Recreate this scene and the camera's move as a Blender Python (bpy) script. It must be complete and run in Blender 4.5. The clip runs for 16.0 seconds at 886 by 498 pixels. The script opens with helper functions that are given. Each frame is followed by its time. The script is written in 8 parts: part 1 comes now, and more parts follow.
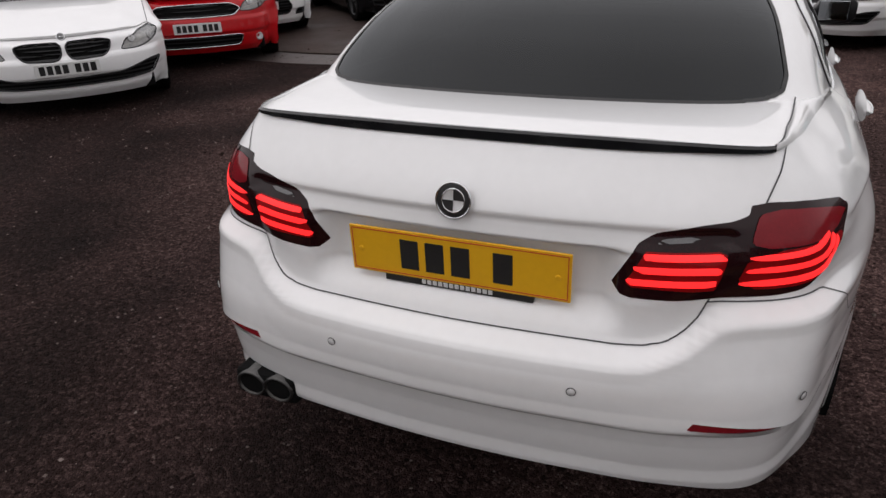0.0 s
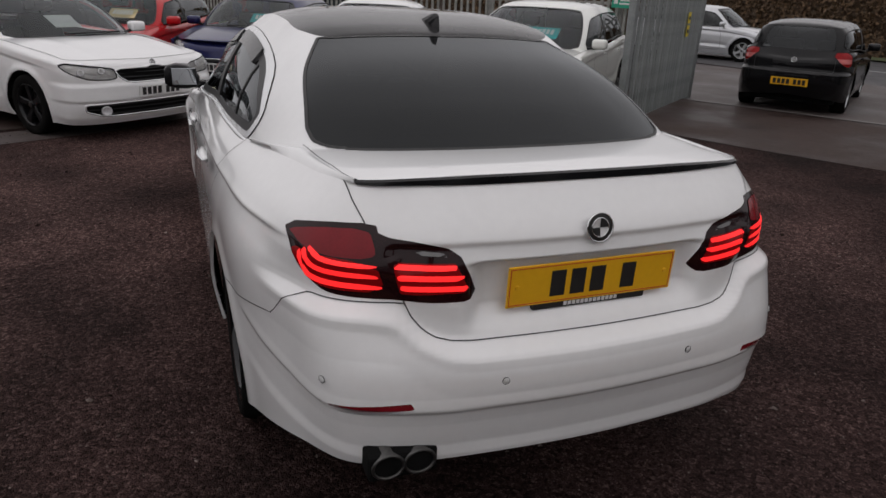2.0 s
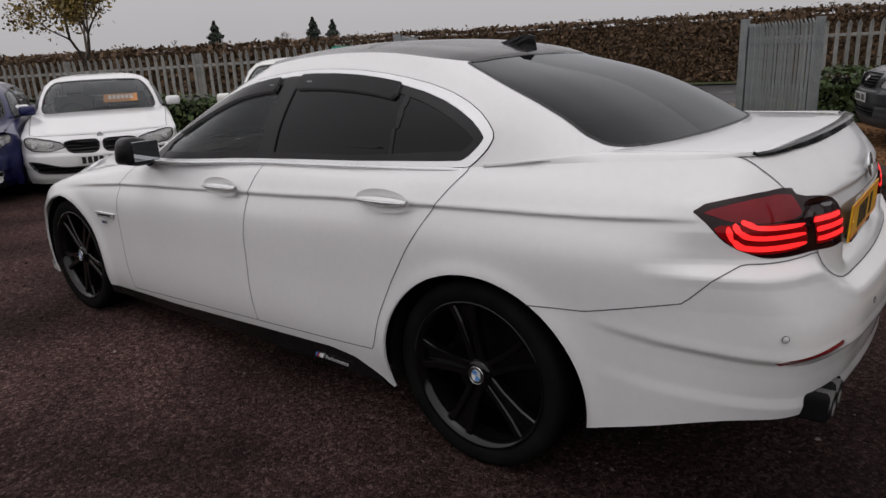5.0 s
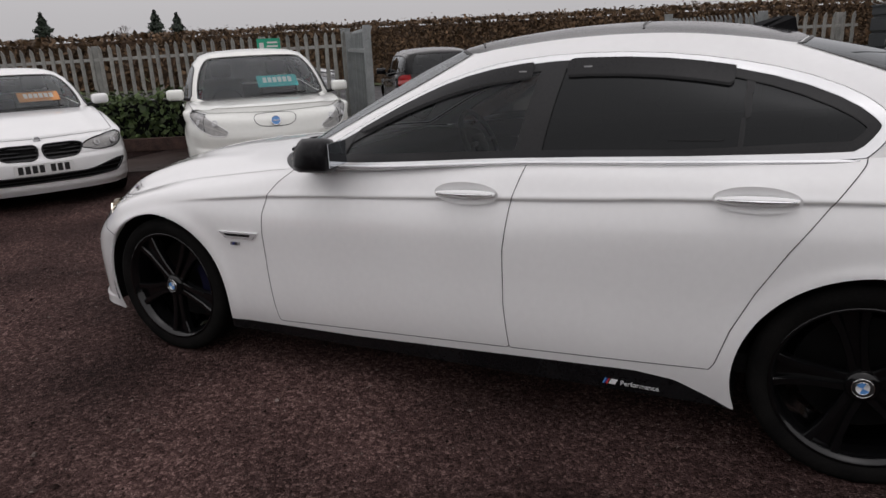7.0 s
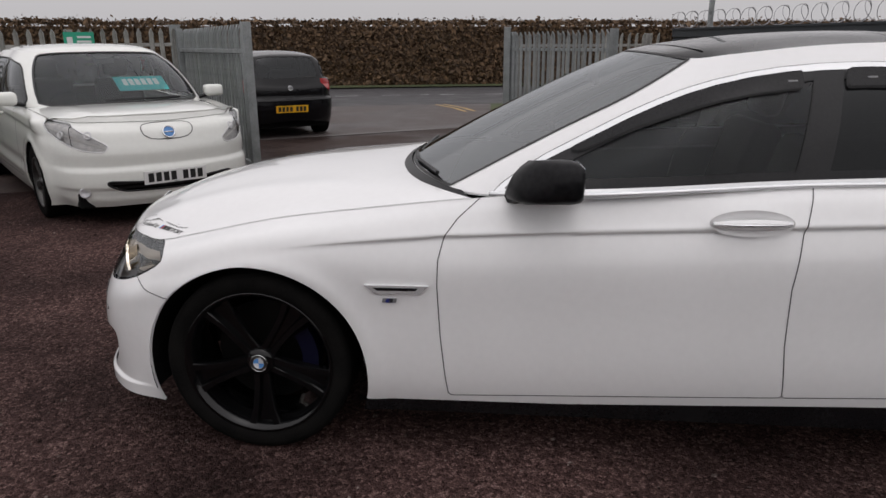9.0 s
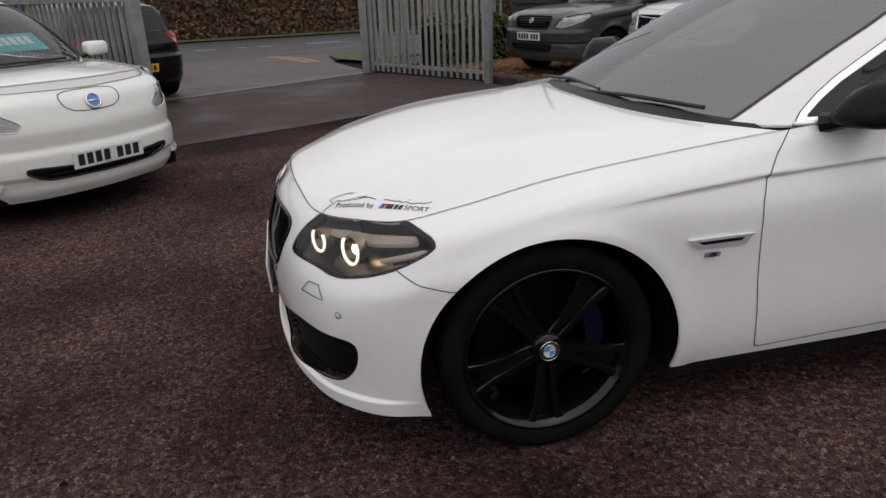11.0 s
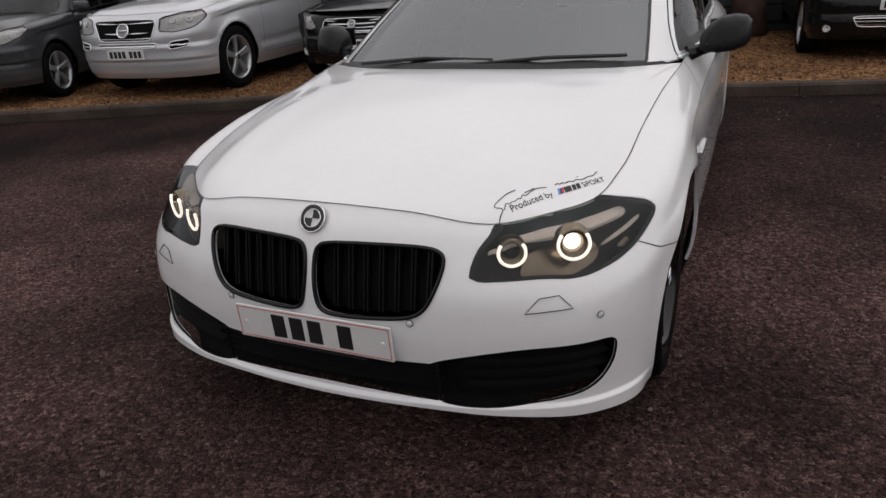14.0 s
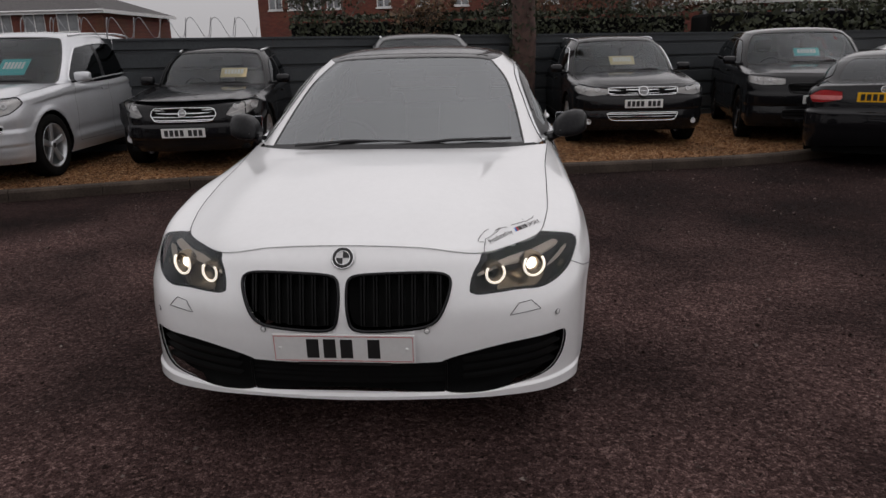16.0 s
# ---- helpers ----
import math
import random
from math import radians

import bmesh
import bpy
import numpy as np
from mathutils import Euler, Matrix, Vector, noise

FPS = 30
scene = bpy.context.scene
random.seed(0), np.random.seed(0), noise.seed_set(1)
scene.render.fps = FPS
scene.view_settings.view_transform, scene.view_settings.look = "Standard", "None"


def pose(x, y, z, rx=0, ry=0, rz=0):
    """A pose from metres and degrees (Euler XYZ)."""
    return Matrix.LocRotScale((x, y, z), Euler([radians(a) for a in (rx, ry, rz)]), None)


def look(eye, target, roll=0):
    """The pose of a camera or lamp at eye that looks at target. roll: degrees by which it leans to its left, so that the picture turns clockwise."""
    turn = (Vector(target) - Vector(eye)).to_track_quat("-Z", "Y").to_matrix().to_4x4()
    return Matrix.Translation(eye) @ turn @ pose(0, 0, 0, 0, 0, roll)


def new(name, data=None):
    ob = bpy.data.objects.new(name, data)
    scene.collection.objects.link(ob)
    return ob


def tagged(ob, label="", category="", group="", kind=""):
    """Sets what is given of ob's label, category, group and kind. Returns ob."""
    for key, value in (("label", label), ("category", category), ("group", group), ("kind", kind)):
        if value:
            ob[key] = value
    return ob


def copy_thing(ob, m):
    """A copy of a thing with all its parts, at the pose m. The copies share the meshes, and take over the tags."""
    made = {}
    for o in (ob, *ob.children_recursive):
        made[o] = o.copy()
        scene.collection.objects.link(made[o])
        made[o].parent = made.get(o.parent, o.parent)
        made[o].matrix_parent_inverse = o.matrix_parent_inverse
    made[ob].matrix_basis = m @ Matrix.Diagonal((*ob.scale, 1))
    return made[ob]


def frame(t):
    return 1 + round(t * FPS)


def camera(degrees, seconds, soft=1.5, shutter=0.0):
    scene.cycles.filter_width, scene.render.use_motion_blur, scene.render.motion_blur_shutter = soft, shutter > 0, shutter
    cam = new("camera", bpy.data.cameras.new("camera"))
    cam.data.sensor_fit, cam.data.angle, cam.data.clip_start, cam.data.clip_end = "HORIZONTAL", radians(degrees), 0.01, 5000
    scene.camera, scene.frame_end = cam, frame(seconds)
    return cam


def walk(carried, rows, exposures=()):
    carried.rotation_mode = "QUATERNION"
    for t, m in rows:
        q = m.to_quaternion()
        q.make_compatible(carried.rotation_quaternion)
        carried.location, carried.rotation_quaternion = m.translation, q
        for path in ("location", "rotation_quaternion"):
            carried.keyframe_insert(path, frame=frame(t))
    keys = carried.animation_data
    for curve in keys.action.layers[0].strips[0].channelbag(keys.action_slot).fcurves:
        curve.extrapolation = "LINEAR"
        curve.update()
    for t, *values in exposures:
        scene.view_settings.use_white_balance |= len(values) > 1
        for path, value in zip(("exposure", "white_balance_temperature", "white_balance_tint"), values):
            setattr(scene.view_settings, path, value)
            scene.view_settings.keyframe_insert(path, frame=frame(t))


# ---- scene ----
cam = camera(65.7, 16.0)
PATH = [
    (0, (0.507, -3.742, 1.57), (-0.192, -2.09, 0.684), -2.2),
    (0.5, (0.161, -3.744, 1.589), (-0.251, -1.993, 0.715), -2.0),
    (1, (-0.271, -3.903, 1.613), (-0.237, -2.098, 0.753), 1.2),
    (1.5, (-0.653, -3.911, 1.585), (-0.335, -2.105, 0.786), 3.1),
    (2, (-1.034, -3.935, 1.595), (-0.338, -2.201, 0.88), 2.6),
    (2.5, (-1.366, -3.984, 1.597), (-0.43, -2.344, 0.935), 0.4),
    (3, (-1.636, -3.815, 1.455), (-0.525, -2.243, 0.911), -0.7),
    (3.2, (-1.747, -3.73, 1.447), (-0.571, -2.213, 0.884), -1.7),
    (5.3, (-2.783, -2.575, 1.429), (-1.269, -1.392, 0.873), -2.8),
    (5.5, (-2.876, -2.417, 1.44), (-1.353, -1.251, 0.872), -2.9),
    (6, (-2.989, -1.953, 1.449), (-1.479, -0.788, 0.849), -2.0),
    (6.5, (-3.101, -1.579, 1.444), (-1.482, -0.546, 0.886), -1.6),
    (7, (-3.195, -1.173, 1.448), (-1.48, -0.322, 0.87), -2.6),
    (7.5, (-3.194, -0.734, 1.451), (-1.434, 0.017, 0.87), -3.3),
    (8, (-3.192, -0.272, 1.433), (-1.369, 0.322, 0.863), -3.1),
    (8.5, (-3.138, 0.12, 1.433), (-1.255, 0.486, 0.868), -2.4),
    (9, (-3.075, 0.59, 1.444), (-1.169, 0.785, 0.873), -0.2),
    (9.5, (-3.083, 1.041, 1.44), (-1.174, 1.087, 0.845), 0.5),
    (9.7, (-3.052, 1.202, 1.432), (-1.148, 1.193, 0.818), -0.1),
    (11.8, (-2.258, 2.777, 1.384), (-0.601, 1.97, 0.608), -2.1),
    (12, (-2.154, 2.919, 1.385), (-0.575, 1.984, 0.591), -2.2),
    (12.5, (-1.92, 3.121, 1.384), (-0.532, 1.922, 0.587), -2.8),
    (13, (-1.624, 3.308, 1.389), (-0.426, 1.922, 0.587), -2.6),
    (13.5, (-1.352, 3.577, 1.382), (-0.356, 2.034, 0.589), -2.3),
    (14, (-1.077, 3.733, 1.374), (-0.309, 2.053, 0.609), -3.6),
    (14.5, (-0.895, 3.884, 1.416), (-0.385, 2.083, 0.712), -3.1),
    (15, (-0.762, 4.106, 1.44), (-0.542, 2.227, 0.791), -2.8),
    (15.5, (-0.724, 4.35, 1.44), (-0.572, 2.443, 0.856), -1.5),
    (16, (-0.558, 4.559, 1.446), (-0.396, 2.643, 0.894), -1.2),
]
walk(cam, [(t, look(eye, target, roll)) for t, eye, target, roll in PATH], [(t, e, 6500, 15) for t, e in ((0, .2), (.8, .06), (1.5, -.12), (2, -.2), (2.5, -.18), (3.2, -.1), (5.5, -.05), (7, .05), (9, .12), (12.5, .1), (14, 0), (15, .06), (16, -.12))])

# ---------------------------------------------------------------- helpers
def mesh_ob(name, verts, faces, mat=None, parent=None, label="", smooth=False):
    me = bpy.data.meshes.new(name)
    me.from_pydata([tuple(v) for v in verts], [], [tuple(f) for f in faces])
    if smooth:
        me.shade_smooth()
    ob = new(name, me)
    if mat:
        me.materials.append(mat)
    if parent:
        ob.parent = parent
    if label:
        ob["label"] = label
    return ob


def part(name, bm, mat, parent, label="", smooth=False):
    me = bpy.data.meshes.new(name)
    bm.to_mesh(me)
    bm.free()
    if smooth:
        me.shade_smooth()
    me.materials.append(mat)
    ob = new(name, me)
    ob.parent = parent
    if label:
        ob["label"] = label
    return ob


def thing(name, m, label, category, group="", kind=""):
    ob = new(name)
    ob.empty_display_size = 0.1
    ob.matrix_basis = m
    return tagged(ob, label, category, group, kind)


def add_box(bm, x0, x1, y0, y1, z0, z1, bevel=0.0, m=None):
    vs = [bm.verts.new((x, y, z)) for x in (x0, x1) for y in (y0, y1) for z in (z0, z1)]
    quads = ((0, 1, 3, 2), (4, 6, 7, 5), (0, 4, 5, 1), (2, 3, 7, 6), (0, 2, 6, 4), (1, 5, 7, 3))
    fs = [bm.faces.new([vs[i] for i in q]) for q in quads]
    made = vs
    if bevel:
        es = list({e for f in fs for e in f.edges})
        r = bmesh.ops.bevel(bm, geom=es, offset=bevel, segments=2, affect="EDGES", profile=0.5)
        made = list({v for f in r["faces"] for v in f.verts} | {v for v in vs if v.is_valid})
    if m is not None:
        for v in made:
            v.co = m @ v.co
    return made


def box_bm(x0, x1, y0, y1, z0, z1, bevel=0.0):
    bm = bmesh.new()
    add_box(bm, x0, x1, y0, y1, z0, z1, bevel)
    return bm


def add_tube(bm, path, r, seg=8, closed=False, caps=True):
    """A round tube along a list of points; r is a number or a list."""
    pts = [Vector(p) for p in path]
    n = len(pts)
    rings = []
    up = None
    for i, p in enumerate(pts):
        a = pts[(i - 1) % n] if closed or i > 0 else p
        b = pts[(i + 1) % n] if closed or i < n - 1 else p
        d = (b - a).normalized()
        if up is None:
            up = d.orthogonal().normalized()
        side = d.cross(up)
        side = side.normalized() if side.length > 1e-6 else d.orthogonal().normalized()
        up = side.cross(d).normalized()
        rr = r[i] if isinstance(r, (list, tuple)) else r
        rings.append([bm.verts.new(p + (side * math.cos(k * math.tau / seg) + up * math.sin(k * math.tau / seg)) * rr) for k in range(seg)])
    for i in range(n if closed else n - 1):
        a, b = rings[i], rings[(i + 1) % n]
        for k in range(seg):
            bm.faces.new((a[k], a[(k + 1) % seg], b[(k + 1) % seg], b[k]))
    if caps and not closed:
        bm.faces.new(rings[0][::-1])
        bm.faces.new(rings[-1])


def add_lathe(bm, prof, seg=48, a0=0.0, a1=math.tau, axis="x"):
    """Revolves (radius, along) pairs about the axis."""
    full = abs(a1 - a0 - math.tau) < 1e-6
    n = seg if full else seg + 1
    rings = []
    for r, d in prof:
        ring = []
        for k in range(n):
            a = a0 + (a1 - a0) * k / seg
            c, s = r * math.cos(a), r * math.sin(a)
            ring.append(bm.verts.new((d, c, s) if axis == "x" else (c, d, s) if axis == "y" else (c, s, d)))
        rings.append(ring)
    for i in range(len(rings) - 1):
        for k in range(seg):
            j = (k + 1) % n
            bm.faces.new((rings[i][k], rings[i][j], rings[i + 1][j], rings[i + 1][k]))


def prism_bm(outline, d0, d1, to):
    """A prism over a 2D outline; to(a, b, d) gives the 3D point."""
    bm = bmesh.new()
    lo = [bm.verts.new(to(a, b, d0)) for a, b in outline]
    hi = [bm.verts.new(to(a, b, d1)) for a, b in outline]
    bm.faces.new(lo[::-1])
    bm.faces.new(hi)
    for i in range(len(lo)):
        j = (i + 1) % len(lo)
        bm.faces.new((lo[i], lo[j], hi[j], hi[i]))
    bmesh.ops.recalc_face_normals(bm, faces=bm.faces[:])
    return bm


def chaikin(pts, rounds=2, closed=True):
    pts = [tuple(map(float, p)) for p in pts]
    for _ in range(rounds):
        out = []
        n = len(pts)
        for i in range(n if closed else n - 1):
            a, b = np.array(pts[i]), np.array(pts[(i + 1) % n])
            out += [tuple(0.75 * a + 0.25 * b), tuple(0.25 * a + 0.75 * b)]
        if not closed:
            out = [pts[0]] + out + [pts[-1]]
        pts = out
    return pts


def soften(pts, cut=.13):
    """An outline with its corners taken off a little."""
    out, n = [], len(pts)
    for i in range(n):
        p, a, b = (np.array(pts[k % n], float) for k in (i, i - 1, i + 1))
        out += [tuple(p + (a - p) * cut), tuple(p + (a + b - 2 * p) * cut * .28), tuple(p + (b - p) * cut)]
    return out


# ---------------------------------------------------------------- curved sheets that can be cut
class Sheet:
    """A curved surface: places, normals, parameters and triangles."""

    def __init__(self, P, N, U, T):
        self.P, self.N, self.U, self.T = P, N, U, T

    def mirrored(self):
        f = np.array([-1, 1, 1.0])
        return Sheet(self.P * f, self.N * f, self.U, self.T[:, ::-1])

    def joined(self, o):
        return Sheet(np.vstack([self.P, o.P]), np.vstack([self.N, o.N]), np.vstack([self.U, o.U]), np.vstack([self.T, o.T + len(self.P)]))

    def both(self):
        return self.joined(self.mirrored())

    def moved(self, d):
        """Pushed out along its normals by d."""
        return Sheet(self.P + self.N * d, self.N, self.U, self.T)


def hermite(pts, t, ts):
    """A smooth curve through pts at the parameters t, read at ts."""
    pts, t, ts = np.asarray(pts, float), np.asarray(t, float), np.asarray(ts, float)
    h = np.diff(t)
    d = np.diff(pts, axis=0) / h.reshape(-1, *[1] * (pts.ndim - 1))
    m = np.empty_like(pts)
    w0, w1 = h[1:], h[:-1]
    sh = (-1, *[1] * (pts.ndim - 1))
    m[1:-1] = (d[:-1] * w0.reshape(sh) + d[1:] * w1.reshape(sh)) / (w0 + w1).reshape(sh)
    m[0], m[-1] = d[0], d[-1]
    i = np.clip(np.searchsorted(t, ts, side="right") - 1, 0, len(t) - 2)
    hh = h[i].reshape(sh)
    x = ((ts - t[i]) / h[i]).reshape(sh)
    return (pts[i] * (2 * x**3 - 3 * x**2 + 1) + m[i] * hh * (x**3 - 2 * x**2 + x) + pts[i + 1] * (-2 * x**3 + 3 * x**2) + m[i + 1] * hh * (x**3 - x**2))


def loop_curve(row, ks):
    """A level's curve through its stations, mirrored at both ends, at the station numbers ks."""
    row = np.asarray(row, float)
    f = np.array([-1, 1, 1.0])
    full = np.vstack([row[1:2] * f, row, row[-2:-1] * f])
    d = np.linalg.norm(np.diff(full, axis=0), axis=1)
    t = np.concatenate([[0], np.cumsum(d)])
    base = np.arange(-1, len(row) + 1)
    return hermite(full, t, np.interp(ks, base, t))


def stations(row, step):
    """Station numbers spread evenly along a level's curve."""
    row = np.asarray(row, float)
    d = np.linalg.norm(np.diff(row, axis=0), axis=1)
    t = np.concatenate([[0], np.cumsum(d)])
    n = max(8, int(t[-1] / step))
    return np.interp(np.linspace(0, t[-1], n), t, np.arange(len(row)))


def grid_sheet(G, ku, kv):
    nv, nu = G.shape[:2]
    P = G.reshape(-1, 3)
    U = np.stack(np.meshgrid(ku, kv), -1).reshape(-1, 2)
    i = np.arange(nu * (nv - 1)).reshape(nv - 1, nu)[:, :-1].ravel()
    T = np.vstack([np.stack([i, i + 1, i + nu + 1], 1), np.stack([i, i + nu + 1, i + nu], 1)])
    N = np.zeros_like(P)
    fn = np.cross(P[T[:, 1]] - P[T[:, 0]], P[T[:, 2]] - P[T[:, 0]])
    for k in range(3):
        np.add.at(N, T[:, k], fn)
    N /= np.linalg.norm(N, axis=1, keepdims=True) + 1e-12
    return Sheet(P, N, U, T)


def shell(levels, step_u, nv, lv=None):
    """A half body from its levels, each a row of stations, from below to above. Faces look outwards for x > 0."""
    ku = stations(levels[len(levels) // 2], step_u)
    rows = np.stack([loop_curve(l, ku) for l in levels])
    d = np.linalg.norm(np.diff(rows, axis=0), axis=2).mean(1)
    t = np.concatenate([[0], np.cumsum(d)])
    ts = np.linspace(0, t[-1], nv)
    G = hermite(rows, t, ts)
    s = grid_sheet(G, ku, np.interp(ts, t, np.arange(len(levels))))
    mid = s.P[:, 0] > 0.3
    if (s.N[mid, 0]).mean() < 0:
        s.N, s.T = -s.N, s.T[:, ::-1]
    e = np.isin(s.U[:, 0], (ku[0], ku[-1]))
    s.P[e, 0] = 0
    s.N[e, 0] = 0
    s.N /= np.linalg.norm(s.N, axis=1, keepdims=True) + 1e-12
    return s


def coons(c0, c1, d0, d1, bulge):
    """A patch inside four edges; c along s at t = 0 and 1, d along t at s = 0 and 1; bulge(s, t) lifts it."""
    ns, nt = len(c0), len(d0)
    s, t = np.linspace(0, 1, ns)[None, :, None], np.linspace(0, 1, nt)[:, None, None]
    G = (1 - t) * c0[None] + t * c1[None] + (1 - s) * d0[:, None] + s * d1[:, None]
    G = G - ((1 - s) * (1 - t) * c0[0] + s * (1 - t) * c0[-1] + (1 - s) * t * c1[0] + s * t * c1[-1])
    G[..., 2] += bulge(s[..., 0], t[..., 0])
    sh = grid_sheet(G, np.linspace(0, 1, ns), np.linspace(0, 1, nt))
    if sh.N[:, 2].mean() < 0:
        sh.N, sh.T = -sh.N, sh.T[:, ::-1]
    return sh


def clip(sh, g):
    """Cuts a sheet where g(P, U) is zero: the part above zero, the part below, and the cut's pieces (p, q, normal)."""
    if not len(sh.T):
        return sh, sh, []
    v = np.asarray(g(sh.P, sh.U), float)
    v = np.where(np.abs(v) < 1e-7, 1e-7, v)
    pos = v > 0
    cnt = pos[sh.T].sum(1)
    ins, outs = [sh.T[cnt == 3]], [sh.T[cnt == 0]]
    P, N, U, cache, segs, ti, to = [], [], [], {}, [], [], []
    n0 = len(sh.P)

    def cross(a, b):
        k = (a, b) if a < b else (b, a)
        if k not in cache:
            x = v[a] / (v[a] - v[b])
            P.append(sh.P[a] + (sh.P[b] - sh.P[a]) * x)
            n = sh.N[a] + (sh.N[b] - sh.N[a]) * x
            N.append(n / (np.linalg.norm(n) + 1e-12))
            U.append(sh.U[a] + (sh.U[b] - sh.U[a]) * x)
            cache[k] = n0 + len(P) - 1
        return cache[k]

    for tri in sh.T[(cnt > 0) & (cnt < 3)].tolist():
        lone = pos[tri].sum() == 1
        k = next(i for i in range(3) if pos[tri[i]] == lone)
        a, b, c = tri[k], tri[(k + 1) % 3], tri[(k + 2) % 3]
        p, q = cross(a, b), cross(a, c)
        (ti if lone else to).append((a, p, q))
        (to if lone else ti).extend([(p, b, c), (p, c, q)])
        segs.append((p, q))
    if P:
        PP, NN, UU = np.vstack([sh.P, P]), np.vstack([sh.N, N]), np.vstack([sh.U, U])
    else:
        PP, NN, UU = sh.P, sh.N, sh.U

    def pack(ts):
        ts = [np.asarray(t, int).reshape(-1, 3) for t in ts]
        T = np.vstack(ts)
        used, inv = np.unique(T, return_inverse=True)
        return Sheet(PP[used], NN[used], UU[used], inv.reshape(-1, 3))

    return pack(ins + [ti]), pack(outs + [to]), [(PP[p], PP[q], NN[p]) for p, q in segs]


def poly_field(poly):
    """Signed distance to a closed 2D outline, above zero inside."""
    A = np.asarray(poly, float)
    B = np.roll(A, -1, axis=0)

    def f(x, y):
        p = np.stack([x, y], -1)
        best = np.full(len(p), 1e9)
        inside = np.zeros(len(p), bool)
        for a, b in zip(A, B):
            e, w = b - a, p - a
            t = np.clip((w @ e) / (e @ e + 1e-12), 0, 1)
            best = np.minimum(best, np.linalg.norm(w - t[:, None] * e, axis=1))
            c = ((a[1] <= p[:, 1]) != (b[1] <= p[:, 1])) & (p[:, 0] < a[0] + (p[:, 1] - a[1]) / (e[1] + 1e-15) * e[0])
            inside ^= c
        return np.where(inside, best, -best)

    return f


def in_xz(poly, front):
    """An outline seen from ahead (front=1) or behind (-1)."""
    f = poly_field(poly)
    return lambda P, U: np.where(P[:, 1] * front > 0, f(np.abs(P[:, 0]), P[:, 2]), -1.0)


def in_uz(poly):
    f = poly_field(np.asarray(poly) * np.array([0.15, 1]))
    return lambda P, U: f(U[:, 0] * 0.15, P[:, 2])


def in_uv(poly):
    f = poly_field(poly)
    return lambda P, U: f(U[:, 0], U[:, 1])


def panel(name, sh, mat, parent, label="", flange=0.012):
    """A sheet as a mesh with a turned-in rim and the sheet's own smooth normals."""
    if not len(sh.T):
        return None
    P, N, T = sh.P, sh.N, sh.T
    # weld what lies in one place, so that the rim follows only true edges
    key = np.round(P * 20000).astype(np.int64)
    _, first, inv = np.unique(key, axis=0, return_index=True, return_inverse=True)
    inv = inv.ravel()
    T = inv[T]
    P, N = P[first], N[first]
    T = T[(T[:, 0] != T[:, 1]) & (T[:, 1] != T[:, 2]) & (T[:, 0] != T[:, 2])]
    faces = T.tolist()
    norms = N.tolist()
    verts = P.tolist()
    if flange:
        edges = {}
        for a, b, c in faces:
            for e in ((a, b), (b, c), (c, a)):
                edges[e] = 1
        rim = [e for e in edges if (e[1], e[0]) not in edges]
        inner = {}
        for a, b in rim:
            for k in (a, b):
                if k not in inner:
                    inner[k] = len(verts)
                    verts.append((P[k] - N[k] * flange).tolist())
                    norms.append(N[k].tolist())
            faces.append((b, a, inner[a], inner[b]))
    ob = mesh_ob(name, verts, faces, mat, parent, label, smooth=True)
    ob.data.normals_split_custom_set_from_vertices(norms)
    return ob


def grooves(name, segs, mat, parent, width=0.0034, lift=0.0012, both=True):
    """Dark joints between panels, along the pieces of cuts."""
    vs, fs = [], []
    for p, q, n in segs:
        d = q - p
        ln = np.linalg.norm(d)
        if ln < 1e-5:
            continue
        d = d / ln
        s = np.cross(d, n)
        s /= np.linalg.norm(s) + 1e-12
        a, b = p - d * 0.001 + n * lift, q + d * 0.001 + n * lift
        for m in ((1, -1) if both else (1,)):
            k = len(vs)
            f = np.array([m, 1, 1])
            vs += [(a - s * width / 2) * f, (a + s * width / 2) * f, (b + s * width / 2) * f, (b - s * width / 2) * f]
            fs.append((k, k + 1, k + 2, k + 3) if m > 0 else (k + 3, k + 2, k + 1, k))
    if fs:
        bm = bmesh.new()
        pts = [bm.verts.new(v) for v in vs]
        for q in fs:
            bm.faces.new([pts[k] for k in q])
        bmesh.ops.remove_doubles(bm, verts=bm.verts[:], dist=width * 0.62)
        bm.verts.index_update()
        # each joint that hangs together is a strip of its own
        left = set(bm.faces)
        while left:
            piece, todo = [], [left.pop()]
            while todo:
                q = todo.pop()
                piece.append(q)
                for v in q.verts:
                    for o in v.link_faces:
                        if o in left:
                            left.remove(o)
                            todo.append(o)
            if len(piece) > 2:
                ids = {}
                for q in piece:
                    for v in q.verts:
                        ids.setdefault(v, len(ids))
                mesh_ob(name, [tuple(v.co) for v in ids], [tuple(ids[v] for v in q.verts) for q in piece], mat, parent)
        bm.free()


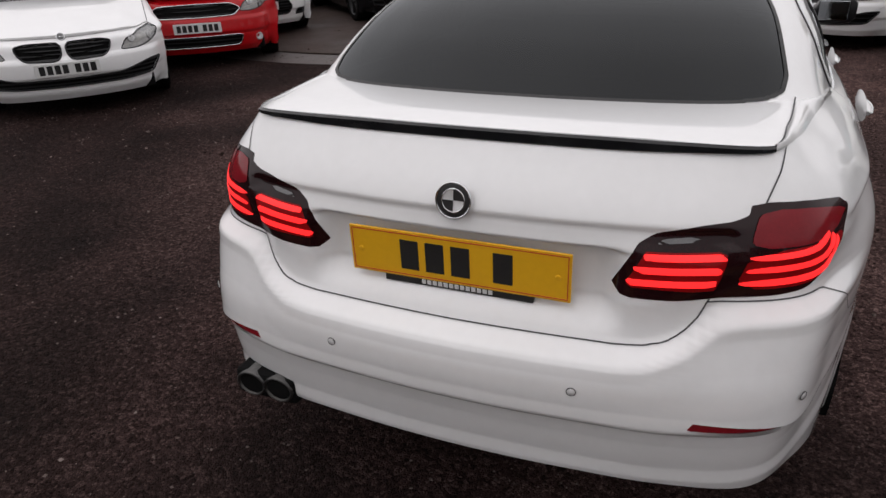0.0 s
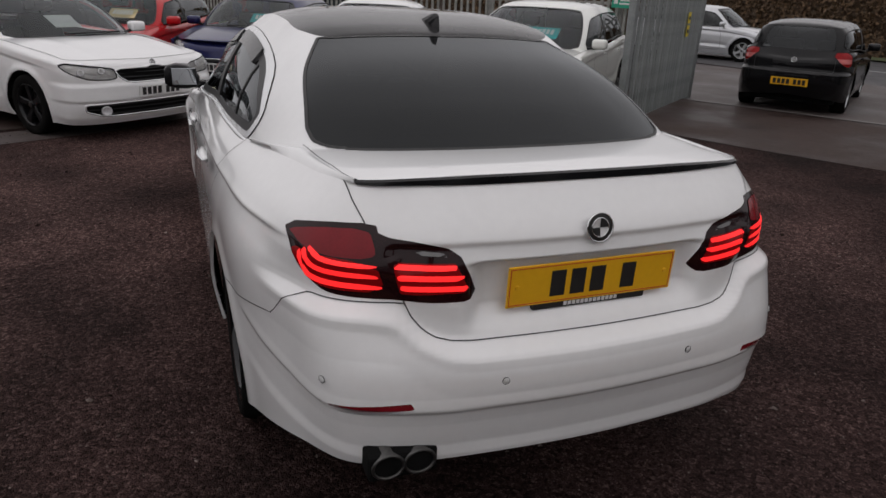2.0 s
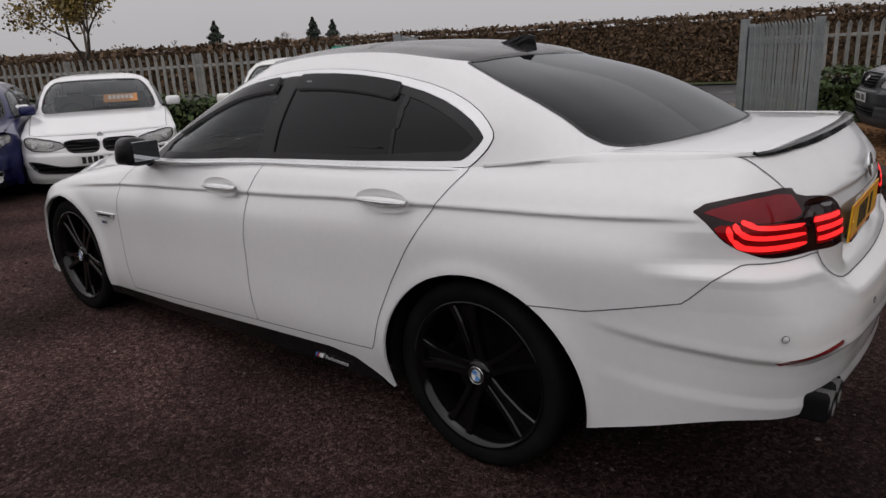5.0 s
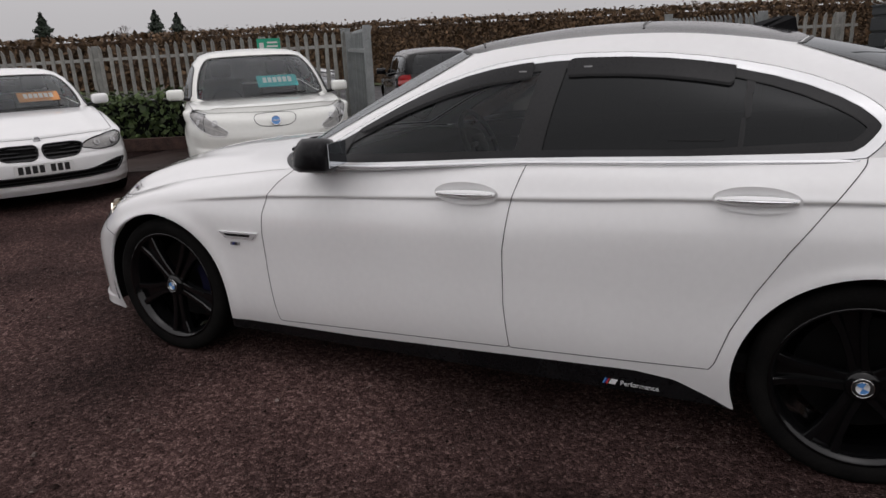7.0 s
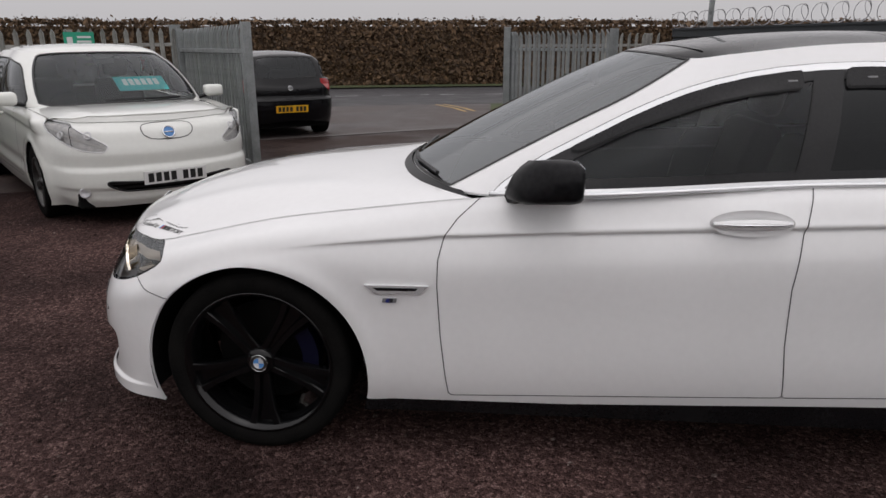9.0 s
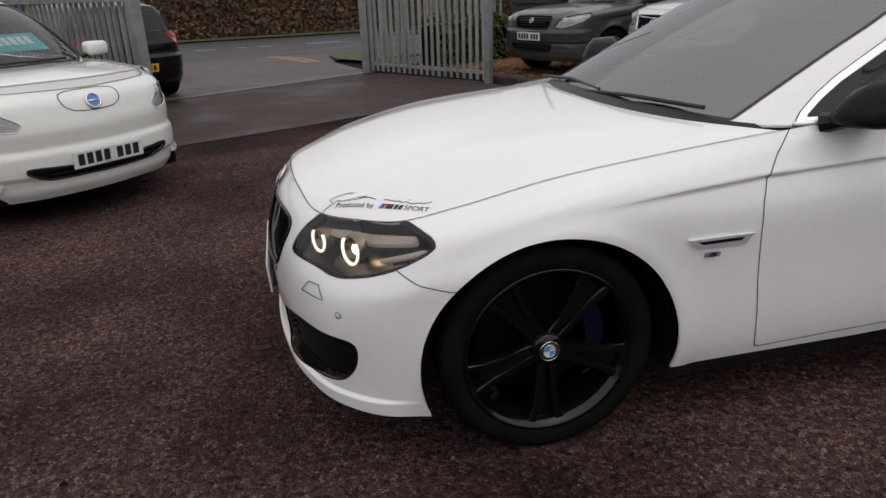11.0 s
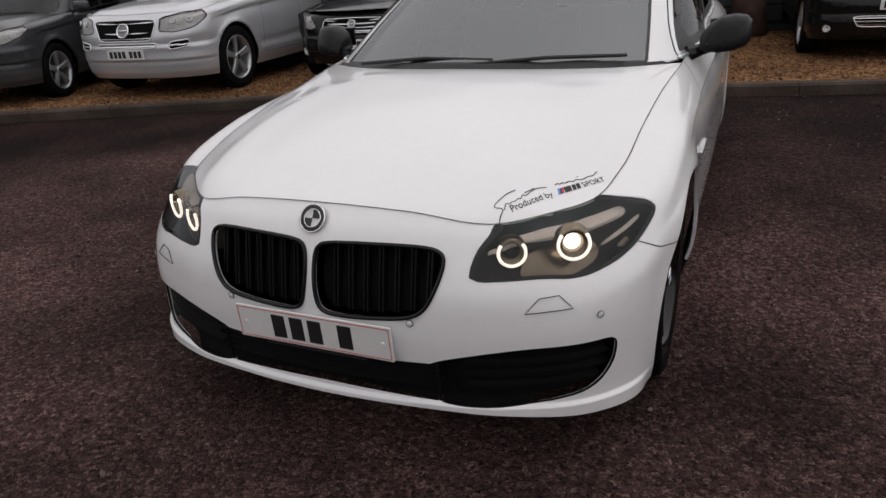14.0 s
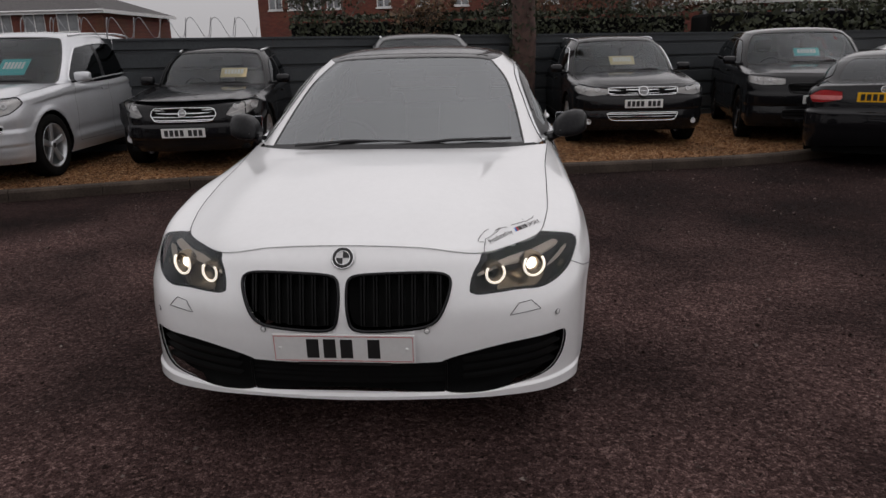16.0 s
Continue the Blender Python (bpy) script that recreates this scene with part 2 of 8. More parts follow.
def rim_tube(name, sh, mat, parent, r, label="", lift=0.0, seg=6):
    """A round bead along a sheet's outer edge."""
    T, P, N = sh.T, sh.P, sh.N
    key = np.round(P * 20000).astype(np.int64)
    _, first, inv = np.unique(key, axis=0, return_index=True, return_inverse=True)
    T = inv.ravel()[T]
    P, N = P[first], N[first]
    edges = {e for a, b, c in T.tolist() for e in ((a, b), (b, c), (c, a)) if a != b and b != c and a != c}
    nxt = {a: b for a, b in edges if (b, a) not in edges}
    bm = bmesh.new()
    while nxt:
        a = next(iter(nxt))
        chain = [a]
        while chain[-1] in nxt:
            b = nxt.pop(chain[-1])
            if b == a:
                break
            chain.append(b)
        pts = [P[k] + N[k] * lift for k in chain]
        keep = [pts[0]]
        for p in pts[1:]:
            if np.linalg.norm(p - keep[-1]) > max(r * 0.8, 0.004):
                keep.append(p)
        if len(keep) > 3:
            add_tube(bm, keep, r, seg, closed=True)
    return part(name, bm, mat, parent, label, smooth=True)

# ---------------------------------------------------------------- light
w = bpy.data.worlds.new("overcast_sky")
scene.world = w
w.use_nodes = True
wn = w.node_tree.nodes
wl = w.node_tree.links
sky = wn.new("ShaderNodeTexSky")
sky.sky_type = "NISHITA"
sky.sun_disc = False
sky.sun_elevation, sky.sun_rotation = radians(66), radians(250)
sky.air_density, sky.dust_density = 1.0, 4.0
soft_sky = wn.new("ShaderNodeHueSaturation")
soft_sky.inputs["Saturation"].default_value = 0.10
wl.new(sky.outputs["Color"], soft_sky.inputs["Color"])
cloud = wn.new("ShaderNodeTexNoise")
cloud.inputs["Scale"].default_value, cloud.inputs["Detail"].default_value = 2.2, 4
cloud_tone = wn.new("ShaderNodeMapRange")
cloud_tone.inputs["To Min"].default_value, cloud_tone.inputs["To Max"].default_value = 6.0, 7.0
wl.new(cloud.outputs["Fac"], cloud_tone.inputs["Value"])
layer = wn.new("ShaderNodeMix")
layer.data_type = "RGBA"
layer.inputs["Factor"].default_value = 0.80
wl.new(soft_sky.outputs["Color"], layer.inputs["A"])
wl.new(cloud_tone.outputs["Result"], layer.inputs["B"])
# an overcast sky grows brighter towards the zenith
geo = wn.new("ShaderNodeTexCoord")
split = wn.new("ShaderNodeSeparateXYZ")
wl.new(geo.outputs["Generated"], split.inputs[0])
rise = wn.new("ShaderNodeMapRange")
rise.inputs["From Min"].default_value, rise.inputs["From Max"].default_value = 0.05, 0.9
rise.inputs["To Min"].default_value, rise.inputs["To Max"].default_value = 0.95, 1.45
wl.new(split.outputs["Z"], rise.inputs["Value"])
bright = wn.new("ShaderNodeVectorMath")
bright.operation = "SCALE"
wl.new(layer.outputs["Result"], bright.inputs[0])
wl.new(rise.outputs["Result"], bright.inputs["Scale"])
wl.new(bright.outputs["Vector"], wn["Background"].inputs["Color"])
wn["Background"].inputs["Strength"].default_value = 0.090

sun = new("sun", bpy.data.lights.new("sun", "SUN"))
sun.data.energy, sun.data.angle, sun.data.color = 0.55, radians(175), (1.0, 0.98, 0.95)
sun.matrix_basis = look((-4.2, 1.6, 10), (0, 0, 0))
scene.view_settings.exposure = 0.0


# ---------------------------------------------------------------- materials
def mat(name, color, rough=0.5, metal=0.0, color2=None, scale=6.0, coat=0.0, bump=0.0, bscale=150.0, spec=0.5, emit=0.0, random=0.0, rvar=0.0):
    m = bpy.data.materials.new(name)
    m.use_nodes = True
    nt = m.node_tree
    b = nt.nodes["Principled BSDF"]
    b.inputs["Base Color"].default_value = (*color, 1)
    b.inputs["Roughness"].default_value = rough
    b.inputs["Metallic"].default_value = metal
    b.inputs["Specular IOR Level"].default_value = spec
    b.inputs["Coat Weight"].default_value = coat
    b.inputs["Coat Roughness"].default_value = 0.04
    co = nt.nodes.new("ShaderNodeTexCoord")
    if color2 is not None:
        n1, n2, mx, rp = (nt.nodes.new("ShaderNode" + k) for k in ("TexNoise", "TexNoise", "Math", "ValToRGB"))
        n1.inputs["Scale"].default_value, n1.inputs["Detail"].default_value = scale, 5
        n2.inputs["Scale"].default_value, n2.inputs["Detail"].default_value = scale * 14, 3
        nt.links.new(co.outputs["Object"], n1.inputs["Vector"])
        nt.links.new(co.outputs["Object"], n2.inputs["Vector"])
        mx.operation = "MULTIPLY_ADD"
        mx.inputs[1].default_value = 0.4
        nt.links.new(n2.outputs["Fac"], mx.inputs[0])
        half = nt.nodes.new("ShaderNodeMath")
        half.operation = "MULTIPLY"
        half.inputs[1].default_value = 0.6
        nt.links.new(n1.outputs["Fac"], half.inputs[0])
        nt.links.new(half.outputs[0], mx.inputs[2])
        rp.color_ramp.elements[0].position, rp.color_ramp.elements[1].position = 0.36, 0.64
        rp.color_ramp.elements[0].color, rp.color_ramp.elements[1].color = (*color, 1), (*color2, 1)
        nt.links.new(mx.outputs[0], rp.inputs["Fac"])
        out = rp.outputs["Color"]
        if random:
            oi, hs, mr = (nt.nodes.new("ShaderNode" + k) for k in ("ObjectInfo", "HueSaturation", "MapRange"))
            mr.inputs["To Min"].default_value, mr.inputs["To Max"].default_value = 1 - random, 1 + random
            nt.links.new(oi.outputs["Random"], mr.inputs["Value"])
            nt.links.new(mr.outputs["Result"], hs.inputs["Value"])
            nt.links.new(out, hs.inputs["Color"])
            out = hs.outputs["Color"]
        nt.links.new(out, b.inputs["Base Color"])
        if rvar:
            rr = nt.nodes.new("ShaderNodeMapRange")
            rr.inputs["From Min"].default_value, rr.inputs["From Max"].default_value = 0.35, 0.65
            rr.inputs["To Min"].default_value, rr.inputs["To Max"].default_value = max(0.02, rough - rvar), min(1, rough + rvar)
            nt.links.new(n1.outputs["Fac"], rr.inputs["Value"])
            nt.links.new(rr.outputs["Result"], b.inputs["Roughness"])
    if bump:
        nb, bp = nt.nodes.new("ShaderNodeTexNoise"), nt.nodes.new("ShaderNodeBump")
        nb.inputs["Scale"].default_value, nb.inputs["Detail"].default_value = bscale, 4
        bp.inputs["Strength"].default_value, bp.inputs["Distance"].default_value = bump, 0.01
        nt.links.new(co.outputs["Object"], nb.inputs["Vector"])
        nt.links.new(nb.outputs["Fac"], bp.inputs["Height"])
        nt.links.new(bp.outputs["Normal"], b.inputs["Normal"])
    if emit:
        b.inputs["Emission Color"].default_value = (*color, 1)
        b.inputs["Emission Strength"].default_value = emit
    return m


def glass(name, tint, rough=0.02, ior=1.5):
    """Window glass: it lets a tinted part through and mirrors the rest by its gloss."""
    m = bpy.data.materials.new(name)
    m.use_nodes = True
    nt = m.node_tree
    nt.nodes.remove(nt.nodes["Principled BSDF"])
    tr, gl, mx, fr = (nt.nodes.new("ShaderNode" + k) for k in ("BsdfTransparent", "BsdfGlossy", "MixShader", "Fresnel"))
    tr.inputs["Color"].default_value = (*tint, 1)
    gl.inputs["Roughness"].default_value = rough
    gl.inputs["Color"].default_value = (0.9, 0.93, 0.95, 1)
    fr.inputs["IOR"].default_value = ior
    nt.links.new(fr.outputs[0], mx.inputs[0])
    nt.links.new(tr.outputs[0], mx.inputs[1])
    nt.links.new(gl.outputs[0], mx.inputs[2])
    nt.links.new(mx.outputs[0], nt.nodes["Material Output"].inputs["Surface"])
    return m


def stony(name, cols, size, rough=0.75, bump=0.6, patch=0.35, wet=0.0, spec=0.22):
    """Loose stones: cells of several tones at two sizes, with damp and worn patches."""
    m = bpy.data.materials.new(name)
    m.use_nodes = True
    nt = m.node_tree
    b = nt.nodes["Principled BSDF"]
    co = nt.nodes.new("ShaderNodeTexCoord")
    v1, v2, big, rp, mp = (nt.nodes.new("ShaderNode" + k) for k in ("TexVoronoi", "TexVoronoi", "TexNoise", "ValToRGB", "MapRange"))
    v1.inputs["Scale"].default_value, v2.inputs["Scale"].default_value = 1 / size, 2.7 / size
    big.inputs["Scale"].default_value, big.inputs["Detail"].default_value = 0.9, 8
    for n in (v1, v2, big):
        nt.links.new(co.outputs["Object"], n.inputs["Vector"])
    sep = nt.nodes.new("ShaderNodeSeparateColor")
    nt.links.new(v1.outputs["Color"], sep.inputs[0])
    sep2 = nt.nodes.new("ShaderNodeSeparateColor")
    nt.links.new(v2.outputs["Color"], sep2.inputs[0])
    mid = nt.nodes.new("ShaderNodeMix")
    mid.inputs["Factor"].default_value = 0.5
    nt.links.new(sep.outputs[0], mid.inputs["A"])
    nt.links.new(sep2.outputs[0], mid.inputs["B"])
    el = rp.color_ramp.elements
    el[0].position, el[0].color = 0.1, (*cols[0], 1)
    el[1].position, el[1].color = 0.92, (*cols[-1], 1)
    for i, c in enumerate(cols[1:-1]):
        e = el.new(0.1 + 0.82 * (i + 1) / (len(cols) - 1))
        e.color = (*c, 1)
    nt.links.new(mid.outputs["Result"], rp.inputs["Fac"])
    mp.inputs["From Min"].default_value, mp.inputs["From Max"].default_value = 0.35, 0.65
    mp.inputs["To Min"].default_value, mp.inputs["To Max"].default_value = 1 - patch, 1 + patch
    nt.links.new(big.outputs["Fac"], mp.inputs["Value"])
    hs = nt.nodes.new("ShaderNodeHueSaturation")
    nt.links.new(mp.outputs["Result"], hs.inputs["Value"])
    nt.links.new(rp.outputs["Color"], hs.inputs["Color"])
    nt.links.new(hs.outputs["Color"], b.inputs["Base Color"])
    bp = nt.nodes.new("ShaderNodeBump")
    bp.inputs["Strength"].default_value, bp.inputs["Distance"].default_value = bump, size * 0.6
    hgt = nt.nodes.new("ShaderNodeMath")
    hgt.operation = "ADD"
    nt.links.new(v1.outputs["Distance"], hgt.inputs[0])
    nt.links.new(v2.outputs["Distance"], hgt.inputs[1])
    inv = nt.nodes.new("ShaderNodeMath")
    inv.operation = "MULTIPLY"
    inv.inputs[1].default_value = -1
    nt.links.new(hgt.outputs[0], inv.inputs[0])
    nt.links.new(inv.outputs[0], bp.inputs["Height"])
    nt.links.new(bp.outputs["Normal"], b.inputs["Normal"])
    rr = nt.nodes.new("ShaderNodeMapRange")
    rr.inputs["From Min"].default_value, rr.inputs["From Max"].default_value = 0.3, 0.7
    rr.inputs["To Min"].default_value, rr.inputs["To Max"].default_value = rough - wet, rough + 0.1
    nt.links.new(big.outputs["Fac"], rr.inputs["Value"])
    nt.links.new(rr.outputs["Result"], b.inputs["Roughness"])
    b.inputs["Specular IOR Level"].default_value = spec
    return m


PLANINGS = stony("asphalt_planings", [(0.009, 0.0051, 0.0047), (0.020, 0.0114, 0.0104), (0.032, 0.0190, 0.0174), (0.046, 0.0278, 0.0255), (0.100, 0.066, 0.060)], 0.0155, 0.9, 0.85, 0.5, 0.12, 0.05)


def pale_patch(m, centre, inner, outer, gain, rest):
    """Puts a brightness step into the ground's colour: paler within a ragged edge, dimmer beyond."""
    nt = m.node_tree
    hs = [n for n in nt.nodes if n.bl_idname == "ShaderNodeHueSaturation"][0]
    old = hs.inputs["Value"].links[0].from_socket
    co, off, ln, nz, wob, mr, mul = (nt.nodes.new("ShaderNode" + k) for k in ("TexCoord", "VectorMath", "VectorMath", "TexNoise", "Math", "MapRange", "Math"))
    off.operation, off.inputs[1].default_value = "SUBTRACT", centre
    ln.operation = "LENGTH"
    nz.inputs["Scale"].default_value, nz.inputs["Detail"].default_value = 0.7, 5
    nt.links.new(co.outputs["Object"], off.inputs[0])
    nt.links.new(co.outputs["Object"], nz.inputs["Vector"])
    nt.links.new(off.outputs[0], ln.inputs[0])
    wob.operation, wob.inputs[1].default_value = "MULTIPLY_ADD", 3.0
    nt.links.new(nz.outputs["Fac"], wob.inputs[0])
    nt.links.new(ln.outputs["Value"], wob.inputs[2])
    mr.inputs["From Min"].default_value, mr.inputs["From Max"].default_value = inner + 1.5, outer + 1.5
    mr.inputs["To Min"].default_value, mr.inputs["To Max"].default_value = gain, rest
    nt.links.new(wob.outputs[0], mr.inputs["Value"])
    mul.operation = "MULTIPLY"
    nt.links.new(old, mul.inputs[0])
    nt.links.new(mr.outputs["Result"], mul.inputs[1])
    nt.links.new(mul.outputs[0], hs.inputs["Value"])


# raises the planings' colour round the saloon's front and lowers it farther off
pale_patch(PLANINGS, (.7, 2.0, 0), 2.9, 5.0, 1.95, .66)
SHINGLE = stony("amber_gravel", [(0.03, 0.014, 0.007), (0.15, 0.070, 0.030), (0.28, 0.14, 0.062), (0.52, 0.34, 0.20)], 0.034, 0.9, 1.0, 0.25, 0.0, 0.1)
CONCRETE = mat("wet_concrete", (0.028, 0.0185, 0.0165), 0.6, spec=0.12, color2=(0.062, 0.044, 0.039), scale=0.9, bump=0.25, bscale=60, rvar=0.2)
SLAB = mat("worn_concrete", (0.045, 0.035, 0.033), 0.55, spec=0.3, color2=(0.10, 0.082, 0.077), scale=0.8, bump=0.2, bscale=50, rvar=0.15)
ROAD = mat("road_asphalt", (0.040, 0.038, 0.040), 0.6, spec=0.3, color2=(0.065, 0.062, 0.065), scale=1.2, bump=0.3, bscale=120, rvar=0.12)
LINE = mat("road_paint", (0.55, 0.55, 0.55), 0.6, color2=(0.25, 0.25, 0.25), scale=7)
EDGE_STRIP = mat("edging_concrete", (0.09, 0.08, 0.076), 0.6, color2=(0.14, 0.125, 0.12), scale=5)
MIRROR = mat("mirror_glass", (0.42, 0.44, 0.46), 0.04, 1.0)
YELLOW_LINE = mat("yellow_road_paint", (0.55, 0.35, 0.10), 0.6, color2=(0.25, 0.17, 0.08), scale=7)
GRASS = mat("rough_grass", (0.03, 0.045, 0.015), 0.9, color2=(0.085, 0.095, 0.035), scale=3, bump=0.8, bscale=60)
FIELD = mat("field", (0.05, 0.06, 0.025), 0.95, color2=(0.09, 0.085, 0.045), scale=0.3)
KERB = mat("kerb_concrete", (0.030, 0.022, 0.018), 0.9, spec=0.2, color2=(0.075, 0.058, 0.046), scale=3, bump=0.4, bscale=70, random=0.15)
GALV = mat("galvanised_steel", (0.20, 0.215, 0.215), 0.55, 0.55, color2=(0.34, 0.36, 0.36), scale=5, random=0.14)
GALV_OLD = mat("weathered_galvanised_steel", (0.21, 0.21, 0.195), 0.65, 0.3, color2=(0.36, 0.355, 0.335), scale=5, random=0.16)
CLAD = mat("grey_steel_cladding", (0.032, 0.036, 0.040), 0.55, 0.1, spec=0.3, color2=(0.055, 0.061, 0.065), scale=2, rvar=0.1)
BARK = mat("bark", (0.035, 0.02, 0.016), 0.9, color2=(0.10, 0.055, 0.045), scale=7, bump=1.0, bscale=35)
TWIG = mat("twig", (0.06, 0.045, 0.035), 0.9, color2=(0.11, 0.085, 0.07), scale=12)
SLATE = mat("roof_tile", (0.045, 0.042, 0.045), 0.7, color2=(0.085, 0.08, 0.08), scale=5, random=0.15)
UPVC = mat("white_window_frame", (0.75, 0.75, 0.74), 0.4, color2=(0.62, 0.62, 0.62), scale=4)
PANE = mat("window_pane", (0.16, 0.17, 0.18), 0.08, color2=(0.30, 0.31, 0.32), scale=1.3)

WHITE = mat("white_car_paint", (0.80, 0.80, 0.80), 0.32, color2=(0.765, 0.765, 0.765), scale=2.5, coat=1.0)
OFFWHITE = mat("pearl_white_car_paint", (0.76, 0.77, 0.73), 0.3, color2=(0.71, 0.72, 0.68), scale=2, coat=1.0)
RED = mat("red_car_paint", (0.50, 0.006, 0.010), 0.3, color2=(0.43, 0.005, 0.008), scale=2, coat=0.5, spec=0.2)
BLUE = mat("dark_blue_car_paint", (0.009, 0.011, 0.065), 0.3, 0.2, color2=(0.014, 0.017, 0.085), scale=2, coat=0.5, spec=0.2)
BLACK = mat("black_car_paint", (0.005, 0.005, 0.006), 0.18, color2=(0.008, 0.008, 0.009), scale=2, coat=0.45, spec=0.1)
SILVER = mat("silver_car_paint", (0.58, 0.59, 0.61), 0.3, 0.45, color2=(0.52, 0.53, 0.55), scale=2, coat=1.0)
GREYCAR = mat("grey_car_paint", (0.032, 0.035, 0.038), 0.3, 0.3, color2=(0.05, 0.053, 0.057), scale=2, coat=0.6, spec=0.15)
ROOF_BLACK = mat("black_roof_wrap", (0.014, 0.014, 0.015), 0.22, color2=(0.022, 0.021, 0.022), scale=4, coat=0.6, rvar=0.06, spec=0.05)
GLOSS_BLACK = mat("gloss_black", (0.006, 0.006, 0.007), 0.18, color2=(0.012, 0.012, 0.013), scale=6, coat=0.4, spec=0.05)
SATIN_BLACK = mat("satin_black", (0.012, 0.012, 0.013), 0.42, color2=(0.02, 0.02, 0.021), scale=6, spec=0.3)
RIM_BLACK = mat("gloss_black_wheel", (0.0025, 0.0025, 0.0028), 0.12, color2=(0.005, 0.005, 0.0055), scale=6, coat=0.3, spec=0.25)
RUBBER = mat("tyre_rubber", (0.005, 0.005, 0.005), 0.8, color2=(0.010, 0.0095, 0.009), scale=9, bump=0.15, bscale=220, spec=0.04)
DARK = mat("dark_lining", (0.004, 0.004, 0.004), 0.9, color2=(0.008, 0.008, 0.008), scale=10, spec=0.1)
GAP = mat("panel_gap", (0.05, 0.05, 0.052), 0.8, color2=(0.075, 0.075, 0.078), scale=20)
CHROME = mat("chrome", (0.78, 0.79, 0.80), 0.12, 1.0, color2=(0.68, 0.69, 0.70), scale=5)
SATIN = mat("satin_aluminium", (0.86, 0.87, 0.88), 0.24, 0.6, color2=(0.80, 0.81, 0.82), scale=5)
ALLOY = mat("alloy_wheel_silver", (0.50, 0.51, 0.52), 0.3, 0.7, color2=(0.40, 0.41, 0.42), scale=8)
STEEL = mat("dull_steel", (0.07, 0.07, 0.07), 0.45, 0.9, color2=(0.12, 0.115, 0.11), scale=10)
CARBON = mat("carbon_black", (0.006, 0.006, 0.007), 0.35, color2=(0.014, 0.014, 0.015), scale=60, coat=0.08, spec=0.1)
TRIM = mat("grey_plastic_trim", (0.035, 0.035, 0.036), 0.6, color2=(0.05, 0.05, 0.05), scale=8, bump=0.1, bscale=300)
CABIN = mat("dark_cabin_trim", (0.018, 0.018, 0.019), 0.7, color2=(0.03, 0.03, 0.031), scale=8, spec=0.2)
LEATHER = mat("black_leather", (0.02, 0.019, 0.018), 0.5, color2=(0.032, 0.03, 0.029), scale=12, bump=0.15, bscale=160)
PLATE_Y = mat("yellow_plate", (0.82, 0.44, 0.012), 0.35, color2=(0.76, 0.40, 0.012), scale=4)
PLATE_W = mat("white_plate", (0.74, 0.74, 0.73), 0.35, color2=(0.68, 0.68, 0.67), scale=4)
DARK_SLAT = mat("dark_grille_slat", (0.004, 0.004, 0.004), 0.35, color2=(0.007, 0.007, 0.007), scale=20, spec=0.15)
INK = mat("black_ink", (0.010, 0.010, 0.010), 0.5, color2=(0.016, 0.016, 0.016), scale=20)
INK_GREY = mat("grey_ink", (0.16, 0.16, 0.165), 0.5, color2=(0.22, 0.22, 0.22), scale=20)
WHITE_INK = mat("white_ink", (0.70, 0.70, 0.70), 0.5, color2=(0.6, 0.6, 0.6), scale=20)
PALE_BLUE = mat("pale_blue_enamel", (0.10, 0.28, 0.62), 0.3, color2=(0.09, 0.25, 0.55), scale=20)
DEEP_BLUE = mat("deep_blue_enamel", (0.012, 0.02, 0.14), 0.3, color2=(0.015, 0.026, 0.17), scale=20)
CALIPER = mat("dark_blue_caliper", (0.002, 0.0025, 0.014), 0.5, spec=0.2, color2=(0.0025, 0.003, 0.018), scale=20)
RED_INK = mat("red_ink", (0.55, 0.03, 0.03), 0.5, color2=(0.48, 0.025, 0.025), scale=20)
LENS_RED = mat("dark_red_lens", (0.17, 0.008, 0.013), 0.15, color2=(0.22, 0.010, 0.016), scale=12, coat=0.35, spec=0.1)
LENS_DARK = mat("smoked_lens_border", (0.012, 0.003, 0.004), 0.15, color2=(0.018, 0.004, 0.005), scale=12, coat=0.4, spec=0.1)
RED_REFLECTOR = mat("red_reflector", (0.20, 0.006, 0.012), 0.25, color2=(0.26, 0.008, 0.015), scale=60, coat=0.5)
RED_CAR_LENS = mat("red_tail_lens", (0.22, 0.004, 0.006), 0.15, color2=(0.28, 0.006, 0.007), scale=15, coat=0.15, spec=0.1)
LENS_PALE = mat("pale_red_lens", (0.55, 0.13, 0.12), 0.15, color2=(0.45, 0.08, 0.08), scale=30, coat=0.4)
TAIL_LIT = mat("lit_red_light_bar", (1.0, 0.022, 0.022), 0.3, emit=1.05)
RING_LIT = mat("lit_white_ring", (1.0, 0.93, 0.80), 0.3, emit=1.1)
BEAM_LIT = mat("lit_projector", (1.0, 0.92, 0.78), 0.3, emit=3.2)
LAMP_IN = mat("smoked_lamp_reflector", (0.30, 0.245, 0.18), 0.26, 0.8, color2=(0.11, 0.09, 0.065), scale=9)
LAMP_DARK = mat("dark_lamp_housing", (0.016, 0.013, 0.011), 0.35, color2=(0.03, 0.025, 0.02), scale=9, spec=0.2)
# bronze made paler: the lamp's light on the strips is put into the colour
LAMP_BROW = mat("lamplit_bronze_strip", (0.62, 0.55, 0.48), 0.3, 0.2, color2=(0.48, 0.42, 0.36), scale=14)
LAMP_BRIGHT = mat("bright_lamp_reflector", (0.78, 0.78, 0.79), 0.2, 0.1, color2=(0.50, 0.50, 0.52), scale=18)
CYAN = mat("cyan_price_card", (0.03, 0.42, 0.42), 0.5, color2=(0.025, 0.36, 0.37), scale=6)
ORANGE = mat("orange_price_card", (0.62, 0.27, 0.08), 0.5, color2=(0.48, 0.19, 0.05), scale=6)
